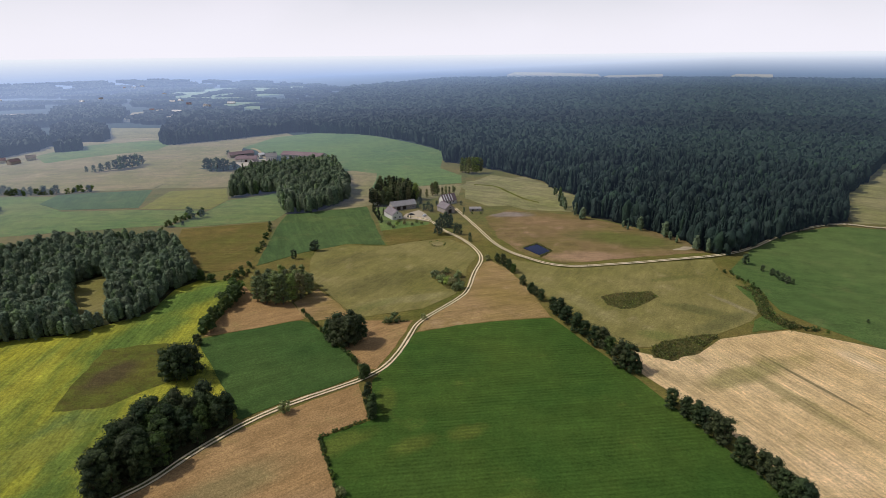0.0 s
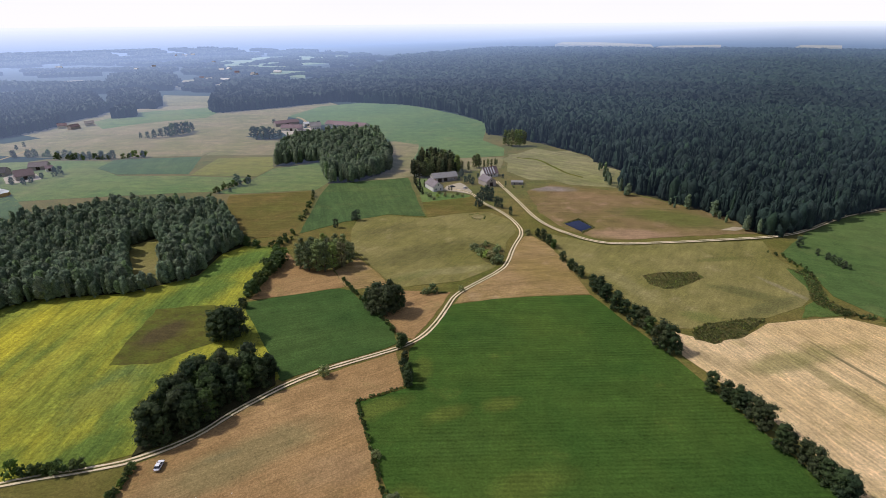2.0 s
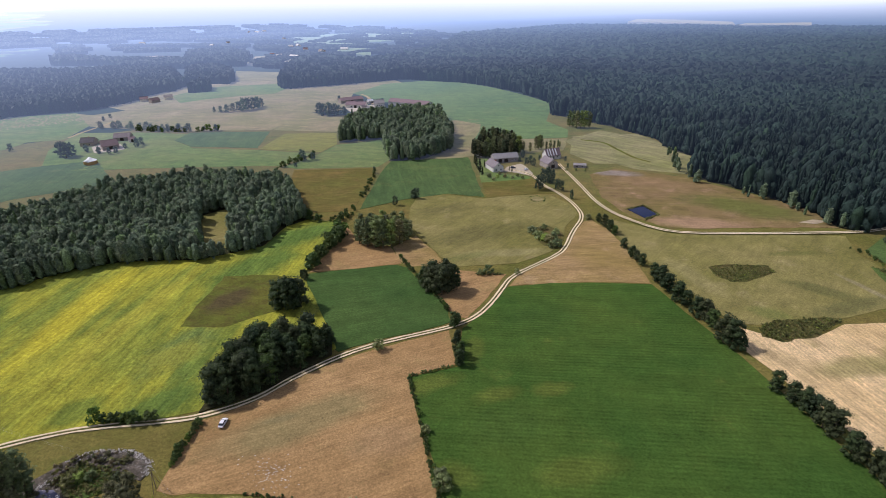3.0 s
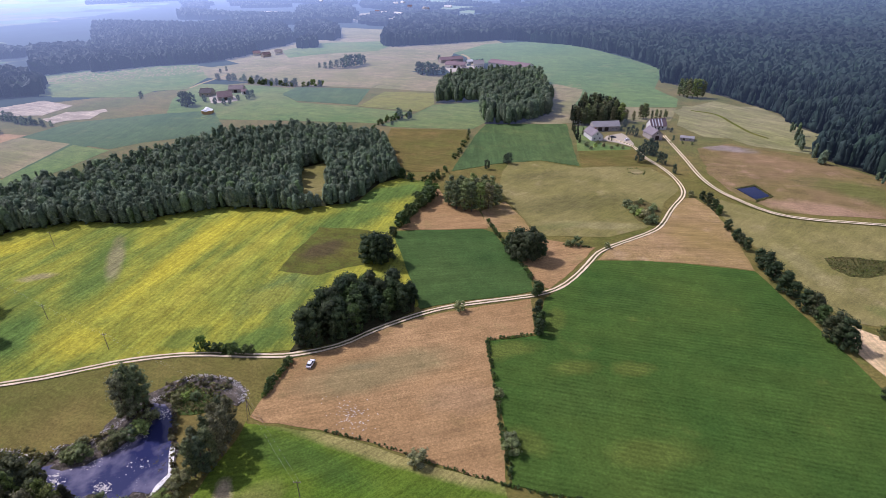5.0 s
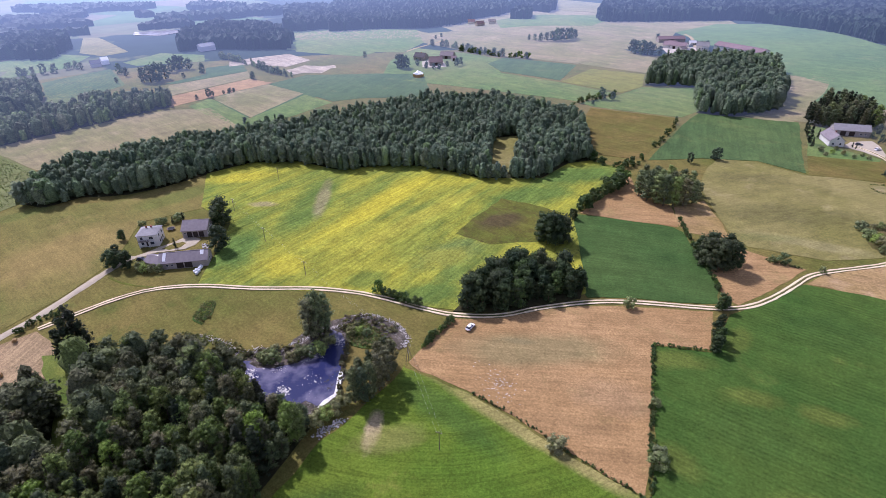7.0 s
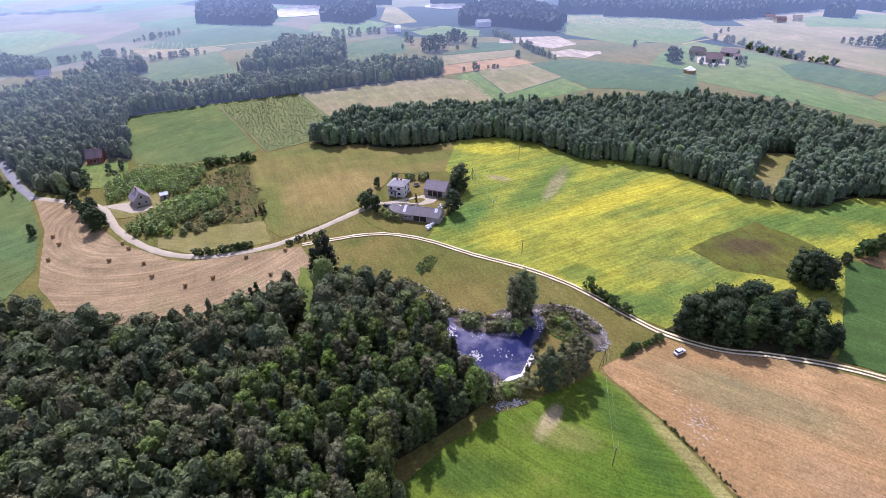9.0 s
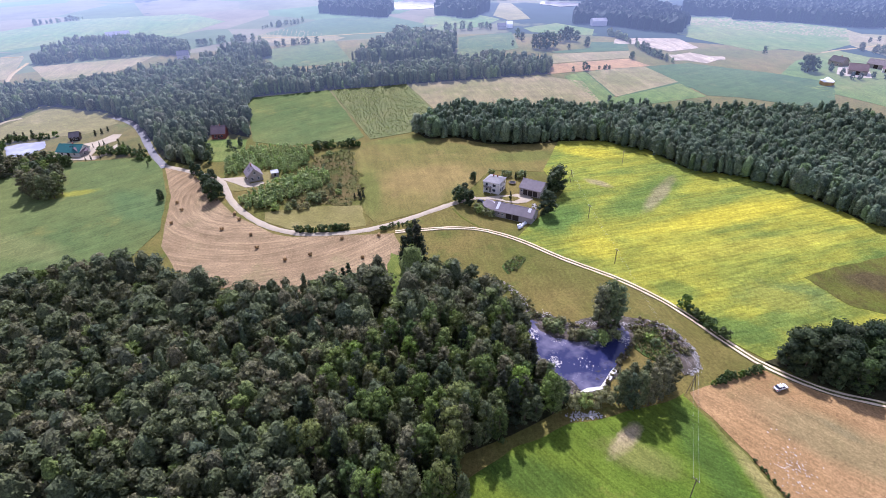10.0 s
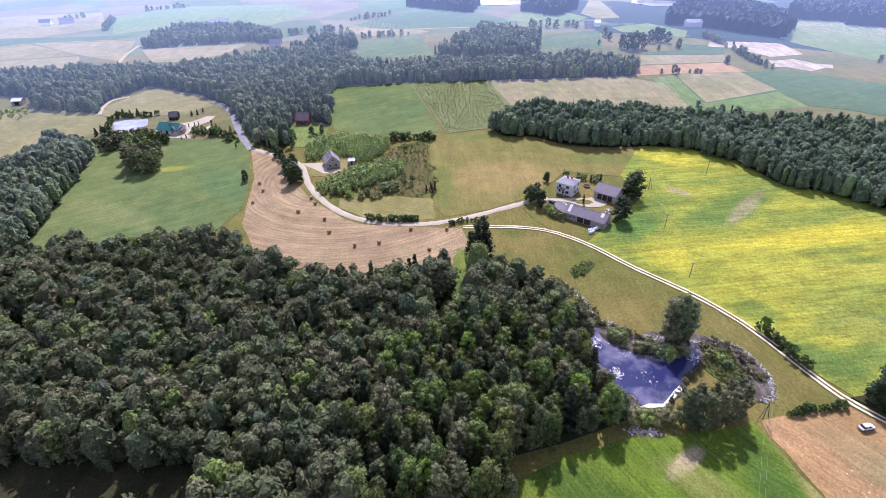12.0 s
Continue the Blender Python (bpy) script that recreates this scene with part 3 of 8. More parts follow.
# ---- ground ----
HILLS = ((-40, 840, 130, 9), (-330, 420, 90, 3), (-520, 150, 80, 4), (250, 520, 140, 4), (-420, 700, 120, 5), (-760, 300, 160, 6), (140, 330, 70, 2.5))


def relief(x, y):
    """Height of the rolling ground."""
    h = 0.0
    for cx, cy, r, a in HILLS:
        h += a * math.exp(-((x - cx) ** 2 + (y - cy) ** 2) / (2 * r * r))
    return h


def far_rise(r):
    """Lifts the far land so that its edge meets the horizon in the camera's view."""
    return 0.0 if r < 1800 else 112.0 * ((r - 1800) / 3100.0) ** 1.6


def ground_z(x, y):
    return relief(x, y) + far_rise(math.hypot(x, y))


def make_ground():
    rings, n = [0.0], 288
    r = 14.0
    while r < 4930:
        rings.append(r)
        r *= 1.036
    rings.append(4930.0)
    vs, fs = [(0, 0, ground_z(0, 0))], []
    for r in rings[1:]:
        for k in range(n):
            a = 2 * math.pi * k / n
            x, y = r * math.sin(a), r * math.cos(a)
            vs.append((x, y, ground_z(x, y)))
    for k in range(n):
        fs.append((0, 1 + (k + 1) % n, 1 + k))
    for i in range(len(rings) - 2):
        o, p = 1 + i * n, 1 + (i + 1) * n
        for k in range(n):
            q = (k + 1) % n
            fs.append((o + k, o + q, p + q, p + k))
    me = bpy.data.meshes.new("ground")
    me.from_pydata(vs, [], fs)
    me.materials.append(GRASS)
    me.materials.append(FAR_LAND)
    # Grass copy with painted haze glow, for the ground between 345 and 620 m.
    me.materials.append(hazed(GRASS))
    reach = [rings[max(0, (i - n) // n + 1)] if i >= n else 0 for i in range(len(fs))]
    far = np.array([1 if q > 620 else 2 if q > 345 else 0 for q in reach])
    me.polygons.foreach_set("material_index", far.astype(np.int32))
    me.polygons.foreach_set("use_smooth", np.ones(len(fs), bool))
    return tagged(new("ground", me), "rolling green meadow ground reaching the hazy horizon", "ground", kind="structure")


def mesh_ob(name, vs, fs, mat, parent=None, smooth=False):
    me = bpy.data.meshes.new(name)
    me.from_pydata(vs, [], fs)
    me.materials.append(mat)
    if smooth:
        me.polygons.foreach_set("use_smooth", np.ones(len(fs), bool))
    ob = new(name, me)
    ob.parent = parent
    return ob


def inside(poly, x, y):
    c, j = False, len(poly) - 1
    for i in range(len(poly)):
        (xi, yi), (xj, yj) = poly[i], poly[j]
        if (yi > y) != (yj > y) and x < (xj - xi) * (y - yi) / (yj - yi) + xi:
            c = not c
        j = i
    return c


def soften(poly, step, wobble, seed):
    """An outline with shorter steps and slightly uneven edges."""
    out = []
    for i, (x, y) in enumerate(poly):
        u, v = poly[(i + 1) % len(poly)]
        k = max(1, int(math.hypot(u - x, v - y) / step))
        for j in range(k):
            f = j / k
            px, py = x + (u - x) * f, y + (v - y) * f
            w = noise.noise_vector(Vector((px / (step * 2.5), py / (step * 2.5), seed)))
            out.append((px + w.x * wobble, py + w.y * wobble))
    return out


def field(name, label, poly, mat, lift=0.3, category="field", wobble=0.6, kind="structure"):
    """A plot of land: its crop stands a little above the ground and drops to it along the edge."""
    from mathutils.geometry import delaunay_2d_cdt
    xs, ys = [p[0] for p in poly], [p[1] for p in poly]
    lift = lift * 0.45
    # Plots centred past 390 m take the copy with painted haze glow.
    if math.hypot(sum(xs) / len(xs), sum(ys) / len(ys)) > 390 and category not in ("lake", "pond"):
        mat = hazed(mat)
    size = max(max(xs) - min(xs), max(ys) - min(ys))
    step = min(max(size / 40, 2.0), 24.0)
    edge = soften(poly, step, wobble, len(poly) * 1.7)
    pts = [Vector(p) for p in edge]
    ne = len(pts)
    gx = min(xs) + step * 0.5
    while gx < max(xs):
        gy = min(ys) + step * 0.5
        while gy < max(ys):
            if inside(edge, gx, gy):
                pts.append(Vector((gx + random.uniform(-0.2, 0.2) * step, gy + random.uniform(-0.2, 0.2) * step)))
            gy += step
        gx += step
    vs, _, fs, *_ = delaunay_2d_cdt(pts, [], [list(range(ne))], 1, 1e-4)
    v3 = [(v.x, v.y, ground_z(v.x, v.y) + lift) for v in vs]
    f3 = [tuple(f) for f in fs]
    b0 = len(v3)
    v3 += [(x, y, ground_z(x, y) - 0.3) for x, y in edge]
    f3 += [(i, b0 + i, b0 + (i + 1) % ne, (i + 1) % ne) for i in range(ne)]
    ob = mesh_ob(name, v3, f3, mat)
    return tagged(ob, label, category, kind=kind)


def curve_pts(pts, step=3.0):
    """A smooth line through the given places."""
    p = [Vector(q) for q in pts]
    p = [p[0] * 2 - p[1]] + p + [p[-1] * 2 - p[-2]]
    out = []
    for i in range(1, len(p) - 2):
        a, b, c, d = p[i - 1:i + 3]
        k = max(1, int((c - b).length / step))
        for j in range(k):
            t = j / k
            out.append(0.5 * ((2 * b) + (c - a) * t + (2 * a - 5 * b + 4 * c - d) * t * t + (3 * b - a - 3 * c + d) * t ** 3))
    out.append(p[-2])
    return out


def ribbon(name, line, off, width, lift, mat, parent=None, uneven=0.15, seed=0.0, drop=0.25):
    vs, fs = [], []
    for i, q in enumerate(line):
        d = (line[min(i + 1, len(line) - 1)] - line[max(i - 1, 0)]).normalized()
        s = Vector((-d.y, d.x))
        for k, e in enumerate((-0.5, -0.25, 0, 0.25, 0.5)):
            j = noise.noise(Vector((q.x * 0.35, q.y * 0.35, seed + k * 3.1))) * uneven * (1 if k in (0, 4) else 0)
            x, y = q + s * (off + e * width + j)
            vs.append((x, y, ground_z(x, y) + lift + (0.03 if k == 2 else 0) - (drop if k in (0, 4) else 0)))
    for i in range(len(line) - 1):
        for k in range(4):
            a = i * 5 + k
            fs.append((a, a + 1, a + 6, a + 5))
    return mesh_ob(name, vs, fs, mat, parent, True)


def track_road(label, pts, width=3.0, lift=0.34, gauge=1.55, centre=None):
    """A farm track: grassy strip with two worn wheel tracks."""
    line = curve_pts(pts)
    road = tagged(ribbon("road", line, 0, width, lift - 0.05, centre or ROAD_GRASS, None, 0.5), label, "road", kind="structure")
    for s in (-1, 1):
        ribbon("wheel_track", line, s * gauge / 2, 0.85, lift + 0.02, DIRT, road, 0.3, s, 0.08)
    return road


def gravel_road(label, pts, width=3.5, lift=0.34, mat=None):
    return tagged(ribbon("road", curve_pts(pts), 0, width, lift, mat or GRAVEL, None, 0.5), label, "road", kind="structure")


# ---- trees ----
def blob(rng, r, sub):
    bm = bmesh.new()
    if sub == 0:
        bmesh.ops.create_icosphere(bm, subdivisions=1, radius=r)
        for v in bm.verts:
            v.co.z *= 1.5
    else:
        bmesh.ops.create_icosphere(bm, subdivisions=sub, radius=r)
    for v in bm.verts:
        v.co *= rng.uniform(0.78, 1.18)
    vs = np.array([v.co[:] for v in bm.verts])
    fs = [tuple(v.index for v in f.verts) for f in bm.faces]
    bm.free()
    return vs, fs


def crown_arrays(seed, h, r, low, clumps, leaves, shape, leaf=0.55):
    """Crown as uneven clumps of leaves. shape: round, tall, cone, bush."""
    rng = random.Random(seed)
    V, Fc = [], []

    def add(vs, fs):
        o = sum(len(a) for a in V)
        V.append(np.asarray(vs, float))
        Fc.extend(tuple(i + o for i in f) for f in fs)
    if shape in ("dome", "spire"):
        rings, sides = clumps, (9 if leaves > 40 else 7 if leaves > 8 else 6)
        lean = (rng.uniform(-0.15, 0.15) * r, rng.uniform(-0.15, 0.15) * r)

        def reach(f):
            if shape == "spire":
                return r * max(0.06, 1 - f) ** 0.75
            return r * math.sqrt(max(0.05, 1 - (abs(f - 0.40) / 0.62) ** 2.1))
        vs, fs = [(0, 0, low)], []
        for i in range(rings):
            f = (i + 0.4) / rings
            tier = (1.22 if i % 2 else 0.8) if shape == "spire" else 1.0
            for k in range(sides):
                a = (k + 0.5 * (i % 2) + rng.uniform(-0.25, 0.25)) * math.tau / sides
                q = reach(f) * tier * rng.uniform(0.58, 1.30)
                vs.append((q * math.cos(a) + lean[0] * f, q * math.sin(a) + lean[1] * f, low + (h - low) * (f + rng.uniform(-0.5, 0.5) / rings)))
        vs.append((lean[0], lean[1], h * rng.uniform(0.98, 1.04)))
        for k in range(sides):
            k2 = (k + 1) % sides
            fs.append((0, 1 + k2, 1 + k))
            for i in range(rings - 1):
                o = 1 + i * sides
                fs += [(o + k, o + k2, o + sides + k), (o + k2, o + sides + k2, o + sides + k)]
            fs.append((1 + (rings - 1) * sides + k, 1 + (rings - 1) * sides + k2, len(vs) - 1))
        add(vs, fs)
        for _ in range(leaves):
            f, a = rng.random() ** 0.7, rng.uniform(0, 6.283)
            q = reach(f) * rng.uniform(0.80, 1.16)
            p = np.array((q * math.cos(a) + lean[0] * f, q * math.sin(a) + lean[1] * f, low + (h - low) * f))
            d = (Vector((math.cos(a), math.sin(a), 0.9)) + Vector((rng.uniform(-1, 1), rng.uniform(-1, 1), rng.uniform(-0.5, 1.2))) * 0.8).normalized()
            t = np.array(d.orthogonal().normalized()) * leaf * rng.uniform(0.6, 1.3)
            b = np.cross(np.array(d), t)
            w = np.array(d) * leaf * 0.4
            add([p - t - b * 0.7, p + b * 1.1 + w, p + t - b * 0.5], [(0, 1, 2)])
        return np.concatenate(V), Fc
    for i in range(clumps):
        u = (i + 0.5) / clumps
        a = i * 2.39996 + rng.uniform(-0.5, 0.5)
        z = low + (h - low) * (0.06 + 0.9 * u) + rng.uniform(-0.05, 0.05) * h
        f = (z - low) / (h - low)
        if shape == "cone":
            prof = max(0.08, 1.0 - f) ** 0.9
            rad, size = r * prof * rng.uniform(0.45, 0.75), r * (0.28 + 0.34 * prof) * rng.uniform(0.8, 1.15)
        elif shape == "column":
            prof = (0.78 + 0.22 * math.sin(math.pi * min(1.0, f * 1.5))) * (1.0 if f < 0.55 else 1.0 - 0.9 * (f - 0.55))
            rad, size = r * 0.26 * rng.uniform(0.5, 1.3), r * prof * rng.uniform(0.8, 1.05)
        elif shape == "tall":
            prof = math.sin(math.pi * min(0.97, 0.16 + 0.80 * f)) ** 0.75
            rad, size = r * prof * rng.uniform(0.35, 0.8), r * 0.52 * rng.uniform(0.7, 1.15)
        else:
            prof = math.sqrt(max(0.05, 1 - (2 * f - 0.85) ** 2 * 0.85))
            rad, size = r * prof * rng.uniform(0.3, 0.82), r * 0.46 * rng.uniform(0.7, 1.2)
        c = np.array((rad * math.cos(a), rad * math.sin(a), min(z, h - size * (0.8 if shape == "column" else 0.55))))
        vs, fs = blob(rng, size * (0.66 if leaves else 1.0), 1 if leaves or clumps > 6 else 0)
        add(vs * ((1, 1, max(0.95, 0.62 * (h - low) / clumps / size)) if shape == "column" else (1, 1, 0.85)) + c, fs)
        for _ in range(leaves):
            d = Vector((rng.gauss(0, 1), rng.gauss(0, 1), rng.gauss(0.35, 0.9))).normalized()
            p = c + np.array(d) * size * rng.uniform(0.72, 1.12) * np.array((1, 1, 0.9))
            t = d.orthogonal().normalized()
            t.rotate(Matrix.Rotation(rng.uniform(0, 6.283), 3, d))
            n2 = (d + Vector((rng.uniform(-1, 1), rng.uniform(-1, 1), rng.uniform(-1, 1))) * 0.8).normalized()
            t = (t - n2 * t.dot(n2)).normalized()
            b = n2.cross(t)
            s = leaf * rng.uniform(0.6, 1.35)
            t, b = np.array(t) * s, np.array(b) * s * 1.1
            add([p - t - b * 0.6, p + b, p + t - b * 0.4], [(0, 1, 2)])
    return np.concatenate(V), Fc


def trunk_arrays(seed, h, low, r):
    """Tapered trunk with a few limbs."""
    rng = random.Random(seed + 77)
    V, Fc = [], []

    def tube(a, b, ra, rb):
        o = len(V)
        d = (b - a).normalized()
        s = d.orthogonal().normalized()
        q = d.cross(s)
        for c, rr in ((a, ra), (b, rb)):
            for k in range(5):
                w = k * math.tau / 5
                V.append(tuple(c + (s * math.cos(w) + q * math.sin(w)) * rr))
        Fc.extend((o + k, o + (k + 1) % 5, o + 5 + (k + 1) % 5, o + 5 + k) for k in range(5))
    k = 0.018 * h + 0.05
    top = Vector((rng.uniform(-0.3, 0.3), rng.uniform(-0.3, 0.3), h * 0.86))
    mid = Vector((top.x * 0.4, top.y * 0.6, max(low, h * 0.25)))
    tube(Vector((0, 0, -0.4)), mid, k, k * 0.75)
    tube(mid, top, k * 0.75, k * 0.15)
    for i in range(4):
        a = i * 1.7 + rng.uniform(0, 1)
        s = mid.lerp(top, 0.1 + 0.17 * i)
        tube(s, s + Vector((math.cos(a) * r * 0.7, math.sin(a) * r * 0.7, h * 0.13)), k * 0.35, k * 0.08)
    return np.array(V), Fc


def arrays_mesh(name, vs, fs, mat):
    me = bpy.data.meshes.new(name)
    me.from_pydata(vs.tolist(), [], fs)
    me.materials.append(mat)
    me.polygons.foreach_set("use_smooth", np.ones(len(fs), bool))
    return me


def tree_proto(kind, mat, seed, h, r, low, shape, clumps, leaves, leaf):
    cv, cf = crown_arrays(seed, h, r, low, clumps, leaves, shape, leaf)
    tv, tf = trunk_arrays(seed, h, low, r)
    return dict(kind=kind, h=h, cm=arrays_mesh("crown", cv, cf, mat), tm=arrays_mesh("trunk", tv, tf, BARK))


TREE_NAMES = {"oak": "broadleaf_tree", "birch": "birch_tree", "pine": "conifer", "alder": "alder_tree"}


def plant(proto, x, y, height, label, group="", turn=None, wide=1.0, name="tree", category="tree"):
    """One tree as a thing of its own."""
    base = new(TREE_NAMES[proto["kind"]] if name == "tree" else name)
    base.empty_display_size = 0.5
    s = height / proto["h"]
    a = random.uniform(0, 6.283) if turn is None else turn
    base.matrix_basis = Matrix.LocRotScale((x, y, ground_z(x, y) + 0.02), Euler((0, 0, a)), (s * wide, s * wide, s))
    for n, me in (("trunk", proto["tm"]), ("crown", proto["cm"])):
        new(n, me).parent = base
    return tagged(base, label, category, group)


def joined_wood(name, label, spots, protos, mat, category="woodland", smooth=False):
    """Many trees in one mesh; spots: x, y, height, width factor, number of the pattern."""
    data = []
    for p in protos:
        me = p["cm"]
        v = np.empty(len(me.vertices) * 3)
        me.vertices.foreach_get("co", v)
        ls, lt = np.empty(len(me.polygons), np.int32), np.empty(len(me.polygons), np.int32)
        me.polygons.foreach_get("loop_start", ls), me.polygons.foreach_get("loop_total", lt)
        li = np.empty(len(me.loops), np.int32)
        me.loops.foreach_get("vertex_index", li)
        data.append((v.reshape(-1, 3), ls, lt, li, p["h"]))
    V, LI, LT, TI = [], [], [], []
    o = 0
    rng = random.Random(len(spots))
    for x, y, h, w, k in spots:
        v, ls, lt, li, ph = data[k % len(data)]
        a, s = rng.uniform(0, 6.283), h / ph
        c, q = math.cos(a) * s * w, math.sin(a) * s * w
        V.append(np.stack([v[:, 0] * c - v[:, 1] * q + x, v[:, 0] * q + v[:, 1] * c + y, v[:, 2] * s + ground_z(x, y)], 1))
        LI.append(li + o)
        LT.append(lt)
        TI.append(np.full(len(lt), rng.random(), np.float32))
        o += len(v)
    V, LI, LT, TI = np.concatenate(V), np.concatenate(LI), np.concatenate(LT), np.concatenate(TI)
    me = bpy.data.meshes.new(name)
    me.vertices.add(len(V)), me.loops.add(len(LI)), me.polygons.add(len(LT))
    me.vertices.foreach_set("co", V.astype(np.float32).ravel())
    me.loops.foreach_set("vertex_index", LI.astype(np.int32))
    me.polygons.foreach_set("loop_start", np.concatenate([[0], np.cumsum(LT)[:-1]]).astype(np.int32))
    me.attributes.new("tint", "FLOAT", "FACE").data.foreach_set("value", TI)
    me.materials.append(mat)
    me.polygons.foreach_set("use_smooth", np.full(len(LT), smooth))
    me.update(calc_edges=True)
    return tagged(new(name, me), label, category, kind="stuff")


def canopy(label, poly, cell, height, mat, seed, bare=None, near=0.0, far=1e9):
    """The closed roof of a distant wood: one uneven top for each tree, steep sides along its outline. bare: how open it is, from -1 (closed)."""
    rng = random.Random(seed)
    xs, ys = [p[0] for p in poly], [p[1] for p in poly]
    nx, ny = int((max(xs) - min(xs)) / cell) + 1, int((max(ys) - min(ys)) / cell) + 1
    x0, y0 = min(xs), min(ys)
    index, vs, fs, tint, count = {}, [], [], [], collections.Counter()

    def corner(i, j):
        if (i, j) not in index:
            x, y = x0 + (i + rng.uniform(-0.38, 0.38)) * cell, y0 + (j + rng.uniform(-0.38, 0.38)) * cell
            swell = 1 + 0.22 * noise.noise(Vector((x / 60, y / 60, seed)))
            index[i, j] = len(vs)
            vs.append((x, y, ground_z(x, y) + height * swell * (rng.uniform(0.62, 0.82) if (i + j) % 2 else rng.uniform(0.82, 1.22))))
        return index[i, j]
    for i in range(nx):
        for j in range(ny):
            cx, cy = x0 + (i + 0.5) * cell, y0 + (j + 0.5) * cell
            if not near <= math.hypot(cx, cy) < far or not inside(poly, cx, cy):
                continue
            if bare is not None and noise.noise(Vector((cx / 95, cy / 95, seed))) < bare:
                continue
            q = (corner(i, j), corner(i + 1, j), corner(i + 1, j + 1), corner(i, j + 1))
            m = len(vs)
            x, y = [sum(vs[k][e] for k in q) / 4 for e in (0, 1)]
            vs.append((x, y, ground_z(x, y) + height * rng.uniform(0.75, 1.2)))
            tone = rng.random()
            for k in range(4):
                a, b = q[k], q[(k + 1) % 4]
                fs.append((a, b, m))
                tint.append(tone)
                count[a, b] += 1
    sides = [(a, b) for a, b in count if (b, a) not in count]
    for a, b in sides:
        o = len(vs)
        for k in (a, b):
            x, y, _ = vs[k]
            vs.append((x, y, ground_z(x, y) - 0.4))
        fs.append((b, a, o, o + 1))
        tint.append(rng.random())
    ob = mesh_ob("backdrop", vs, fs, mat)
    ob.data.attributes.new("tint", "FLOAT", "FACE").data.foreach_set("value", np.array(tint, np.float32))
    return tagged(ob, label, "forest", kind="stuff")


def scatter(poly, gap, seed, holes=(), keep=1.0):
    """Uneven spots over an area, about gap metres apart."""
    rng = random.Random(seed)
    xs, ys = [p[0] for p in poly], [p[1] for p in poly]
    out, row = [], 0
    y = min(ys)
    while y < max(ys):
        x = min(xs) + (gap * 0.5 if row % 2 else 0)
        while x < max(xs):
            px, py = x + rng.uniform(-0.42, 0.42) * gap, y + rng.uniform(-0.42, 0.42) * gap
            if rng.random() < keep and inside(poly, px, py) and not any(inside(q, px, py) for q in holes):
                out.append((px, py))
            x += gap
        y += gap * 0.87
        row += 1
    return out

make_ground()

# fields round the track
field("green_field", "large deep green crop field with faint drill rows", [(-41.8, 148.6), (-26.7, 157.4), (-29, 182.2), (-21.9, 196), (-17, 212.8), (-13.4, 220.6), (5.4, 227.2), (21.2, 229.9), (38.7, 232.3), (50.9, 232.7), (74.9, 181.2), (87.6, 147.2), (98, 121.3), (103.7, 106.5), (52.2, 102.2), (29.3, 99.7), (2.7, 96.9), (-9.5, 94.4), (-18.6, 93.8), (-22.2, 103.7), (-28.1, 117.1), (-35.2, 133)], GREEN_CROP, 0.45, "field", 0.6)
field("stubble_field", "bare reddish brown stubble field beside the track", [(-102.9, 115.5), (-97.8, 119), (-89.3, 127.4), (-82.1, 139.4), (-71.8, 151.8), (-58, 163.7), (-43.9, 173.4), (-33.7, 180.3), (-27.8, 158.7), (-42.8, 149.2), (-34.8, 130.3), (-27.5, 112.5), (-22.5, 101.5), (-20.4, 93.5), (-27.1, 93.1), (-41.5, 92.7), (-57.4, 93.3), (-75.7, 92.4), (-93.3, 88.7), (-97.6, 89.4), (-99, 95.9), (-100.6, 106.7)], BROWN, 0.25, "field", 0.6)
field("crop_field", "dark green crop field above the track", [(-111.2, 216.3), (-101.8, 220.8), (-70.5, 233.7), (-65, 231.9), (-50.4, 213.2), (-39.4, 200.4), (-34, 185.9), (-45.3, 178), (-59.9, 168.8), (-72.4, 158.5), (-85.4, 167.6)], DARK_CROP, 0.4, "field", 0.6)
field("stubble_field", "bare brown wedge of stubble beside a copse", [(-113.6, 279.7), (-101.5, 262.6), (-78.7, 253.8), (-68.1, 235.4), (-102, 221.4), (-110.2, 218.7), (-109.9, 242.6), (-111.9, 262.8)], BROWN, 0.25, "field", 0.6)
field("stubble_field", "narrow ochre strip of stubble", [(-77.8, 254.2), (-69.7, 271.3), (-57.8, 256.2), (-46.3, 239.5), (-41, 234.5), (-56.6, 235.3), (-64.6, 233.4), (-71, 239.8)], OCHRE, 0.28, "field", 0.6)
field("stubble_field", "small brown stubble plot with a round copse", [(-54.5, 230.9), (-40.8, 233.4), (-15.8, 232.6), (-21.1, 211.1), (-28.3, 190.1), (-33.7, 191.6), (-43.1, 205.1)], BROWN, 0.25, "field", 0.6)
field("meadow", "large mown olive meadow", [(-84.3, 335.5), (-65.5, 343), (-39.5, 339.3), (-20.1, 348.8), (3.1, 351.8), (16.4, 336), (20.3, 318.9), (13.1, 299.5), (10.8, 276), (5.5, 262.3), (-11.1, 245.4), (-38.9, 237.3), (-47.1, 242.6), (-65.8, 268.7), (-78.5, 290.1), (-83.6, 313.3)], OLIVE, 0.3, "field", 0.6)
field("meadow", "small brownish meadow beside the farm", [(-45.9, 374.2), (-11.8, 392.1), (6.9, 355.3), (-6.9, 353.7), (-38, 340.9)], OLIVE_BROWN, 0.33, "field", 0.6)
field("stubble_field", "ochre stubble wedge beside the tree row", [(28.3, 309), (36.2, 296.2), (42.9, 274.5), (49.8, 240.2), (51, 233.7), (38.8, 233.3), (21.2, 230.9), (-13.1, 221.8), (-9.6, 233.3), (6, 253.5), (14.1, 270.3), (18.3, 292), (23.9, 307.4)], OCHRE, 0.25, "field", 0.6)
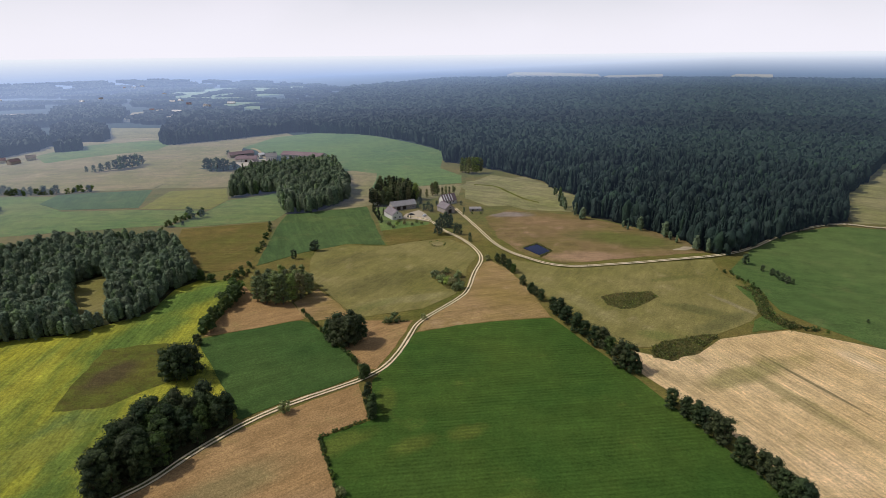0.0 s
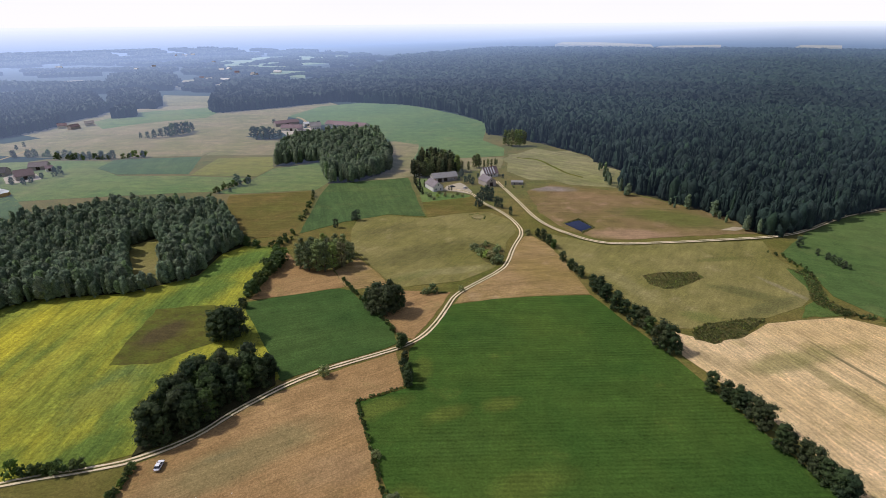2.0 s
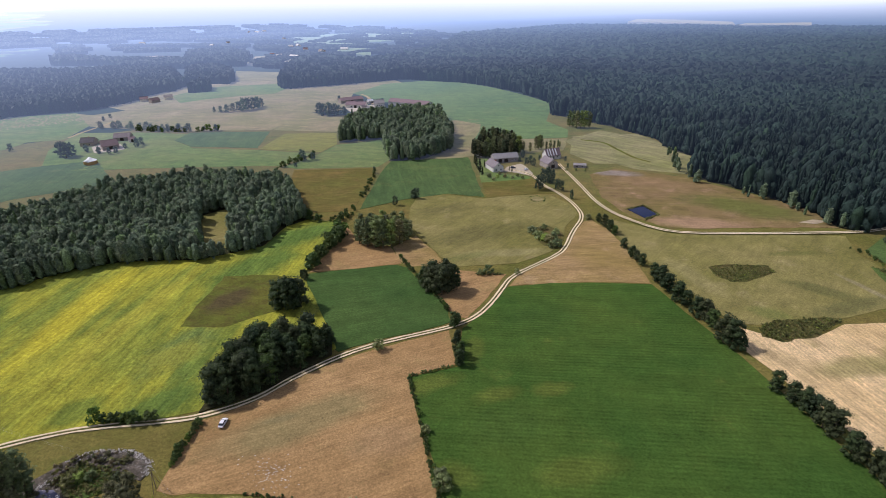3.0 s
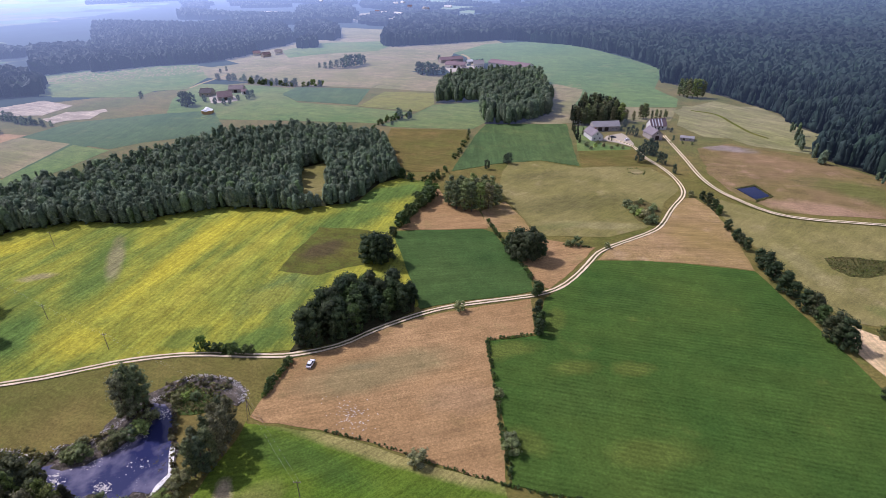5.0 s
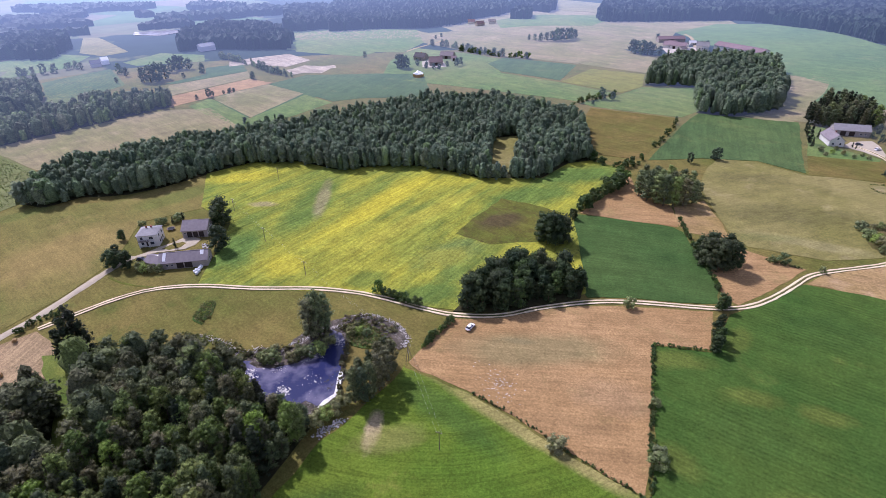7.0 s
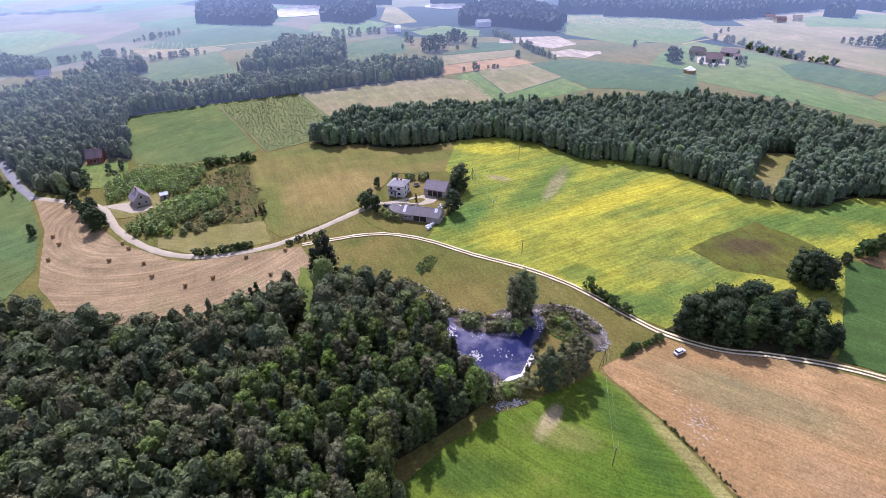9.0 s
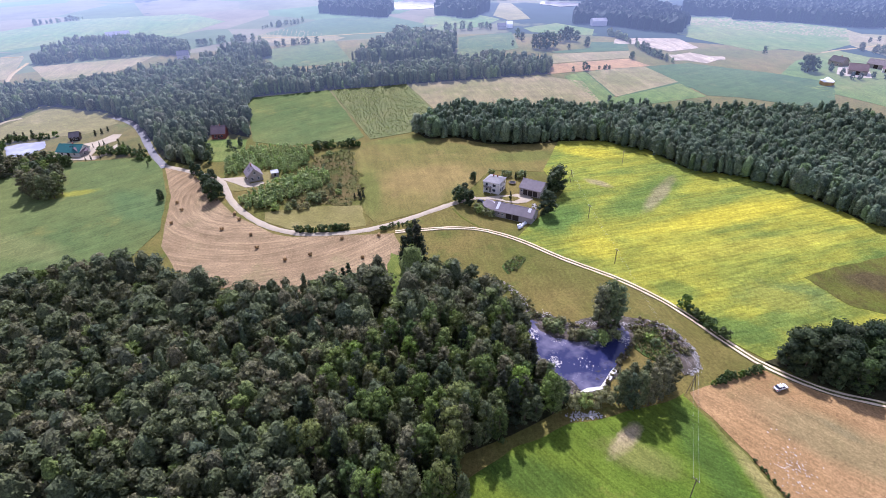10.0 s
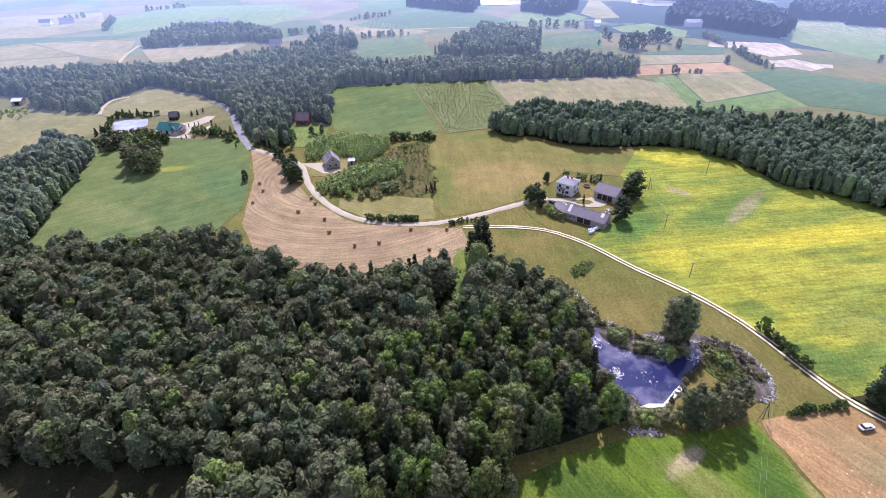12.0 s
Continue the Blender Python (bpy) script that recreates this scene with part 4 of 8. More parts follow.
field("cereal_field", "blue green cereal field", [(-126, 418), (-65, 440), (-50.1, 380.6), (-40, 342.4), (-66, 345.2), (-91.9, 329), (-114.7, 306.2), (-119.6, 346.5), (-125, 388)], TEAL_CROP, 0.45, "field", 0.6)
field("meadow", "olive brown meadow", [(-193, 380), (-135, 397), (-124.5, 372.7), (-120.9, 333.1), (-119.7, 304.1), (-141.3, 295.3), (-160, 317.1), (-182.4, 348.6)], OLIVE_BROWN, 0.3, "field", 0.6)
field("meadow", "bright green meadow", [(-206, 385), (-193, 429), (-190, 461), (-152, 493), (-128, 424), (-132, 401), (-193, 384)], PALE_GREEN, 0.3, "field", 0.6)
field("crop_field", "yellowish green crop plot", [(-256, 494), (-208, 508), (-191, 465), (-194, 435), (-251, 432)], YELLOW_GREEN, 0.3, "field", 0.6)
field("stubble_field", "pale beige stubble plot", [(-281, 603), (-230, 583), (-209, 513), (-275, 505)], BEIGE, 0.3, "field", 0.6)
field("cereal_field", "blue green cereal plot", [(-350, 478), (-275, 499), (-254, 435), (-314, 427), (-344, 446)], TEAL_CROP, 0.35, "field", 0.6)
field("meadow", "light green meadow behind the wood", [(-364, 345), (-354, 402), (-316, 421), (-252, 429), (-198, 429), (-210, 389), (-279, 369)], PALE_GREEN, 0.3, "field", 0.6)
field("flower_field", "green field flowering bright yellow in streaks", [(-297.9, 123.9), (-293.6, 149.4), (-273.5, 169.9), (-244.4, 176.7), (-226.5, 203.1), (-206.7, 214), (-172.8, 221.3), (-147, 243.5), (-148.2, 272), (-139.9, 284.2), (-122.4, 283.9), (-116.4, 257.7), (-112.6, 228.1), (-112.1, 215.5), (-98.3, 196), (-73.5, 160.4), (-103.1, 121), (-115.9, 113.5), (-127.2, 109.5), (-139.1, 105.2), (-162.6, 86.2), (-178, 74.2), (-192.3, 65.9), (-204.2, 77.1), (-215, 88.8), (-231.4, 101.7), (-258.7, 100.8)], YELLOW, 0.4, "field", 0.6)
field("fallow_patch", "dark weedy fallow square within the yellow field", [(-148.8, 207.2), (-136.5, 210.7), (-124.7, 212.9), (-117.6, 210.4), (-112.6, 196.3), (-108.1, 182.6), (-113.2, 178.3), (-119.3, 172.1), (-124.2, 166.1), (-132.6, 164.8), (-142, 163.6), (-145.6, 179.7), (-146.7, 193)], FALLOW, 0.55, "fallow", 0.8)
field("meadow", "golden olive hay meadow", [(-321.2, 7.2), (-329.1, 35.8), (-300.2, 72.5), (-295.7, 123.3), (-256.4, 100.2), (-264.9, 73.2), (-237.1, 50.8), (-223.3, 25.9), (-218, 7.1), (-227.5, 2.9), (-266.2, 1.7), (-306.4, 1.2)], OLIVE_BROWN2, 0.3, "field", 0.6)
field("stubble_field", "mown brown field with round bales", [(-311.3, -106.6), (-296, -89), (-278.6, -78.5), (-256, -66.8), (-238.7, -57.2), (-218.1, -38.9), (-212.8, -29.4), (-209.6, -5.8), (-207.5, 13.9), (-197.7, 15.5), (-180.3, 14.5), (-166.7, -16.3), (-170.9, -36.1), (-180.4, -56.4), (-195.1, -74.5), (-216.8, -85.2), (-239.5, -89), (-268.9, -92.9)], BROWN2, 0.25, "field", 0.6)
field("crop_field", "even green crop field beside the wood", [(-198.3, -171.6), (-263.6, -186.9), (-309.2, -198.3), (-325.6, -166.8), (-327.3, -119.4), (-314.2, -108.9), (-270.8, -95.7), (-231.7, -89.3), (-210.7, -95.4), (-185.4, -127.9), (-186.6, -150.9)], TEAL_GREEN, 0.35, "field", 0.6)
field("hay_field", "bright green mown field with yellowish lanes", [(-96.9, 86.7), (-74.9, 91.3), (-56.8, 92.2), (-39.5, 92.1), (-20.1, 92.8), (-15.9, 85.8), (-12.7, 72.1), (-68, -6.6), (-79.2, 13), (-88.7, 32.8), (-93.3, 50.9), (-93.6, 61.4), (-94.7, 71), (-95.5, 80.6), (-97.7, 87.7)], BRIGHT_CROP, 0.3, "field", 0.6)
field("stubble_field", "pale straw coloured stubble field", [(78.7, 203.1), (91.6, 196), (107.4, 200.1), (121.2, 211.5), (156.3, 218.3), (186, 201), (211.2, 181.8), (133.7, 99.6), (102.7, 118.6), (102.2, 128.2), (91.1, 159), (77.3, 185.1)], PALE, 0.25, "field", 0.6)
field("meadow", "large olive meadow beyond the tree row", [(32.6, 315.5), (70.2, 294.1), (159.3, 302.1), (155.3, 279.8), (161.4, 261.6), (155.8, 240.5), (142.8, 226.5), (121.8, 215.5), (113.7, 214.1), (87.8, 205.1), (78.2, 205.4), (59.6, 243.8), (44.5, 275.6)], OLIVE, 0.3, "field", 0.6)
field("crop_field", "green crop field beside the forest", [(161.2, 285.2), (192, 319.2), (237, 352), (278, 367), (307, 359), (371, 344), (213.1, 183.7), (185.1, 202.4), (169.8, 223.4), (162.3, 237.5), (165.1, 262.9)], MEADOW_GREEN, 0.35, "field", 0.6)
field("fallow_field", "reddish dry fallow round a small pond", [(32, 402), (52, 421), (93, 403), (120.5, 377.3), (155.6, 342.8), (161, 313.2), (71.6, 301), (50.3, 317), (36.2, 353.5)], OCHRE2, 0.25, "field", 2.0)
field("meadow", "pale beige meadow at the forest edge", [(14, 508), (49, 554), (95, 516), (98, 488), (121, 454), (100, 410), (65, 420), (32, 463)], MOWN, 0.3, "field", 0.6)
field("meadow", "hazy far meadow round the farms", [(-571, 612), (-632, 775), (-517, 856), (-456, 914), (-301, 960), (-233, 853), (-272, 737), (-241, 629), (-377, 516)], BEIGE, 0.1, "field", 0.6)
field("green_field", "smooth green hill field", [(-272, 737), (-256, 839), (-202, 871), (-124, 831), (-34, 732), (-0, 687), (-4, 586), (-51, 557), (-103, 587), (-131, 640), (-210, 680)], HILL_GREEN, 0.3, "field", 0.6)
field("stubble_field", "beige stubble plot between groves", [(-114, 579), (-73, 599), (-69, 537), (-69, 470), (-68, 430), (-99, 434), (-84, 471)], BEIGE, 0.3, "field", 0.6)
field("meadow", "pale olive meadow near the far edge of forest", [(331, 446), (431, 538), (506, 617), (620, 614), (388, 369), (316, 371), (295, 374)], MOWN, 0.3, "field", 0.6)

# fields behind the wood and the farm
field("crop_field", "green plot before the strip of forest", [(-437, -76), (-444, -13), (-331.7, 8.4), (-326.1, 1.2), (-327, -41.3), (-338.6, -60.5)], TEAL_GREEN, 0.35, "field", 0.6)
field("plantation", "young plantation with light green rows", [(-444, -12), (-444, 49), (-375.3, 59.7), (-333.6, 39.3), (-326.4, 11.8)], SAPLING_GROUND, 0.4, "field", 0.6)
field("stubble_field", "long beige stubble plot", [(-444, 49), (-437, 162), (-417, 189), (-363, 181), (-355.8, 151.2), (-358.7, 113.4), (-374, 73.5), (-379, 60.2)], BEIGE, 0.3, "field", 0.6)
field("stubble_field", "beige diamond shaped plot", [(-442, 203), (-449, 260), (-399, 263), (-374, 198)], BEIGE, 0.4, "field", 0.6)
field("meadow", "bright green strip of meadow", [(-433, 179), (-442, 202), (-372, 196), (-395, 262), (-359, 262), (-352, 207), (-358, 180)], PALE_GREEN, 0.3, "field", 0.6)
field("cereal_field", "blue green cereal field", [(-449, 261), (-452, 305), (-404, 350), (-364, 373), (-308, 325), (-351, 284), (-361, 264), (-399, 264)], TEAL_CROP, 0.3, "field", 0.6)
field("stubble_field", "reddish brown plot", [(-468, 176), (-478, 259), (-450, 266), (-444, 201), (-441, 168)], BROWN, 0.3, "field", 0.6)
field("stubble_field", "pale beige plot", [(-504, 196), (-507, 274), (-481, 264), (-471, 177)], BEIGE, 0.3, "field", 0.6)
field("crop_field", "green field enclosed by woods", [(-610, -86), (-645, -7), (-532, 9), (-531, -60)], TEAL_GREEN, 0.3, "field", 0.6)
field("stubble_field", "beige plot behind the forest", [(-594, -293), (-612, -188), (-568, -198), (-539, -216), (-533, -256)], BEIGE, 0.3, "field", 0.6)
field("stubble_field", "beige plot by the far lane", [(-551, -409), (-568, -343), (-526, -320), (-498, -375)], BEIGE, 0.3, "field", 0.6)
field("stubble_field", "greyish fallow plot", [(-634, -426), (-642, -320), (-540, -289), (-574, -346)], BEIGE, 0.3, "field", 0.6)
field("meadow", "oval olive meadow within the woods", [(-398, -235), (-445, -220), (-427, -177), (-396, -156), (-378, -169), (-373, -198), (-377, -228)], OLIVE, 0.3, "field", 0.6)
field("meadow", "wide olive pasture", [(-362, -324), (-402, -288), (-379, -227), (-351, -206), (-337, -218), (-333, -233), (-296.9, -231.9), (-265.5, -241.7)], OLIVE, 0.3, "field", 0.6)
field("bog", "rough dark boggy ground with sedge", [(-305, -22.6), (-312.7, -0.7), (-250.9, 3.7), (-237.5, -5.5), (-242.6, -19.5), (-240.2, -30.5), (-253.2, -34.5)], SEDGE, 0.3, "bog", 6.0)
field("meadow", "light meadow beside the gravel road", [(-239.7, -44.3), (-240.8, -19.4), (-237.1, 1.4), (-216.6, 2.3), (-215.5, -15.6), (-218.3, -28.7), (-230.2, -43.1)], OLIVE, 0.3, "field", 0.6)
field("cereal_field", "green blue cereal field left of the far farm", [(-464, 228), (-437, 276), (-416, 312), (-360, 341), (-353, 294), (-387, 258), (-369, 207), (-376, 196), (-399, 176)], TEAL_CROP, 0.28, "field", 0.6)
field("sand_pit", "bare pale sand pit", [(-482, 304), (-489, 328), (-461, 344), (-448, 319), (-469, 300)], SAND, 0.4, "field", 0.6)
field("sand_pit", "bare pale sandy yard", [(-560, 285), (-559, 314), (-550, 350), (-532, 340), (-533, 298), (-539, 273)], SAND, 0.4, "field", 0.6)
field("stubble_field", "broad beige field on the far slope", [(-539, 532), (-442, 664), (-336, 750), (-288, 679), (-275, 598), (-277, 504), (-361, 483), (-422, 486), (-479, 495)], BEIGE, 0.25, "field", 0.6)
field("meadow", "green meadow by the far farmstead", [(-683, 441), (-652, 511), (-556, 560), (-484, 501), (-457, 438), (-520, 400), (-571, 362)], PALE_GREEN, 0.25, "field", 0.6)
field("meadow", "olive far meadow by the lane", [(-627, -529), (-628, -423), (-574, -346), (-569, -355), (-555, -412), (-547, -470)], OLIVE, 0.2, "field", 0.6)

# roads and tracks
track_road("pale two rut farm track with grassy middle", [(-208.3, 14.7), (-207.7, 28.4), (-205.8, 43.4), (-200.6, 55), (-189.3, 67), (-173, 79), (-155.7, 93.8), (-141.4, 102.9), (-128.5, 108.4), (-112.8, 113.4), (-102, 118.3), (-89.9, 128.5), (-82.6, 140.3), (-71, 155.4), (-59, 166.2), (-44.6, 175.7), (-33.9, 182.8), (-26.4, 190), (-21.1, 200.6), (-16.6, 216.1), (-13.5, 228.3), (-7.7, 237.6), (5.9, 255.3), (12.2, 267.5), (17, 290.7), (22.4, 312.7), (19.5, 332.3), (10.2, 354.3), (-1.5, 373), (-9.3, 393), (-18, 403), (-28, 409)])
track_road("pale two rut farm track curving past the pond", [(9, 428), (22.1, 380.9), (34.5, 336.2), (49.7, 312.1), (70.7, 296.6), (104.1, 297.5), (139.3, 302.6), (169.6, 309.3), (193.1, 321.2), (237, 353), (281, 371), (309, 362), (370, 350)], lift=0.7)
gravel_road("pale gravel lane to the farmyard", [(-310.5, -107.2), (-293.4, -83.4), (-281.3, -70.5), (-258.2, -62.7), (-241.5, -54.2), (-226.2, -42.6), (-216.2, -28.5), (-212.8, -15.5), (-212.1, -2.8), (-214.6, 10), (-219.7, 23.3), (-230.3, 46), (-233.8, 57.6)])
gravel_road("dark grassy furrow across the mown slope", [(29, 513), (48, 504), (59, 479), (69, 455), (80, 441)], width=3.0, mat=FALLOW)
gravel_road("faint worn grassy track beside the farm", [(-225.3, 44.1), (-217.4, 45.9), (-210.3, 49.1), (-205.2, 52.4), (-202.1, 55)], width=1.6, lift=0.1, mat=FALLOW)
gravel_road("grey paved lane through the woods", [(-306.7, -104.6), (-334.3, -118.9), (-372, -134.5), (-395, -148), (-414, -167)], width=4.5, mat=ASPHALT)

# areas of trees
WOOD_MID = [(-332.6, 40.6), (-319.5, 46.3), (-317.9, 64.2), (-303.1, 81.6), (-296.3, 102.4), (-297.4, 124.4), (-291.8, 148.4), (-270.2, 167.8), (-239.1, 178.9), (-223.8, 200.7), (-206.5, 211.5), (-171.8, 220.1), (-149, 238.9), (-147.3, 270.5), (-139.9, 285.5), (-166, 321.7), (-175.9, 334.8), (-192, 351), (-247, 341), (-283, 323), (-308, 270), (-323.1, 212.3), (-332.1, 171), (-347.6, 136.2), (-357.1, 65.6)]
WOOD_CLEARING = [(-170.6, 226.2), (-200, 263.8), (-208.6, 278.7), (-199, 293), (-186.4, 279.6), (-175.1, 260.1), (-161.1, 237.4)]
field("meadow", "small olive clearing in the wood", [(-172.2, 229.1), (-199.6, 264.4), (-206.8, 277.6), (-198.2, 290.7), (-186.9, 279.1), (-175.6, 259.6), (-163.4, 239.5)], OLIVE, 1.7, "clearing", 1.0)
WOOD_NEAR = [(-75.1, 17.3), (-88.3, 16.2), (-92.7, 34), (-99.3, 52.7), (-109.8, 47.8), (-122.7, 46.9), (-138.8, 47.3), (-154.7, 39.8), (-165.8, 29), (-172.1, 14.5), (-166.9, 7.7), (-162.1, -5.1), (-161.4, -26), (-166, -47.5), (-172.5, -66), (-186, -79), (-194, -90), (-194, -104), (-188, -127), (-187, -156.5), (-190, -219), (-146.9, -241.2), (-69.2, -158.3), (-65.9, -77.2)]
WOOD_GAP = [(-191, 10.8), (-186.6, 16.4), (-169.8, 17), (-154.5, 13.7), (-143.2, 8.4), (-130.3, 4.1), (-132, -1.1), (-145.5, 0.3), (-157.6, 6), (-173.8, 7.6)]
WOOD_STRIP = [(-392, -280), (-385, -233), (-405, -240), (-454, -227), (-422, -171), (-396, -146), (-357.3, -125.4), (-321.8, -109.6), (-307.8, -93.2), (-309.1, -85.1), (-330.2, -88.5), (-355.9, -90.1), (-367, -81.8), (-354.8, -73.3), (-347.4, -64.3), (-421, -73), (-441, -68), (-445, -6), (-440, 112), (-442, 169), (-473, 183), (-491, 123), (-494, -57), (-549, -78), (-555, -140), (-534, -167), (-498, -227), (-502, -278), (-471, -404), (-440, -381), (-428, -303)]
WOOD_LEFT = [(-311.3, -203.6), (-304.7, -196), (-262.1, -184.6), (-199.7, -171.2), (-188.1, -219), (-227.1, -301.6), (-268, -284.2), (-268, -225.9), (-318.1, -224.7)]
WOOD_HAMLET = [(-603, -298), (-706, -294), (-698, -218), (-648, -160), (-603, -150), (-621, -196), (-612, -248), (-599, -284)]
WOOD_FARA = [(-562, -138), (-624, -81), (-581, -69), (-547, -103)]
WOOD_FARB = [(-544, 7), (-588, 46), (-552, 109), (-507, 101), (-515, 24)]
FOREST = [(-389, 768), (-345, 800), (-308.5, 842.6), (-241.2, 898), (-124, 831), (-35, 744), (1, 687), (4, 624), (57, 576), (96, 523), (102, 483), (122, 450), (100, 405), (122, 381), (149.6, 346.5), (161.4, 314.1), (173, 309.3), (204.9, 329.7), (249, 359), (295, 379), (336, 446), (377, 483), (449, 562), (506, 617), (863, 749), (1903, 1702), (1500, 2350), (31, 2503), (-330, 2060), (-310, 1500), (-336, 1213.5), (-400, 1120), (-516, 1209.5), (-538.4, 1128.5), (-488.8, 985.2), (-440, 870)]
GROVE = [(-191, 470), (-156, 492), (-128, 419), (-110, 421), (-99, 434), (-83, 462), (-93, 516), (-121, 597), (-151, 611), (-186, 599), (-209, 536)]
COPSE_TRACK = [(-104.2, 118.7), (-100.9, 121.8), (-90.8, 129.9), (-83.4, 141.9), (-73.7, 155.9), (-78.7, 168.1), (-89, 167), (-105.1, 157.9), (-105.5, 139.6)]
COPSE_FARM = [(-65, 454), (-59, 435), (-31, 445), (-23, 452), (-32, 495), (-46, 500), (-64, 489)]
PLANTATION = [(-286, -69.2), (-308.2, -71.5), (-325, -55.2), (-316.1, -23.1), (-305, -22.6), (-286.8, -31.2), (-282.4, -37.2), (-291.9, -47.1), (-288.8, -63.3)]
PLANTATION_ROW = [(-253.2, -57.5), (-262.2, -47.1), (-274.4, -33.4), (-283, -21.5), (-275.5, -13.4), (-264.4, -14), (-256.6, -23.1), (-250.5, -34.2), (-241.6, -44.5), (-244.6, -52.7)]

# far fields, lakes and lanes
field("meadow", "bright green meadow round the far farmstead", [(-434, 396), (-467, 465), (-398, 474), (-349, 472), (-344, 446), (-310, 423), (-351, 399), (-362, 342), (-394, 349)], PALE_GREEN, 0.2, "field", 0.6)
field("meadow", "pale green meadow behind the farm", [(-122, 602), (-94, 634), (-11, 604), (18, 554), (17, 521), (-33, 509), (-69, 492), (-89, 517)], HILL_GREEN, 0.2, "field", 0.6)
field("meadow", "brownish mown meadow behind the farm", [(-91, 505), (-69, 492), (-33, 509), (17, 517), (13, 473), (-24, 458), (-61, 446), (-65, 443), (-98, 434)], BEIGE, 0.2, "field", 0.6)
field("meadow", "mown olive slope by the forest", [(22, 527), (82, 542), (101, 502), (122, 454), (105, 435), (65, 435), (37, 433), (18, 462)], MOWN, 0.18, "field", 0.6)
field("crop_field", "hazy green field before the forest belt", [(-525, 107), (-577, 119), (-613, 152), (-602, 186), (-534, 171), (-511, 122)], TEAL_GREEN, 0.3, "field", 0.6)
field("meadow", "hazy pale meadow by the tree row", [(-702, 101), (-687, 174), (-719, 184), (-767, 158), (-751, 111)], PALE_GREEN, 0.3, "field", 0.6)
field("meadow", "pale meadow near the sandy yard", [(-639, 209), (-657, 256), (-612, 284), (-580, 268), (-611, 211)], PALE_GREEN, 0.3, "field", 0.6)
field("cereal_field", "blue green plot by the sand pit", [(-550, 254), (-542, 289), (-508, 275), (-506, 203), (-512, 195), (-523, 240)], TEAL_CROP, 0.3, "field", 0.6)
field("sand_pit", "bare pale sand pit among the fields", [(-552, 300), (-549, 351), (-505, 347), (-497, 312), (-518, 302)], SAND, 0.5, "sand pit", 0.6)
field("sand_pit", "bare pale sandy ground", [(-486, 304), (-466, 349), (-456, 343), (-463, 296)], SAND, 0.5, "sand pit", 0.6)
field("meadow", "green far slope", [(-604, 396), (-557, 449), (-514, 514), (-488, 443), (-479, 394), (-556, 364)], PALE_GREEN, 0.25, "field", 0.6)
field("stubble_field", "beige far slope", [(-658, 432), (-646, 490), (-558, 557), (-494, 544), (-524, 504), (-564, 454), (-617, 405)], BEIGE, 0.25, "field", 0.6)
field("crop_field", "hazy blue green field", [(-608, 126), (-617, 189), (-534, 167), (-524, 125), (-540, 113)], TEAL_CROP, 0.3, "field", 0.6)
field("stubble_field", "olive fallow round a far farm", [(-808, -620), (-832, -544), (-851, -460), (-723, -390), (-667, -446), (-668, -522)], OLIVE, 0.25, "field", 0.6)
field("meadow", "pale green far meadow", [(-809, -424), (-891, -355), (-897, -213), (-815, -149), (-721, -189), (-715, -311), (-678, -362)], PALE_GREEN, 0.25, "field", 0.6)
field("cereal_field", "hazy blue green far strip", [(-661, -518), (-672, -333), (-645, -346), (-617, -487)], TEAL_CROP, 0.25, "field", 0.6)
field("cereal_field", "hazy blue green far field", [(-706, -90), (-797, -23), (-798, 61), (-690, 114), (-671, 52), (-669, -34)], TEAL_CROP, 0.25, "field", 0.6)
field("stubble_field", "beige far plot beside a lane", [(-686, -108), (-737, -65), (-709, -35), (-656, 5), (-622, -20), (-648, -71)], BEIGE, 0.25, "field", 0.6)
field("meadow", "green meadow behind the tree row", [(-725, 134), (-748, 181), (-705, 200), (-660, 162), (-662, 103)], PALE_GREEN, 0.25, "field", 0.6)
field("stubble_field", "olive fallow by a far lane", [(-733, 198), (-845, 238), (-829, 251), (-694, 236), (-693, 208)], OLIVE, 0.25, "field", 0.6)
field("lake", "pale lake with the bright sky painted into its colour", [(-903.7, 80.5), (-837.4, 82.8), (-827.1, 106.1), (-827.3, 135.2), (-878.9, 152), (-909.3, 170), (-945, 147.8), (-942.2, 111.5)], LAKE_WATER, 1.0, "lake", 0.6)
field("lake", "long pale lake in the distance", [(-805, 285.5), (-771.4, 304.3), (-774.5, 330.4), (-768.9, 379.7), (-785.3, 388.1), (-801.5, 342.5), (-832.5, 297.7)], LAKE_WATER, 1.0, "lake", 0.6)
gravel_road("pale field lane on the far slope", [(-523, -284), (-564, -297), (-612, -304)], width=3.5)
gravel_road("pale far lane between fields", [(-628, -446), (-636, -415), (-642, -382), (-645, -322)], width=3.5)
gravel_road("pale far lane through fields", [(-684, -91), (-673, -34), (-673, 6), (-671, 52)], width=3.5)
gravel_road("pale lane to the far farmstead", [(-458, 443), (-464, 466), (-467, 492), (-472, 526)], width=3.5)
gravel_road("pale lane beside the oval meadow", [(-380, -230), (-398, -236), (-415, -237), (-423, -228)], width=3.0)
WOOD_WEST = [(-640, 478), (-592, 563), (-561.8, 578.3), (-541.3, 635.5), (-560, 690), (-574, 750.6), (-626.7, 855.5), (-714.7, 960.5), (-810.1, 957.4), (-923, 903.1), (-1127, 878)]
WOOD_WESTB = [(-590.3, 827.4), (-506, 808.4), (-520, 850), (-603.7, 981.3), (-682, 1024), (-681.9, 962.1)]
WOOD_WESTC = [(-505, 711), (-482, 725), (-518, 775), (-539, 765)]
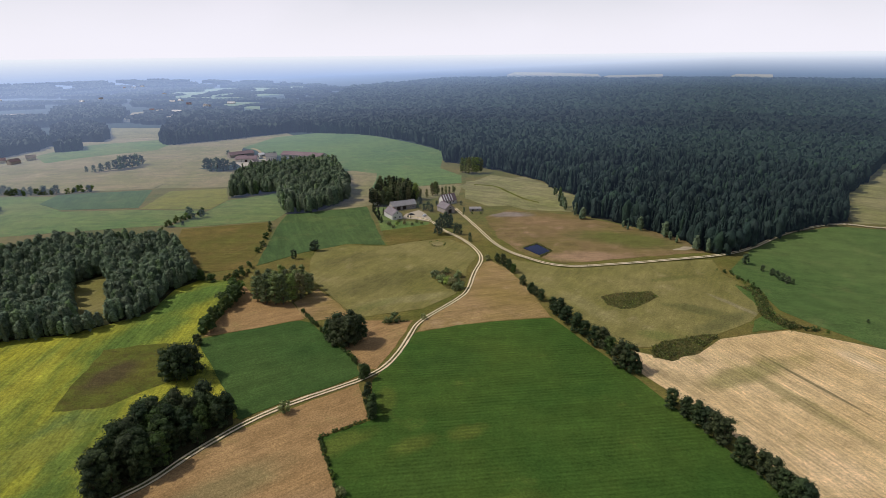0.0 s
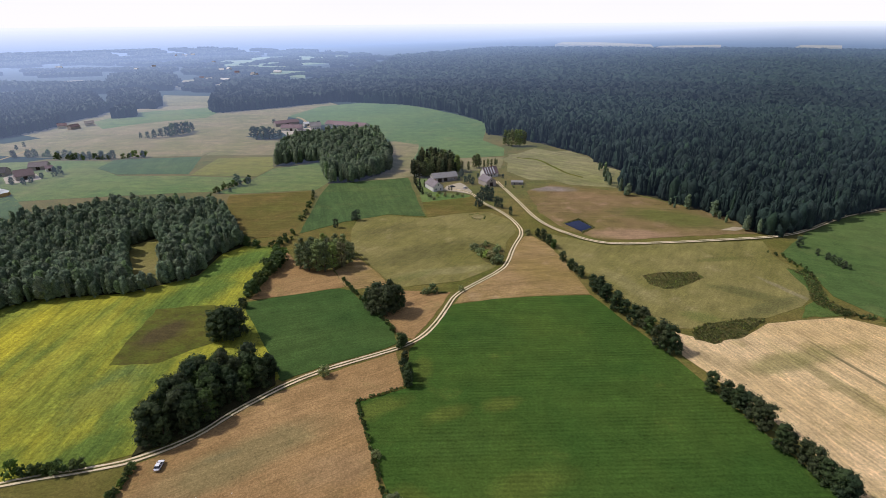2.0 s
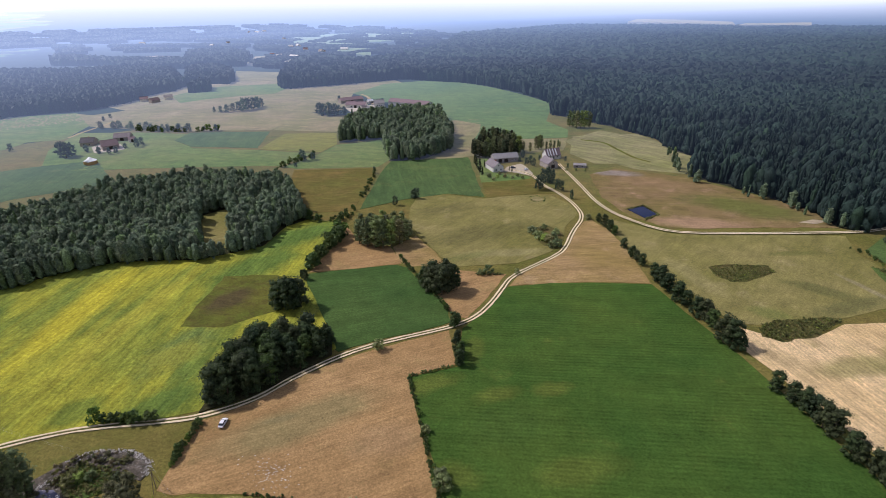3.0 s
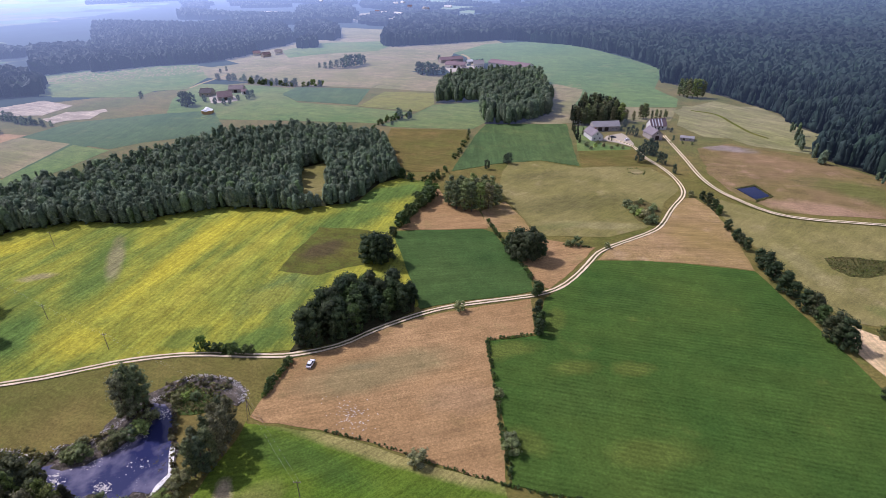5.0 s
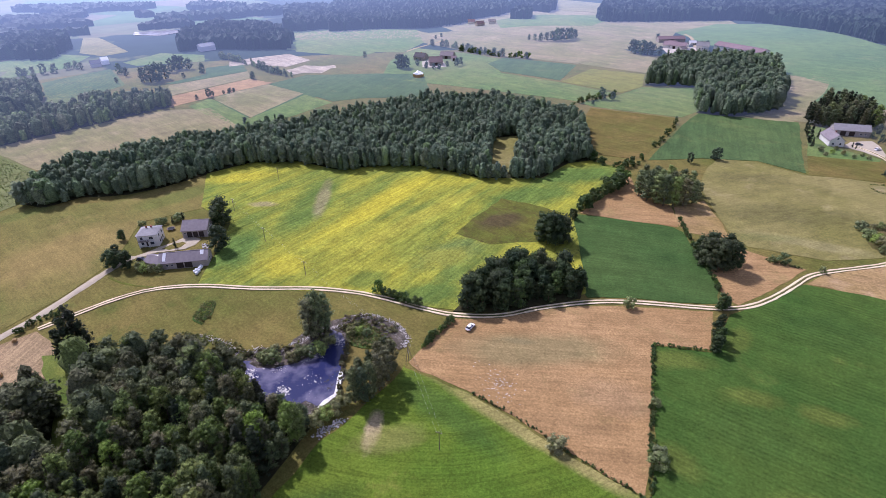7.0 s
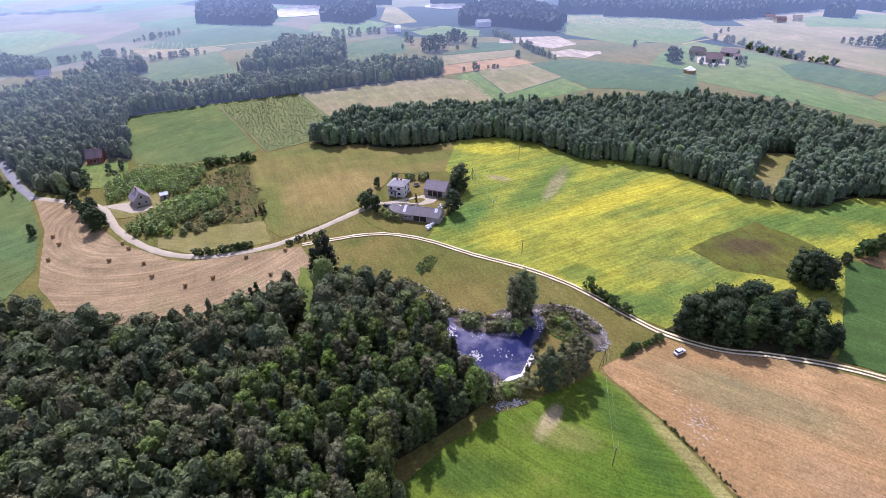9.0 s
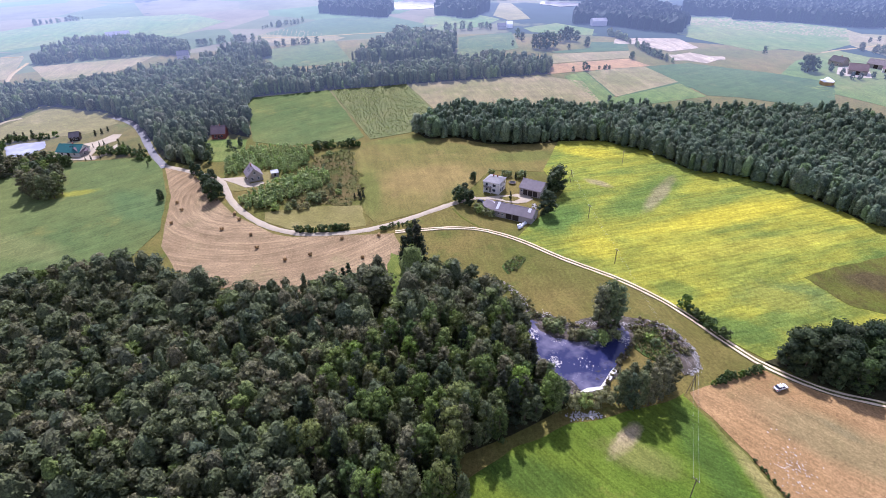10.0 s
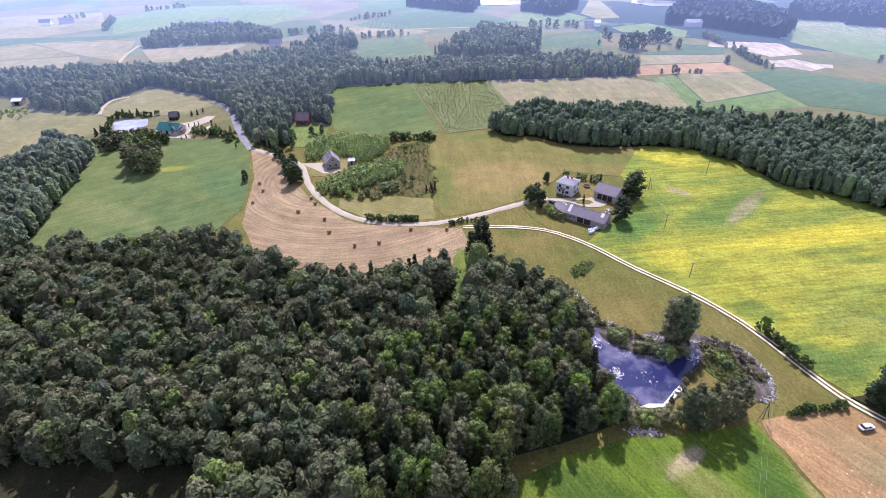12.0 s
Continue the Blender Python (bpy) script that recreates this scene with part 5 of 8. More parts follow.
WOOD_WESTD = [(-1055.1, 1039.1), (-947.1, 1063.2), (-842.8, 990.4), (-728.6, 1022.3), (-724.7, 1090.9), (-627.8, 1074), (-709.5, 1244.4), (-881.6, 1439), (-930, 1339.8), (-803.7, 1132.2), (-947.9, 1128), (-1206.3, 1194.7)]
WOOD_LAKE = [(-773, 130), (-723, 166), (-774, 200), (-843, 221), (-907, 177), (-838, 146)]
WOOD_LAKEB = [(-651, 274), (-644, 300), (-574, 368), (-623, 404), (-710, 419), (-758, 374), (-727, 317)]
WOOD_LAKEC = [(-856, -24), (-772, 62), (-848, 78), (-946, 78), (-1035, 60), (-1085, -18)]
WOOD_BELT = [(-586, 47), (-527, 106), (-573, 116), (-642, 64)]
field("meadow", "hazy green far meadow", [(-517, 684), (-509, 768), (-428, 820), (-385, 768), (-372, 677), (-433, 648), (-469, 633)], PALE_GREEN, 0.2, "field", 0.6)
# Next three plots raised several metres to show above woods from the camera.
field("meadow", "hazy pale fields round a distant village", [(-789.6, 1674.1), (-621.1, 1587.5), (-543.6, 1717.5), (-471.5, 1858.2), (-538.9, 2173.9), (-666.5, 2114.9), (-863.6, 2052), (-900.1, 1849.2)], PALE_GREEN, 14.0, "field", 0.6)
field("stubble_field", "hazy pinkish plot in a distant village", [(-633, 1094.4), (-556.4, 1076.5), (-544.9, 1185.1), (-660.5, 1285.8), (-688.6, 1231.6)], BEIGE, 12.0, "field", 0.6)
field("meadow", "hazy green plot in a distant village", [(-535.4, 1344.3), (-424.2, 1288.6), (-483.5, 1473.7), (-583.7, 1510.6)], PALE_GREEN, 12.0, "field", 0.6)
field("meadow", "hazy meadow at the edge of the far forest", [(-523.2, 853.5), (-434.7, 852.1), (-488.8, 985.2), (-603, 999.6)], OLIVE, 0.4, "field", 0.6)
field("meadow", "narrow hazy meadow between far woods", [(-915.3, 970), (-822.9, 973.2), (-922.1, 1064.3), (-967.8, 1042.5)], PALE_GREEN, 0.4, "field", 0.6)
field("lake", "pale narrow lake among hazy woods", [(-966.7, 1151.3), (-851.6, 1202.4), (-883.8, 1253.7), (-980.2, 1281), (-1029.1, 1237.8)], LAKE_WATER, 2.0, "lake", 0.6)
# Raised about 19 m to show over the forest in the camera's view.
for clearing in ([(289.9, 2574), (533, 2440.9), (653.8, 2360), (683.6, 2514.6), (510.8, 2683.4), (345.9, 2742.9)], [(655.9, 2329), (886.6, 2290.6), (938.7, 2430.9), (700.3, 2414)], [(1134.4, 2240.1), (1238.9, 2135.2), (1318.5, 2278.1), (1201.9, 2338.7)]):
    field("meadow", "pale strip of fields far behind the forest", clearing, BEIGE, 42.0, "field", 0.6)
# Bright far strips of unclear kind, built here as lake water.
for shore in ([(-1121, 103.1), (-1130.7, 120.3), (-1146.7, 123.4), (-1136.9, 105.1)], [(-1111.4, 129.7), (-1107.9, 178.9), (-1132.7, 183.7), (-1136.2, 133.4)], [(-993, 149.3), (-969.2, 197.4), (-983.9, 200.9), (-1007.1, 151.9)]):
    field("lake", "thin bright far strip of unclear kind", shore, LAKE_WATER, 1.0, "lake", 0.6)
FAR_VILLAGE = [(-520, 1010), (-430, 1190), (-340, 1230), (-314.9, 1474.7), (-453.3, 1600), (-800, 1640), (-1500, 1500), (-1284.9, 1275.5), (-900, 1460), (-720, 1260), (-620, 1090)]
FAR_VILLAGE_BACK = [(-314.9, 1474.7), (-330, 2060), (-633.9, 2420), (-1300, 2560), (-2100, 1900), (-1700, 1300), (-1325.7, 1749.8), (-800, 1680), (-453, 1650)]
FAR_WEST = [(-1113, -17), (-906, 184), (-803, 397), (-870, 586), (-1169, 508), (-1437, 138), (-1435, -10)]
WOOD_FARN = [(-675, 434), (-654, 496), (-572, 571), (-562, 652), (-550, 728), (-575, 834), (-884, 571)]
VINES = [(-393, -315), (-394, -288), (-373, -275), (-370, -292), (-370, -300)]
WOOD_DARK = [(-91, -119), (-92, -100), (-90.5, -89.4), (-90.5, -75.7), (-89.8, -58.9), (-81, -55.3), (-71.3, -57.2), (-70, -80.5), (-66, -119)]
SAPLINGS = [(-441, -11), (-441, 47), (-375.4, 57.7), (-336.7, 39.6), (-328.3, 12.6)]

# ---- builders of things ----


def part(name, vs, fs, mat, parent, label=""):
    ob = mesh_ob(name, vs, fs, mat, parent)
    return tagged(ob, label)


def box(x0, y0, z0, x1, y1, z1):
    v = [(x, y, z) for z in (z0, z1) for x, y in ((x0, y0), (x1, y0), (x1, y1), (x0, y1))]
    f = [(3, 2, 1, 0), (4, 5, 6, 7), (0, 1, 5, 4), (1, 2, 6, 5), (2, 3, 7, 6), (3, 0, 4, 7)]
    return v, f


def joined(*solids):
    V, Fc = [], []
    for v, f in solids:
        o = len(V)
        V += list(v)
        Fc += [tuple(i + o for i in q) for q in f]
    return V, Fc


def opening(ob, side, u, z, w, h, L, D, mat, frame_mat, name):
    """A window or door set on a wall. side: front, back, left, right; u along the wall from its middle."""
    e = 0.07
    solids = [(-w / 2, z, w / 2, z + h, 0.03, mat, "pane" if name == "window" else "leaf")]
    base = new(name)
    base.parent = ob
    turn, off = {"front": (0, D / 2), "back": (180, D / 2), "right": (90, L / 2), "left": (-90, L / 2)}[side]
    base.matrix_basis = pose(0, 0, 0, 0, 0, turn) @ Matrix.Translation((u, -off, 0))
    for x0, z0, x1, z1, d, m, n in solids:
        part(n, *box(x0, -d, z0, x1, 0.02, z1), m, base)
    fr = joined(box(-w / 2 - e, -0.06, z, -w / 2, 0.02, z + h), box(w / 2, -0.06, z, w / 2 + e, 0.02, z + h), box(-w / 2 - e, -0.06, z + h, w / 2 + e, 0.02, z + h + e), box(-w / 2 - e * 1.6, -0.12, z - e, w / 2 + e * 1.6, 0.02, z))
    part("frame", *fr, frame_mat, base)


def house(name, label, x, y, yaw, L, D, wall, rise, wall_mat, roof_mat, wins=(), chimneys=(), eave=0.45, hip=0.0, category="house", doors=(), panels=()):
    """A building with its length along x (turned by yaw), front towards -y. hip: length taken off each ridge end."""
    base = new(name)
    base.matrix_basis = pose(x, y, ground_z(x, y) + 0.25, 0, 0, yaw)
    a, b = L / 2, D / 2
    if hip:
        wv, wf = box(-a, -b, -0.6, a, b, wall)
    else:
        wv = [(-a, -b, -0.6), (a, -b, -0.6), (a, b, -0.6), (-a, b, -0.6), (-a, -b, wall), (a, -b, wall), (a, b, wall), (-a, b, wall), (-a, 0, wall + rise), (a, 0, wall + rise)]
        wf = [(3, 2, 1, 0), (0, 1, 5, 4), (2, 3, 7, 6), (1, 2, 6, 9, 5), (3, 0, 4, 8, 7), (4, 5, 9, 8), (6, 7, 8, 9)]
    part("wall", wv, wf, wall_mat, base)
    t, g = 0.16, eave * 0.7
    drop = eave * rise / b
    for s, n in ((-1, "front"), (1, "back")):
        e = (s * (b + eave), wall - drop + 0.03)
        r = (0.0, wall + rise + 0.03)
        h = hip
        v = [(-a - g, e[0], e[1]), (a + g, e[0], e[1]), (a + g - h, r[0], r[1]), (-a - g + h, r[0], r[1])]
        v += [(p, q, z + t) for p, q, z in v]
        f = [(3, 2, 1, 0), (4, 5, 6, 7), (0, 1, 5, 4), (1, 2, 6, 5), (2, 3, 7, 6), (3, 0, 4, 7)]
        if s > 0:
            f = [tuple(reversed(q)) for q in f]
        part("roof", v, f, roof_mat, base)
    if hip:
        for s in (-1, 1):
            v = [(s * (a + g), -b - eave, wall - drop + 0.03), (s * (a + g), b + eave, wall - drop + 0.03), (s * (a + g - hip), 0, wall + rise + 0.03)]
            v += [(p, q, z + t) for p, q, z in v]
            f = [(0, 1, 2), (5, 4, 3), (0, 3, 4, 1), (1, 4, 5, 2), (2, 5, 3, 0)]
            part("roof", v, f if s < 0 else [tuple(reversed(q)) for q in f], roof_mat, base)
    else:
        part("ridge", *box(-a - g, -0.14, wall + rise + 0.12, a + g, 0.14, wall + rise + 0.24), roof_mat, base)
    for side, u, z, w, h in wins:
        opening(base, side, u, z, w, h, L, D, GLASS, WHITE_PAINT, "window")
    for side, u, z, w, h in doors:
        opening(base, side, u, z, w, h, L, D, DARK_WOOD, WHITE_PAINT if w < 1.5 else DARK_WOOD, "door")
    for u, v, w in chimneys:
        zt = wall + rise + 0.9
        part("chimney", *joined(box(u - w / 2, v - w / 2, wall, u + w / 2, v + w / 2, zt), box(u - w / 2 - 0.06, v - w / 2 - 0.06, zt, u + w / 2 + 0.06, v + w / 2 + 0.06, zt + 0.12)), BRICK, base)
    for s, u, w, f0, f1, m in panels:  # sheets laid into the roof: side, place and width along it, from and to up the slope
        pts = []
        for f, uu in ((f0, u - w / 2), (f0, u + w / 2), (f1, u + w / 2), (f1, u - w / 2)):
            pts.append((uu, s * (b + eave) * (1 - f), wall - drop + 0.03 + (rise + drop) * f + t + 0.02))
        v = pts + [(p, q, z + 0.05) for p, q, z in pts]
        f = [(3, 2, 1, 0), (4, 5, 6, 7), (0, 1, 5, 4), (1, 2, 6, 5), (2, 3, 7, 6), (3, 0, 4, 7)]
        part("roof_sheet", v, f if s < 0 else [tuple(reversed(q)) for q in f], m, base)
    return tagged(base, label, category)


def cylinder(r, depth, n=12, axis="z", r2=None):
    bm = bmesh.new()
    bmesh.ops.create_cone(bm, cap_ends=True, segments=n, radius1=r, radius2=r if r2 is None else r2, depth=depth)
    if axis != "z":
        bmesh.ops.rotate(bm, verts=bm.verts, matrix=Matrix.Rotation(math.pi / 2, 3, "Y" if axis == "x" else "X"))
    v = [w.co[:] for w in bm.verts]
    f = [tuple(w.index for w in q.verts) for q in bm.faces]
    bm.free()
    return v, f


def shift(s, x, y, z):
    return [(a + x, b + y, c + z) for a, b, c in s[0]], s[1]


def bale(x, y, turn):
    """Round bale lying on its curved side."""
    base = new("round_bale")
    base.matrix_basis = pose(x, y, ground_z(x, y) + 0.25, 0, 0, turn)
    part("straw_roll", *shift(cylinder(0.72, 1.25, 16, "x"), 0, 0, 0.69), STRAW, base)
    for u in (-0.35, 0.0, 0.35):
        part("twine", *shift(cylinder(0.735, 0.03, 16, "x"), u, 0, 0.69), TWINE, base)
    return tagged(base, "round golden straw bale lying on mown stubble", "bale", "bales on the mown field")


def wrapped_bale(x, y, turn):
    base = new("wrapped_bale")
    base.matrix_basis = pose(x, y, ground_z(x, y) + 0.1, 0, 0, turn)
    bm = bmesh.new()
    bmesh.ops.create_cone(bm, cap_ends=True, segments=14, radius1=0.62, radius2=0.62, depth=1.2)
    bmesh.ops.bevel(bm, geom=[e for e in bm.edges if abs(e.verts[0].co.z - e.verts[1].co.z) < 0.01], offset=0.12, segments=2, affect="EDGES")
    bmesh.ops.rotate(bm, verts=bm.verts, matrix=Matrix.Rotation(math.pi / 2, 3, "Y"))
    part("film_wrap", [(v.co.x, v.co.y, v.co.z + 0.6) for v in bm.verts], [tuple(v.index for v in f.verts) for f in bm.faces], WHITE_FILM, base)
    bm.free()
    return tagged(base, "white film wrapped silage bale beside the barn", "bale", "wrapped bales by the barn")


def car(x, y, yaw, paint, label):
    base = new("car")
    base.matrix_basis = pose(x, y, ground_z(x, y) + 0.27, 0, 0, yaw)
    prof = [(-2.1, 0.35), (-2.15, 0.7), (-1.95, 0.92), (-0.9, 0.98), (0.9, 0.94), (1.75, 0.84), (2.12, 0.62), (2.1, 0.32)]
    w = 0.86
    v = [(p, s * w * (0.93 if abs(p) > 1.7 else 1.0), z) for s in (-1, 1) for p, z in prof]
    n = len(prof)
    f = [tuple(range(n)), tuple(reversed(range(n, 2 * n)))] + [(i, n + i, n + (i + 1) % n, (i + 1) % n) for i in range(n)]
    part("body", v, f, paint, base)
    cab = [(-1.75, 0.95), (-1.3, 1.42), (0.15, 1.46), (1.0, 0.93)]
    v = [(p, s * (0.78 if z < 1 else 0.62), z) for s in (-1, 1) for p, z in cab]
    part("cabin_glass", v, [(0, 1, 2, 3), (7, 6, 5, 4), (0, 4, 5, 1), (1, 5, 6, 2), (2, 6, 7, 3), (3, 7, 4, 0)], GLASS, base)
    part("roof_panel", *box(-1.28, -0.6, 1.43, 0.14, 0.6, 1.49), paint, base)
    for s in (-1, 1):
        part("pillar", [(-0.5, s * 0.76, 0.95), (-0.38, s * 0.76, 0.95), (-0.42, s * 0.63, 1.45), (-0.52, s * 0.63, 1.45), (-0.5, s * 0.80, 0.95), (-0.38, s * 0.80, 0.95), (-0.42, s * 0.67, 1.45), (-0.52, s * 0.67, 1.45)], [(0, 1, 2, 3), (7, 6, 5, 4), (0, 4, 5, 1), (1, 5, 6, 2), (2, 6, 7, 3), (3, 7, 4, 0)], paint, base)
        part("headlight", *box(1.9, s * 0.68 - 0.14, 0.6, 2.1, s * 0.68 + 0.14, 0.74), GLASS, base)
        part("tail_light", *box(-2.16, s * 0.68 - 0.12, 0.68, -2.0, s * 0.68 + 0.12, 0.84), RED_PLASTIC, base)
        part("mirror", *box(0.72, s * 0.95 - 0.08, 0.92, 0.86, s * 0.95 + 0.08, 1.06), paint, base)
        for u in (-1.3, 1.32):
            wh = new("wheel")
            wh.parent = base
            wh.location = (u, s * 0.78, 0.32)
            part("tyre", *cylinder(0.32, 0.2, 16, "y"), RUBBER, wh)
            part("rim", *cylinder(0.2, 0.215, 12, "y"), METAL, wh)
    return tagged(base, label, "car")


def pole(x, y, h, braced=False, label="weathered wooden power pole standing in the field"):
    base = new("power_pole")
    base.matrix_basis = pose(x, y, ground_z(x, y), 0, 0, 20)
    part("post", *shift(cylinder(0.12, h + 0.5, 8, "z", 0.08), 0, 0, h / 2 - 0.25), POLE_WOOD, base)
    part("crossarm", *box(-0.9, -0.06, h - 0.5, 0.9, 0.06, h - 0.36), POLE_WOOD, base)
    for u in (-0.8, 0, 0.8):
        part("insulator", *shift(cylinder(0.06, 0.22, 8), u, 0, h - 0.26 + (0.36 if u == 0 else 0)), CERAMIC, base)
    if braced:
        for s in (-1, 1):
            v, f = cylinder(0.08, 1.0, 8)
            m = Matrix.LocRotScale((0, s * 1.1, h * 0.42), Euler((s * math.atan2(2.2, h * 0.88), 0, 0)), (1, 1, math.hypot(h * 0.88, 2.2)))
            part("brace", [tuple(m @ Vector(p)) for p in v], f, POLE_WOOD, base)
    return tagged(base, label, "power pole", "power poles")


def wire(pts, label="thin sagging power line"):
    """A cable between pole tops."""
    cu = bpy.data.curves.new("power_line", "CURVE")
    cu.dimensions, cu.bevel_depth, cu.bevel_resolution = "3D", 0.007, 0
    for (a, b) in zip(pts[:-1], pts[1:]):
        s = cu.splines.new("POLY")
        s.points.add(12)
        for i in range(13):
            t = i / 12
            q = Vector(a).lerp(Vector(b), t)
            s.points[i].co = (q.x, q.y, q.z - 4 * t * (1 - t) * 0.02 * (Vector(a) - Vector(b)).length, 1)
    cu.materials.append(WIRE)
    return tagged(new("power_line", cu), label, "cable", kind="structure")


def trees(kinds, label, group, spots, name="tree", category="tree", wide=1.0):
    for i, (x, y, h) in enumerate(spots):
        if kinds is OAK and math.hypot(x, y) > 330:
            kinds = FAR_OAK
        plant(kinds[i % len(kinds)], x, y, h, label, group, wide=wide * random.uniform(0.9, 1.12), name=name, category=category)


def hedge(label, pts, h, gap=1.3, spread=0.5, protos=None, mat=None, name="hedge"):
    """A row of shrubs along a line."""
    rng = random.Random(int(abs(pts[0][0] * 7)))
    spots = []
    for q in curve_pts(pts, gap):
        if rng.random() < 0.85:
            spots.append((q.x + rng.uniform(-1, 1) * spread, q.y + rng.uniform(-1, 1) * spread, h * rng.uniform(0.6, 1.35), rng.uniform(0.8, 1.2), rng.randrange(99)))
    return joined_wood(name, label, spots, protos or SHRUB, mat or HEDGE_LEAF, "hedge")


def water(name, label, poly, lift, mat, category="pond"):
    return field(name, label, poly, mat, lift, category, 0.5)


def trampoline(x, y):
    base = new("trampoline")
    base.matrix_basis = pose(x, y, ground_z(x, y) + 0.1)
    part("mat", *shift(cylinder(1.5, 0.04, 20), 0, 0, 0.8), RUBBER, base)
    bm = bmesh.new()
    vs, fs = [], []
    for i in range(24):
        a = i * math.tau / 24
        for j in range(6):
            b = j * math.tau / 6
            r = 1.65 + 0.16 * math.cos(b)
            vs.append((r * math.cos(a), r * math.sin(a), 0.82 + 0.07 * math.sin(b)))
            fs.append((i * 6 + j, i * 6 + (j + 1) % 6, ((i + 1) % 24) * 6 + (j + 1) % 6, ((i + 1) % 24) * 6 + j))
    bm.free()
    part("rim", vs, fs, ROOF_BROWN, base)
    for i in range(6):
        a = i * math.tau / 6
        part("leg", *shift(cylinder(0.05, 0.85, 8), 1.65 * math.cos(a), 1.65 * math.sin(a), 0.4), METAL, base)
    return tagged(base, "round brown rimmed trampoline on the lawn", "trampoline")


def junk(x, y, i):
    base = new("rubble_heap")
    base.matrix_basis = pose(x, y, ground_z(x, y) + 0.1, 0, 0, i * 50)
    rng = random.Random(i)
    for k in range(7):
        a, r = rng.uniform(0, 6.28), rng.uniform(0, 0.9)
        s = rng.uniform(0.2, 0.5)
        v, f = blob(rng, s, 1)
        part("block", [(p[0] + r * math.cos(a), p[1] + r * math.sin(a), p[2] * 0.7 + s * 0.5) for p in v], f, WHITE_WALL if k % 2 else GREY_WALL, base)
    return tagged(base, "heap of pale rubble beside the barn", "rubble")


def haystack(x, y):
    base = new("haystack")
    base.matrix_basis = pose(x, y, ground_z(x, y) + 0.2)
    v, f = blob(random.Random(3), 5.0, 2)
    part("hay", [(p[0], p[1], max(p[2], -0.5) * 0.9 + 0.5) for p in v], f, STRAW, base)
    part("cover_sheet", [(p[0] * 1.05, p[1] * 1.05, max(p[2], 1.0) * 0.97 + 0.5) for p in v if True], [q for q in f if all(v[i][2] > 1.0 for i in q)], WHITE_FILM, base)
    return tagged(base, "haystack under a white plastic sheet", "haystack")


def scum(x, y, r, count, seed):
    """Flecks of pale dried scum lying on the water."""
    rng = random.Random(seed)
    vs, fs = [], []
    z = ground_z(x, y) + 0.34
    for i in range(count * 2):
        a, d = rng.uniform(0, 6.283), r * 0.85 * rng.random()
        cx, cy, s, o = x + math.cos(a) * d * 1.4, y + math.sin(a) * d, rng.uniform(0.06, 0.34), len(vs)
        vs.append((cx, cy, z + 0.05))
        for k in range(7):
            w = k * math.tau / 7
            q = s * rng.uniform(0.45, 1.3)
            vs.append((cx + math.cos(w) * q, cy + math.sin(w) * q * 0.8, z - 0.01))
        fs += [(o, o + 1 + k, o + 1 + (k + 1) % 7) for k in range(7)]
    return tagged(mesh_ob("scum", vs, fs, PALE_MUD), "flecks of pale scum floating on the pond", "scum", kind="stuff")


def shore_scum(line, wide):
    """Broken flecks of dried scum along a shore, thickest in its middle."""
    rng = random.Random(int(abs(line[0][0] * 13)))
    vs, fs = [], []
    for q in curve_pts(line, 0.3):
        for _ in range(3):
            x, y, o = q.x + rng.gauss(0, 0.4) * wide, q.y + rng.gauss(0, 0.4) * wide, len(vs)
            z, r = ground_z(x, y) + 0.36, rng.uniform(0.08, 0.34)
            vs.append((x, y, z + 0.1))
            for k in range(6):
                e = r * rng.uniform(0.4, 1.4)
                vs.append((x + math.cos(k * math.tau / 6) * e, y + math.sin(k * math.tau / 6) * e, z - 0.15))
            fs += [(o, o + 1 + k, o + 1 + (k + 1) % 6) for k in range(6)]
    return tagged(mesh_ob("scum", vs, fs, PALE_MUD), "broken pale scum dried on the muddy shore", "scum", kind="stuff")


def add_balcony(base, depth, x0, x1, z):
    """A railed balcony on posts before the front wall."""
    y = -depth / 2
    part("balcony_slab", *box(x0, y - 1.3, z - 0.15, x1, y, z), GREY_WALL, base)
    rail = [box(x0, y - 1.3, z + 0.92, x1, y - 1.22, z + 1.0)]
    n = int((x1 - x0) / 0.22)
    rail += [box(x0 + i * (x1 - x0) / n - 0.03, y - 1.28, z, x0 + i * (x1 - x0) / n + 0.03, y - 1.24, z + 0.94) for i in range(n + 1)]
    part("railing", *joined(*rail), DARK_WOOD, base)
    for x in (x0 + 0.15, x1 - 0.15):
        part("post", *box(x - 0.1, y - 1.25, -0.4, x + 0.1, y - 1.05, z - 0.15), WHITE_WALL, base)

# ---- tree patterns ----
OAK = [tree_proto("oak", LEAF["oak"], 10 + i, 12, 3.9, 0.5, "round", 26, 32, 0.30) for i in range(4)]
BIRCH = [tree_proto("birch", LEAF["birch"], 20 + i, 15, 2.7, 0.8, "tall", 24, 30, 0.27) for i in range(4)]
PINE = [tree_proto("pine", LEAF["pine"], 30 + i, 16, 2.9, 1.0, "cone", 20, 22, 0.4) for i in range(3)]
ALDER = [tree_proto("alder", LEAF["alder"], 40 + i, 13, 2.6, 0.3, "tall", 24, 30, 0.27) for i in range(4)]
BUSH = [tree_proto("willow", LEAF["willow"], 50 + i, 4, 2.6, 0.1, "round", 10, 26, 0.24) for i in range(3)]
SHRUB = [tree_proto("shrub", LEAF["willow"], 55 + i, 4, 2.2, 0.0, "round", 5, 16, 0.5) for i in range(4)]
ROUND = [tree_proto("near", LEAF["oak"], 80 + i, 13, r, 0.8, "round", 16, 24, 0.42) for i, r in enumerate((3.0, 2.6, 3.4, 2.8))]
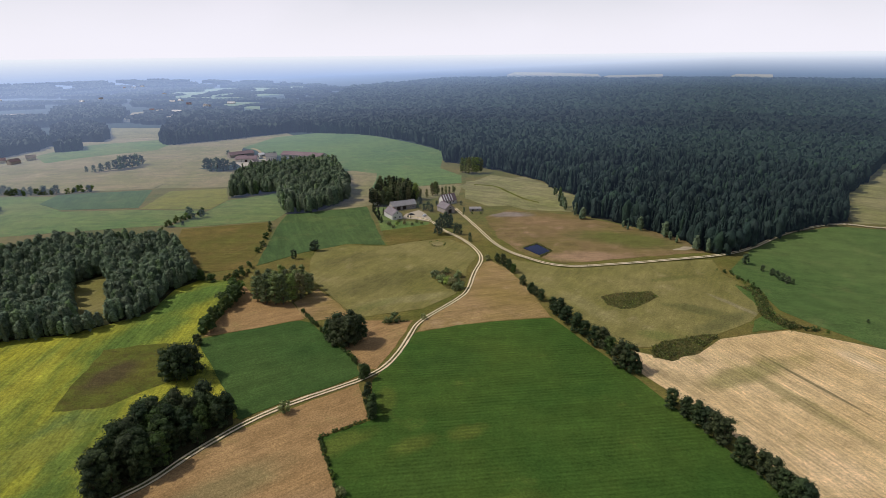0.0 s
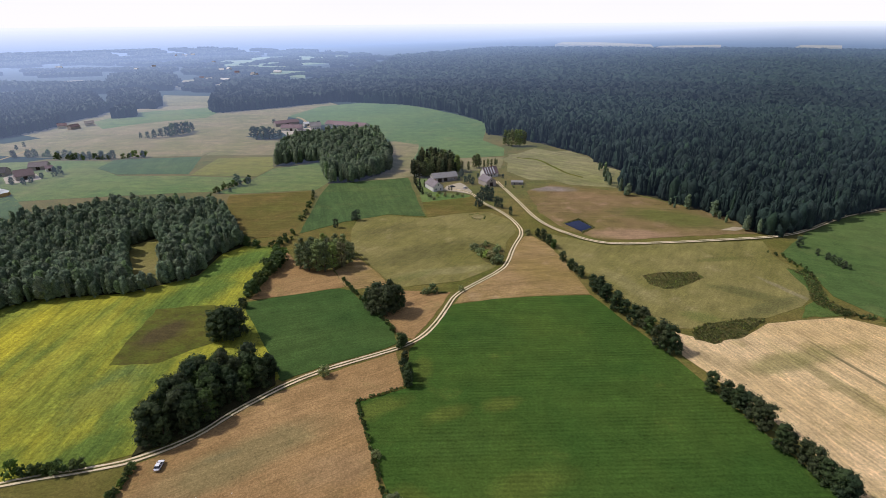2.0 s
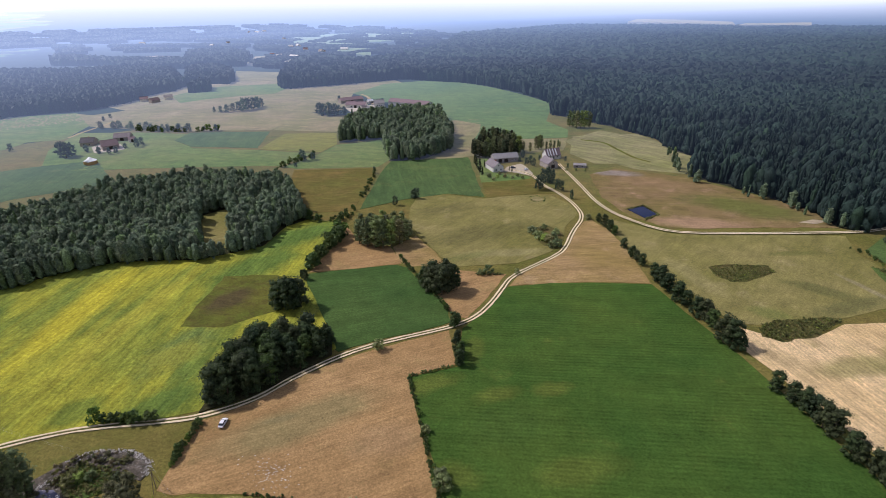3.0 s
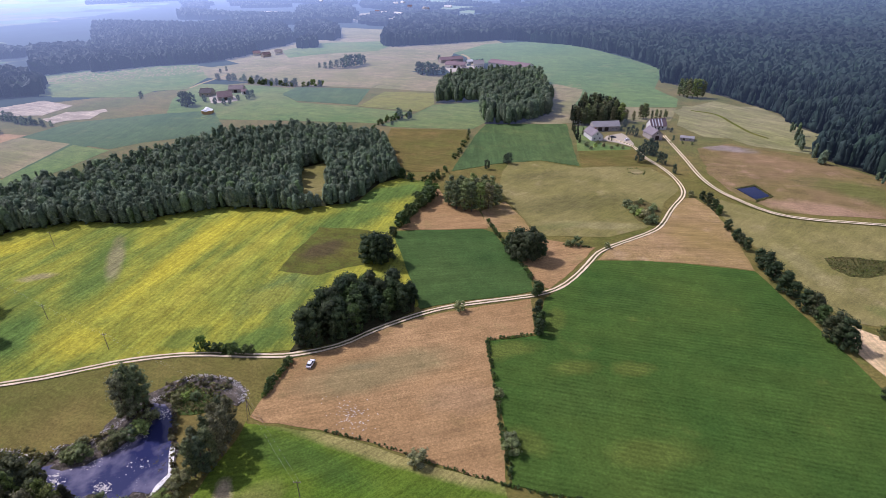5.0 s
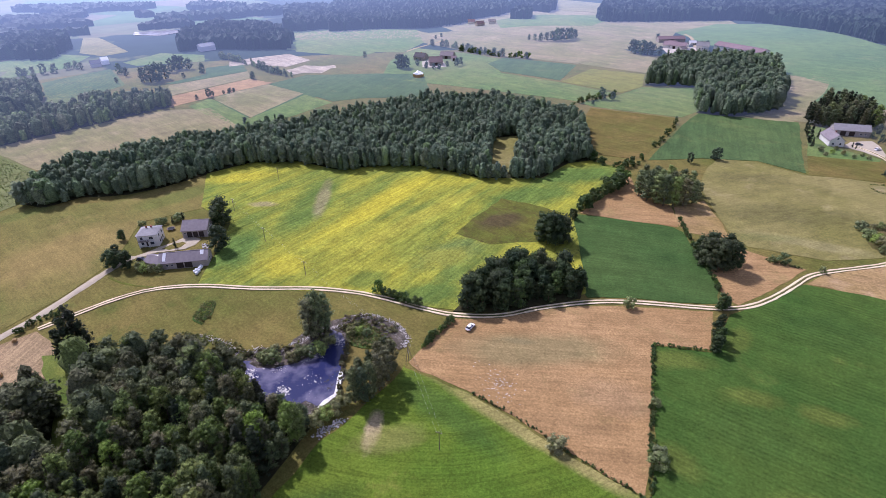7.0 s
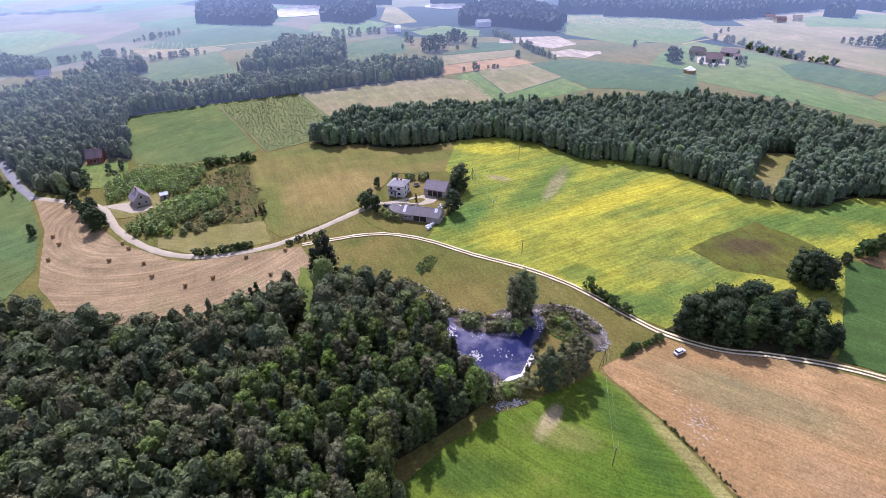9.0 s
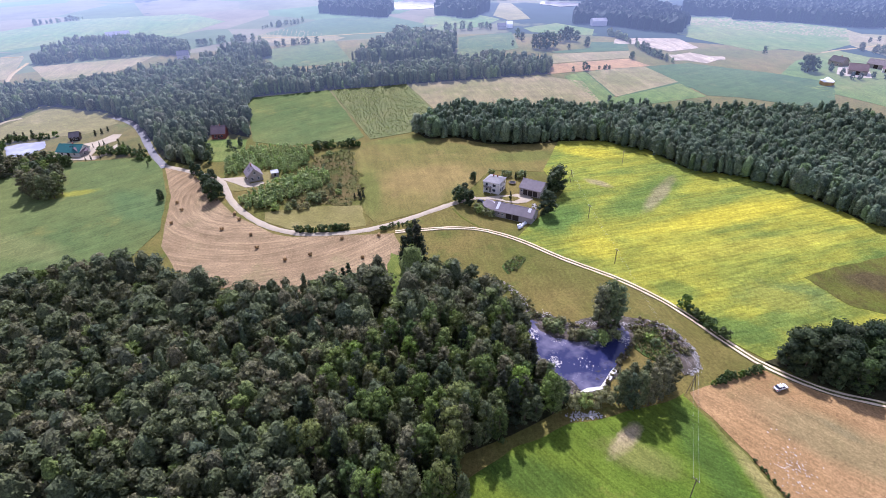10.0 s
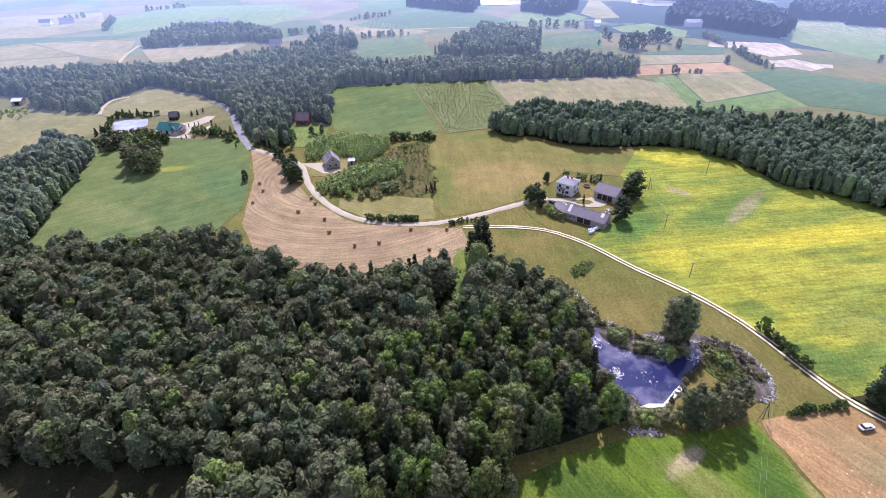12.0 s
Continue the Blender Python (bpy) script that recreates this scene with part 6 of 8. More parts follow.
ASH = [tree_proto("oak", LEAF["ash"], 120 + i, 13, 3.4, 0.9, "round", 20, 22, 0.36) for i in range(3)]
COLUMN = [tree_proto("near", LEAF["birch"], 86 + i, 13, r, 0.2, "dome", 7, 125, 0.40) for i, r in enumerate((2.4, 2.0, 2.7, 2.2, 2.5))]
CONE = [tree_proto("near", LEAF["pine"], 93 + i, 14, 1.9, 0.3, "spire", 9, 120, 0.42) for i in range(2)]
NEAR = ROUND + COLUMN + ROUND + CONE[:1]
MIDTALL = [tree_proto("mid", LEAF["birch"], 130 + i, 13, r, 1.0, "dome", 5, 58, 0.85) for i, r in enumerate((2.5, 2.0, 2.8, 2.3, 1.8))] + [tree_proto("mid", LEAF["pine"], 140, 15, 2.1, 0.5, "spire", 6, 40, 0.7), tree_proto("mid", LEAF["birch"], 141, 15, 2.0, 0.5, "dome", 5, 50, 0.8)]
MIDFAR = [tree_proto("midfar", LEAF["birch"], 100 + i, 12, r, 0.5, "dome", 4, 22, 1.0) for i, r in enumerate((2.5, 3.0, 2.1, 2.7, 2.3))] + [tree_proto("midfar", LEAF["pine"], 106 + i, 15, 2.2, 0.0, "spire", 5, 9, 0.7) for i in range(2)]
NEEDLE = [tree_proto("midfar", LEAF["pine"], 150 + i, 16, r, 0.0, "spire", 6, 12, 0.6) for i, r in enumerate((2.2, 2.5, 1.9, 2.3))] + [tree_proto("midfar", LEAF["birch"], 156 + i, 14, r, 0.0, "dome", 4, 12, 0.8) for i, r in enumerate((2.5, 2.9))]
YOUNG = [tree_proto("young", LEAF["birch"], 90 + i, 5, 1.1, 0.0, "column", 3, 8, 0.4) for i in range(4)]
TUFT = [tree_proto("tuft", LEAF["birch"], 96 + i, 1.2, 0.9, 0.0, "round", 2, 7, 0.4) for i in range(3)]
FAR_OAK = [tree_proto("oak", FAR_TREE_LEAF, 110 + i, 12, 4.4, 0.3, "round", 15, 9, 0.7) for i in range(3)]


def wood_spots(poly, gap, seed, lo, hi, holes=(), keep=1.0, near=0, far=1e9):
    rng = random.Random(seed)
    return [(x, y, rng.uniform(lo, hi) * (1 + 0.3 * noise.noise(Vector((x / 24, y / 24, seed)))), rng.uniform(0.85, 1.35), rng.randrange(99)) for x, y in scatter(poly, gap, seed, holes, keep) if near <= math.hypot(x, y) < far]


for poly, lab in ((WOOD_NEAR, "mixed"), (WOOD_MID, "middle"), (WOOD_STRIP, "belt"), (WOOD_LEFT, "edge"), (GROVE, "grove"), (COPSE_TRACK, "copse"), (FOREST, "conifer")):
    # In the copse the dark litter, raised over the crop, also stands for shade.
    field("forest_floor", "dark leaf litter floor under the " + lab + " trees", poly, LITTER, 1.1 if lab == "copse" else 0.2, "forest floor", 1.0)
near_spots = wood_spots(WOOD_NEAR, 3.7, 1, 8.5, 16.0, [WOOD_GAP, WOOD_DARK])
near_spots.sort(key=lambda s: (s[0] + 95) ** 2 + (s[1] - 20) ** 2)
SPECIES = ((ASH, "round lime green broadleaf tree of the mixed wood"), (BIRCH, "light green birch of the mixed wood"), (ALDER, "grey green alder of the mixed wood"), (ASH, "round lime green broadleaf tree of the mixed wood"), (PINE, "dark conifer of the mixed wood"), (ALDER, "grey green alder of the mixed wood"))
for x, y, h, w, k in near_spots[:280]:
    sp, lab = SPECIES[k % 6]
    plant(sp[k % len(sp)], x, y, h, lab, "trees of the mixed wood", wide=w * 0.85)
joined_wood("mixed_wood", "dense mixed wood of dark and light green trees", near_spots[280:], NEAR, WOOD_LEAF)
# Middle wood: its haze is put into the leaf colour.
joined_wood("mixed_wood", "dark green wood behind the yellow field", wood_spots(WOOD_MID, 3.4, 2, 7.5, 13.0, [WOOD_CLEARING]), MIDTALL, HAZE_TINT_LEAF, smooth=True)
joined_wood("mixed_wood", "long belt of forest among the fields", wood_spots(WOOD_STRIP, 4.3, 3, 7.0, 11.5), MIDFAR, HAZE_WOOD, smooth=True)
# A nearer wood, also given the leaves with painted haze glow.
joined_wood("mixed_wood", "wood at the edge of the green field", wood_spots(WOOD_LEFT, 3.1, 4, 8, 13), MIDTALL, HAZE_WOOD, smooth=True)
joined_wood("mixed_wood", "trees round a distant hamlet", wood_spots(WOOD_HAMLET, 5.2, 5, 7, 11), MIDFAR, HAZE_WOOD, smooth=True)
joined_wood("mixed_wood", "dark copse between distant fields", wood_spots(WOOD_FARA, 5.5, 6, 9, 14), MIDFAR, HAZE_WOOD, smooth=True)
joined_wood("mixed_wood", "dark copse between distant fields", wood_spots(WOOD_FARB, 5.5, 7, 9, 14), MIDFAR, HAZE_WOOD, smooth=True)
joined_wood("grove", "dense dark grove among the fields", wood_spots(GROVE, 4.5, 8, 11, 16), MIDTALL, HAZE_TINT_LEAF, smooth=True)
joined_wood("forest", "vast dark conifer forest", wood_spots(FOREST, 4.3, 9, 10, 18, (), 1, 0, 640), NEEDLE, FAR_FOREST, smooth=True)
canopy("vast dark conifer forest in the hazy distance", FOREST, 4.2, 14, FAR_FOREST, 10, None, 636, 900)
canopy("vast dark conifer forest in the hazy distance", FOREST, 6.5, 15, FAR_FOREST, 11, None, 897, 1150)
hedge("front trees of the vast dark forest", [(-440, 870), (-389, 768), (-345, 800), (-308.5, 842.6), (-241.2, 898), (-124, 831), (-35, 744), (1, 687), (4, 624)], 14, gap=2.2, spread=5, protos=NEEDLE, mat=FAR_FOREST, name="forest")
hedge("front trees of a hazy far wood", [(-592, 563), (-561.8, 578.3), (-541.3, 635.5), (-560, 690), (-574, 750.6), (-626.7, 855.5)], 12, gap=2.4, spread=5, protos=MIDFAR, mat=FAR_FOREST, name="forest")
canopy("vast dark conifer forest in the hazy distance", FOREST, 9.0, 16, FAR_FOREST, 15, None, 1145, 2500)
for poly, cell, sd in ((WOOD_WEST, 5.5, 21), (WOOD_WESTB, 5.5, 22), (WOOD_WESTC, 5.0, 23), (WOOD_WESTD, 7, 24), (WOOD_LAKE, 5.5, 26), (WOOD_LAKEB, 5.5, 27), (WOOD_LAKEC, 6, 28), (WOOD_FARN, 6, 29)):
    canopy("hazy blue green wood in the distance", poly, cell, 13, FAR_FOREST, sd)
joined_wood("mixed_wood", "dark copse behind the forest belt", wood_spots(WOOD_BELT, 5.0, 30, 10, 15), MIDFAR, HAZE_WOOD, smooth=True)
joined_wood("young_plantation", "young light green birch plantation", wood_spots(PLANTATION, 1.9, 11, 2.5, 5.5, (), 0.9) + wood_spots(PLANTATION_ROW, 1.9, 17, 3.0, 6.0, (), 0.9), YOUNG, YOUNG_LEAF, "plantation")
joined_wood("young_plantation", "rows of small saplings on a meadow", wood_spots(SAPLINGS, 2.0, 12, 0.45, 0.95, (), 0.85), TUFT, SAPLING_LEAF, "plantation")
joined_wood("young_plantation", "rows of small bushes by the field barn", wood_spots(VINES, 4.0, 18, 1.2, 2.2, (), 0.9), TUFT, YOUNG_LEAF, "plantation")
for x, y, h, w, k in wood_spots(COPSE_TRACK, 4.4, 13, 8, 13.5):
    plant(OAK[k % 4], x, y, h, "dark broadleaf tree of the copse beside the track", "copse by the track", wide=0.95 * w)
for x, y, h, w, k in wood_spots(COPSE_FARM, 5.0, 14, 10, 15):
    plant((ALDER + PINE)[k % 7], x, y, h, "dark tall tree behind the farm", "farm windbreak", wide=0.9 * w)


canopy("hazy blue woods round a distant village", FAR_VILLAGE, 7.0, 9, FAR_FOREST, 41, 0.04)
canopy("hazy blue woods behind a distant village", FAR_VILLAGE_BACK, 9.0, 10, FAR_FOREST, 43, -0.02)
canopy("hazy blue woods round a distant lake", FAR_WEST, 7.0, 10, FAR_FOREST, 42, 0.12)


def weeds(label, poly, gap, h, mat, seed):
    """Rank weeds standing close together."""
    return joined_wood("weeds", label, wood_spots(poly, gap, seed, h * 0.5, h * 1.3), TUFT, mat, "weeds")


WEED_LEAF = leaf_mat("weed_leaves", (0.11, 0.13, 0.036), (0.17, 0.175, 0.055), (0.23, 0.225, 0.08), True)

# near farmstead
field("farmyard", "pale gravel farmyard drive with a grass island", [(-233.9, 56.2), (-233.6, 61.7), (-233.8, 68.6), (-232.9, 73.9), (-233.8, 78.3), (-232.4, 81.5), (-229.9, 83.5), (-226.4, 84.4), (-223.7, 80.2), (-223.4, 75.5), (-226, 70.8), (-229.7, 66.3), (-230.6, 61)], GRAVEL, 0.45, "yard", 0.5)
field("lawn", "small grass island in the drive", [(-231.4, 68.6), (-231.7, 74.1), (-230.3, 77.6), (-227.9, 78.1), (-226.3, 74.9), (-227.7, 70.4)], GRASS, 0.55, "lawn", 0.3)
FARMHOUSE = house("farmhouse", "white two storey farmhouse with a shallow grey roof", -240.8, 68.6, 51.4, 8.5, 8.5, 5.6, 1.3, WHITE_WALL, ROOF_GREY, [("front", -2.4, 0.9, 1.1, 1.3), ("front", 1.6, 0.9, 1.6, 1.3), ("front", -2.4, 3.5, 1.1, 1.3), ("front", 1.6, 3.5, 1.6, 1.3), ("right", -2.0, 0.9, 1.2, 1.4), ("right", 2.0, 0.9, 1.2, 1.4), ("right", -2.0, 3.5, 1.2, 1.4), ("right", 2.0, 3.5, 1.2, 1.4)], [(-0.8, 0.4, 0.6), (1.2, 0.6, 0.6)], 0.5, 2.6, "farmhouse", [("front", -0.4, 0.1, 1.0, 2.1), ("right", 0, 0.1, 1.0, 2.1)])
add_balcony(FARMHOUSE, 8.5, -3.6, 0.6, 3.0)
house("barn", "long grey barn with patched corrugated roof", -211.6, 70.6, 51.6, 19.0, 8.0, 3.0, 2.4, GREY_WALL, ROOF_PURPLE, [("front", -6.5, 1.2, 0.9, 0.7), ("front", -4.6, 1.2, 0.9, 0.7)], (), 0.5, 0.0, "barn", [("front", -1.5, 0.05, 2.6, 2.5), ("front", 1.8, 0.05, 2.8, 2.5), ("right", 0, 0.1, 1.1, 2.1)], [(-1, 7.3, 1.4, 0.55, 0.98, ROOF_WHITE), (-1, -7.6, 1.3, 0.2, 0.98, ROOF_WHITE)])
house("shed", "low grey shed joined to the barn", -219.3, 62.1, 29.2, 8.0, 6.5, 2.4, 1.5, GREY_WALL, ROOF_PURPLE, [("front", -1.5, 1.0, 0.9, 0.7)], (), 0.4, 0.0, "shed", [("front", 1.0, 0.1, 1.0, 2.0)], [(1, 0.5, 2.2, 0.3, 0.95, ROOF_WHITE)])
# Three dark door panels stand in for the shade inside the open bays.
house("barn", "grey barn with open cart bays", -233.8, 87.0, 48.2, 11.0, 10, 3.6, 2.6, GREY_WALL, ROOF_PURPLE, [("front", -4.3, 1.6, 0.8, 0.7)], (), 0.6, 0.0, "barn", [("front", -2.4, 0.05, 2.0, 2.6), ("front", 0.2, 0.05, 2.0, 2.6), ("front", 2.8, 0.05, 2.0, 2.6)])
trampoline(-245.8, 79.5)
wrapped_bale(-201.7, 69.2, 71)
wrapped_bale(-202.1, 70.3, 39)
wrapped_bale(-202.5, 71.7, 44)
wrapped_bale(-199.7, 69.0, 108)
wrapped_bale(-200.6, 70.4, 113)
wrapped_bale(-203.4, 72.9, 12)
junk(-220.8, 82.5, 0)
junk(-219.1, 82.8, 1)
junk(-218.1, 81.2, 2)
junk(-216.9, 82.7, 3)
car(-227.8, 58.6, 40, CAR_DARK, "dark car parked on the farm drive")
trees(OAK, "big dark broadleaf tree beside the barn", "farm trees", [(-232.7, 98.4, 13.7), (-210.9, 85.5, 11.9), (-232.8, 95.7, 9.0), (-225.9, 52.2, 8.3), (-231.4, 48.1, 8.4), (-234.2, 51.0, 6.6), (-252.9, 60.5, 5.4), (-241.5, 53.5, 4.9)], wide=1.25)
trees(BUSH, "round garden shrub by the farmhouse", "garden shrubs", [(-259.2, 71.6, 3.2), (-254.6, 77.6, 3.8), (-254.5, 80.0, 3.2), (-252.7, 87.1, 3.8), (-251.5, 84.5, 3.2), (-217.9, 55.7, 4.1), (-215.6, 57.8, 3.5), (-213.3, 59.9, 3.5), (-220.1, 55.4, 4.1), (-249.5, 72.3, 1.9)], "shrub", "shrub")
trees(PINE, "slim dark conifer in the yard", "", [(-228.2, 73.3, 4.8), (-251.3, 87.9, 4.4), (-251.6, 83.0, 3.8)])

# middle farmstead
house("farmhouse", "white gabled farmhouse with grey roof", -40.0, 407.9, 120.7, 15, 8.5, 3.6, 3.4, WHITE_WALL, ROOF_PURPLE, [("right", -2.0, 0.9, 1.0, 1.3), ("right", 2.0, 0.9, 1.0, 1.3), ("right", 0, 4.2, 1.0, 1.2), ("front", -4, 0.9, 1.1, 1.3), ("front", 0, 0.9, 1.1, 1.3), ("front", 4, 0.9, 1.1, 1.3), ("left", -2.0, 0.9, 1.0, 1.3), ("left", 2.0, 0.9, 1.0, 1.3), ("left", 0, 4.2, 1.0, 1.2)], [(-2, 0, 0.6)], 0.5, 0.0, "farmhouse", ())
house("barn", "long grey barn closing the yard", -34.5, 433.1, 24.2, 20.6, 9, 3.6, 2.8, BLOCK_WALL, ROOF_GREY, [("front", 5, 1.2, 1.0, 0.8), ("front", 7.5, 1.2, 1.0, 0.8)], (), 0.5, 0.0, "barn", [("front", -5, 0.05, 3, 2.8), ("front", 0, 0.05, 3, 2.8)])
house("house", "house with a half stripped striped roof", 2.8, 447.3, 29.6, 12.5, 8.5, 3.0, 4.6, WHITE_WALL, ROOF_BROWN, [("front", -3, 0.9, 1.1, 1.3), ("front", 3, 0.9, 1.1, 1.3)], [(2, 0.3, 0.6)], 0.5, 0.0, "house", [("front", 0, 0.05, 1.1, 2.1)], [(-1, -4.6, 0.9, 0.05, 0.95, ROOF_WHITE), (-1, -2.4, 0.8, 0.05, 0.95, ROOF_WHITE), (-1, 0.2, 0.9, 0.05, 0.95, ROOF_WHITE), (-1, 2.6, 0.9, 0.05, 0.95, ROOF_WHITE)])
house("barn", "grey gabled barn beside the track", 1.1, 421.5, 121.2, 13, 8.5, 3.8, 3.2, GREY_WALL, ROOF_PURPLE, [("left", 0, 4.2, 1.0, 1.0)], (), 0.5, 0.0, "barn", [("left", 0, 0.05, 2.8, 2.8)])
house("house", "half built low house with grey slab roof", 24.9, 422.8, -1.3, 9.5, 6, 1.8, 0.5, BLOCK_WALL, ROOF_GREY, [("front", 2, 0.5, 1.2, 0.9)], (), 0.2, 0.0, "house", [("front", -2, 0.0, 1.4, 1.5)])
house("caravan", "small white caravan shed", -56.8, 442.6, 20.3, 4.9, 3, 2.2, 0.3, WHITE_WALL, ROOF_WHITE, [("front", 0, 1.0, 1.0, 0.7)], (), 0.1, 0.0, "caravan", ())
car(-15.8, 408.6, 60, CAR_WHITE, "white car parked at the farm track")
car(-25.9, 412.3, 20, CAR_DARK, "dark car parked at the farmhouse")
field("farmyard", "worn gravel yard between farm buildings", [(-33, 404), (-31, 416), (-21, 426), (-16, 419), (-10, 401), (-12, 394.7), (-22, 401)], GRAVEL, 0.5, "yard", 0.6)
field("lawn", "green garden of the farm", [(-58, 435), (-49, 439), (-38, 399), (-11.8, 392.1), (-11.4, 387), (-45.7, 372.9)], PALE_GREEN, 0.36, "lawn", 0.6)
trees(OAK, "leafy tree at the farm track", "farm trees", [(-4.8, 361.2, 11.3), (-3.0, 364.2, 9.0), (1.0, 378.7, 11.6), (-2.1, 382.6, 9.3), (3.5, 377.2, 9.1), (4.9, 385.1, 8.1), (7.9, 362.3, 8.3), (10.9, 361.2, 7.7), (17.1, 346.2, 6.3), (14.1, 438.5, 4.1), (15.7, 418.3, 3.9), (-20.2, 444.1, 7.0), (-13.4, 425.8, 7.4), (-16.5, 424.7, 6.1), (-10.3, 420.9, 6.7), (-22.0, 432.1, 4.2), (-6.3, 437.7, 5.1)], wide=0.75)
trees(PINE, "dark conifer in the farm garden", "farm conifers", [(-50.2, 397.4, 11.6), (-54.4, 410.8, 10.2), (-47.2, 391.4, 6.6), (-28.3, 405.5, 3.7), (-26.1, 403.5, 3.3), (-48.2, 413.1, 6.0), (-57.3, 422.4, 8.7), (-43.9, 447.4, 13.4), (-48.3, 447.6, 13.4)])
trees(BIRCH, "tall tree behind the farm", "farm windbreak", [(-23.3, 463.6, 9.0), (-21.0, 462.7, 9.9), (-15.4, 466.4, 8.1), (-10.7, 473.4, 11.8), (-8.2, 474.3, 13.6), (-6.1, 475.0, 11.8), (-1.8, 474.7, 7.3), (1.5, 475.8, 8.2), (4.8, 478.7, 7.3), (8.0, 481.7, 7.3), (9.7, 484.0, 5.5)])
trees(BUSH, "low green shrub in the farm garden", "garden shrubs", [(-41.4, 386.6, 3.3), (-35.5, 386.1, 2.8), (-30.1, 388.1, 2.8), (-37.7, 379.9, 2.4), (-21.0, 391.4, 2.4), (-24.1, 385.0, 2.4), (-16.9, 387.6, 2.4), (14.7, 409.6, 2.0), (-34.8, 394.6, 2.5), (21.9, 412.1, 2.0), (28.4, 411.5, 2.0)], "shrub", "shrub")

# lodge by the gravel lane
field("drive", "pale gravel drive before the house", [(-284.5, -71.1), (-284, -62.5), (-283.7, -58.7), (-274.2, -54.8), (-276.1, -48.9), (-273.8, -47.4), (-269.6, -51.1), (-269.9, -56.6), (-276.2, -62.5), (-279.5, -66.4)], GRAVEL, 0.5, "yard", 0.5)
field("lawn", "dry lawn round the house", [(-282.9, -70.2), (-289.7, -50.7), (-287.6, -44), (-278, -41.4), (-272.3, -46.9), (-268.1, -50.9), (-265.7, -59.6), (-269, -65.2)], OLIVE, 0.33, "lawn", 0.6)
house("house", "steep roofed grey house by the lane", -281.2, -53.4, 197.9, 9, 7.5, 3.2, 3.8, GREY_WALL, ROOF_PURPLE, [("left", -1.6, 0.9, 1.0, 1.3), ("left", 1.6, 0.9, 1.0, 1.3), ("left", 0, 3.9, 1.0, 1.2), ("back", -2, 0.9, 1.1, 1.3), ("back", 2, 0.9, 1.1, 1.3), ("front", -2, 0.9, 1.1, 1.3)], [(1, 0.4, 0.6)], 0.6, 0.0, "house", [("back", 0, 0.05, 1.0, 2.1)], [(1, -1.5, 1.0, 0.45, 0.7, GLASS), (1, 1.5, 1.0, 0.45, 0.7, GLASS)])
house("shed", "small shed with pale roof", -282.5, -42.6, 98.5, 3.7, 3.5, 2.2, 0.8, GREY_WALL, ROOF_WHITE, [], (), 0.3, 0.0, "shed", [("front", 0, 0.05, 1.0, 1.9)])
house("house", "dark red house among trees", -352.7, -82.0, 86.0, 8.3, 8, 3.4, 3.6, RED_WALL, ROOF_BROWN, [("front", -2, 0.9, 1.1, 1.3), ("front", 2, 0.9, 1.1, 1.3)], [(1, 0, 0.6)], 0.6, 0.0, "house", [("front", 0, 0.05, 1.0, 2.1)])
house("house", "long house with teal green roof", -340.9, -164.0, 72.2, 14.7, 9, 3.0, 3.0, WHITE_WALL, ROOF_GREEN, [("front", -4, 0.9, 1.2, 1.2), ("front", 4, 0.9, 1.2, 1.2)], [(1, 0.3, 0.6)], 0.7, 0.0, "house", [("front", 0, 0.05, 1.6, 2.1)], [(-1, 0.5, 0.9, 0.6, 0.75, GLASS), (-1, 2.0, 0.9, 0.6, 0.75, GLASS)])
house("annex", "brown side wing of the green roofed house", -338.9, -159.8, 143.9, 5.4, 8, 2.6, 2.2, BLOCK_WALL, ROOF_BROWN, [("front", 0, 0.9, 1.2, 1.0)], (), 0.5, 0.0, "annex", ())
house("cottage", "dark timber cottage by the pond", -367.5, -172.6, 98.3, 5.5, 6, 2.6, 2.2, DARK_WOOD, ROOF_DARK, [("front", 1, 0.9, 1.0, 1.0)], (), 0.5, 0.0, "cottage", [("front", -1, 0.05, 1.0, 2.0)])
house("barn", "pale field barn with white roof", -409.9, -303.1, 97.1, 6.9, 7, 3.0, 1.4, GREY_WALL, ROOF_WHITE, [], (), 0.3, 0.0, "barn", [("front", 0, 0.05, 3, 2.6)])
field("yard", "pale gravel parking yard", [(-340.4, -179.3), (-354.8, -171.3), (-360.7, -158.5), (-372, -152), (-371.6, -146.9), (-359.8, -146.1), (-351.4, -153.3), (-334.5, -152.8), (-334.1, -147.3), (-342.4, -147.7), (-352.9, -143.9), (-348.5, -142.4), (-336, -144.4), (-328.3, -148.7), (-330.1, -161.7), (-334.1, -176.7)], GRAVEL, 0.5, "yard", 0.6)
field("pond", "small light pond beside the houses", [(-363, -212), (-367, -205), (-368, -191), (-356, -186), (-345.3, -191.2), (-341.9, -201.5)], LAKE_WATER, 0.5, "pond", 0.6)
trees(ALDER, "tall grey green tree of the cluster on the field", "field copse", [(-282.5, -164.1, 14.8), (-277.5, -158.0, 14.6), (-275.8, -153.3, 13.6), (-277.1, -150.2, 13.0), (-281.5, -148.3, 12.5), (-292.0, -165.9, 13.4), (-289.9, -158.7, 12.7), (-293.7, -154.5, 11.8), (-294.7, -170.9, 11.9), (-299.5, -154.6, 10.3), (-300.6, -170.9, 11.7), (-302.0, -167.0, 11.7), (-301.7, -161.7, 11.7), (-283.7, -159.1, 13.9), (-284.8, -152.8, 12.6)], wide=1.2)
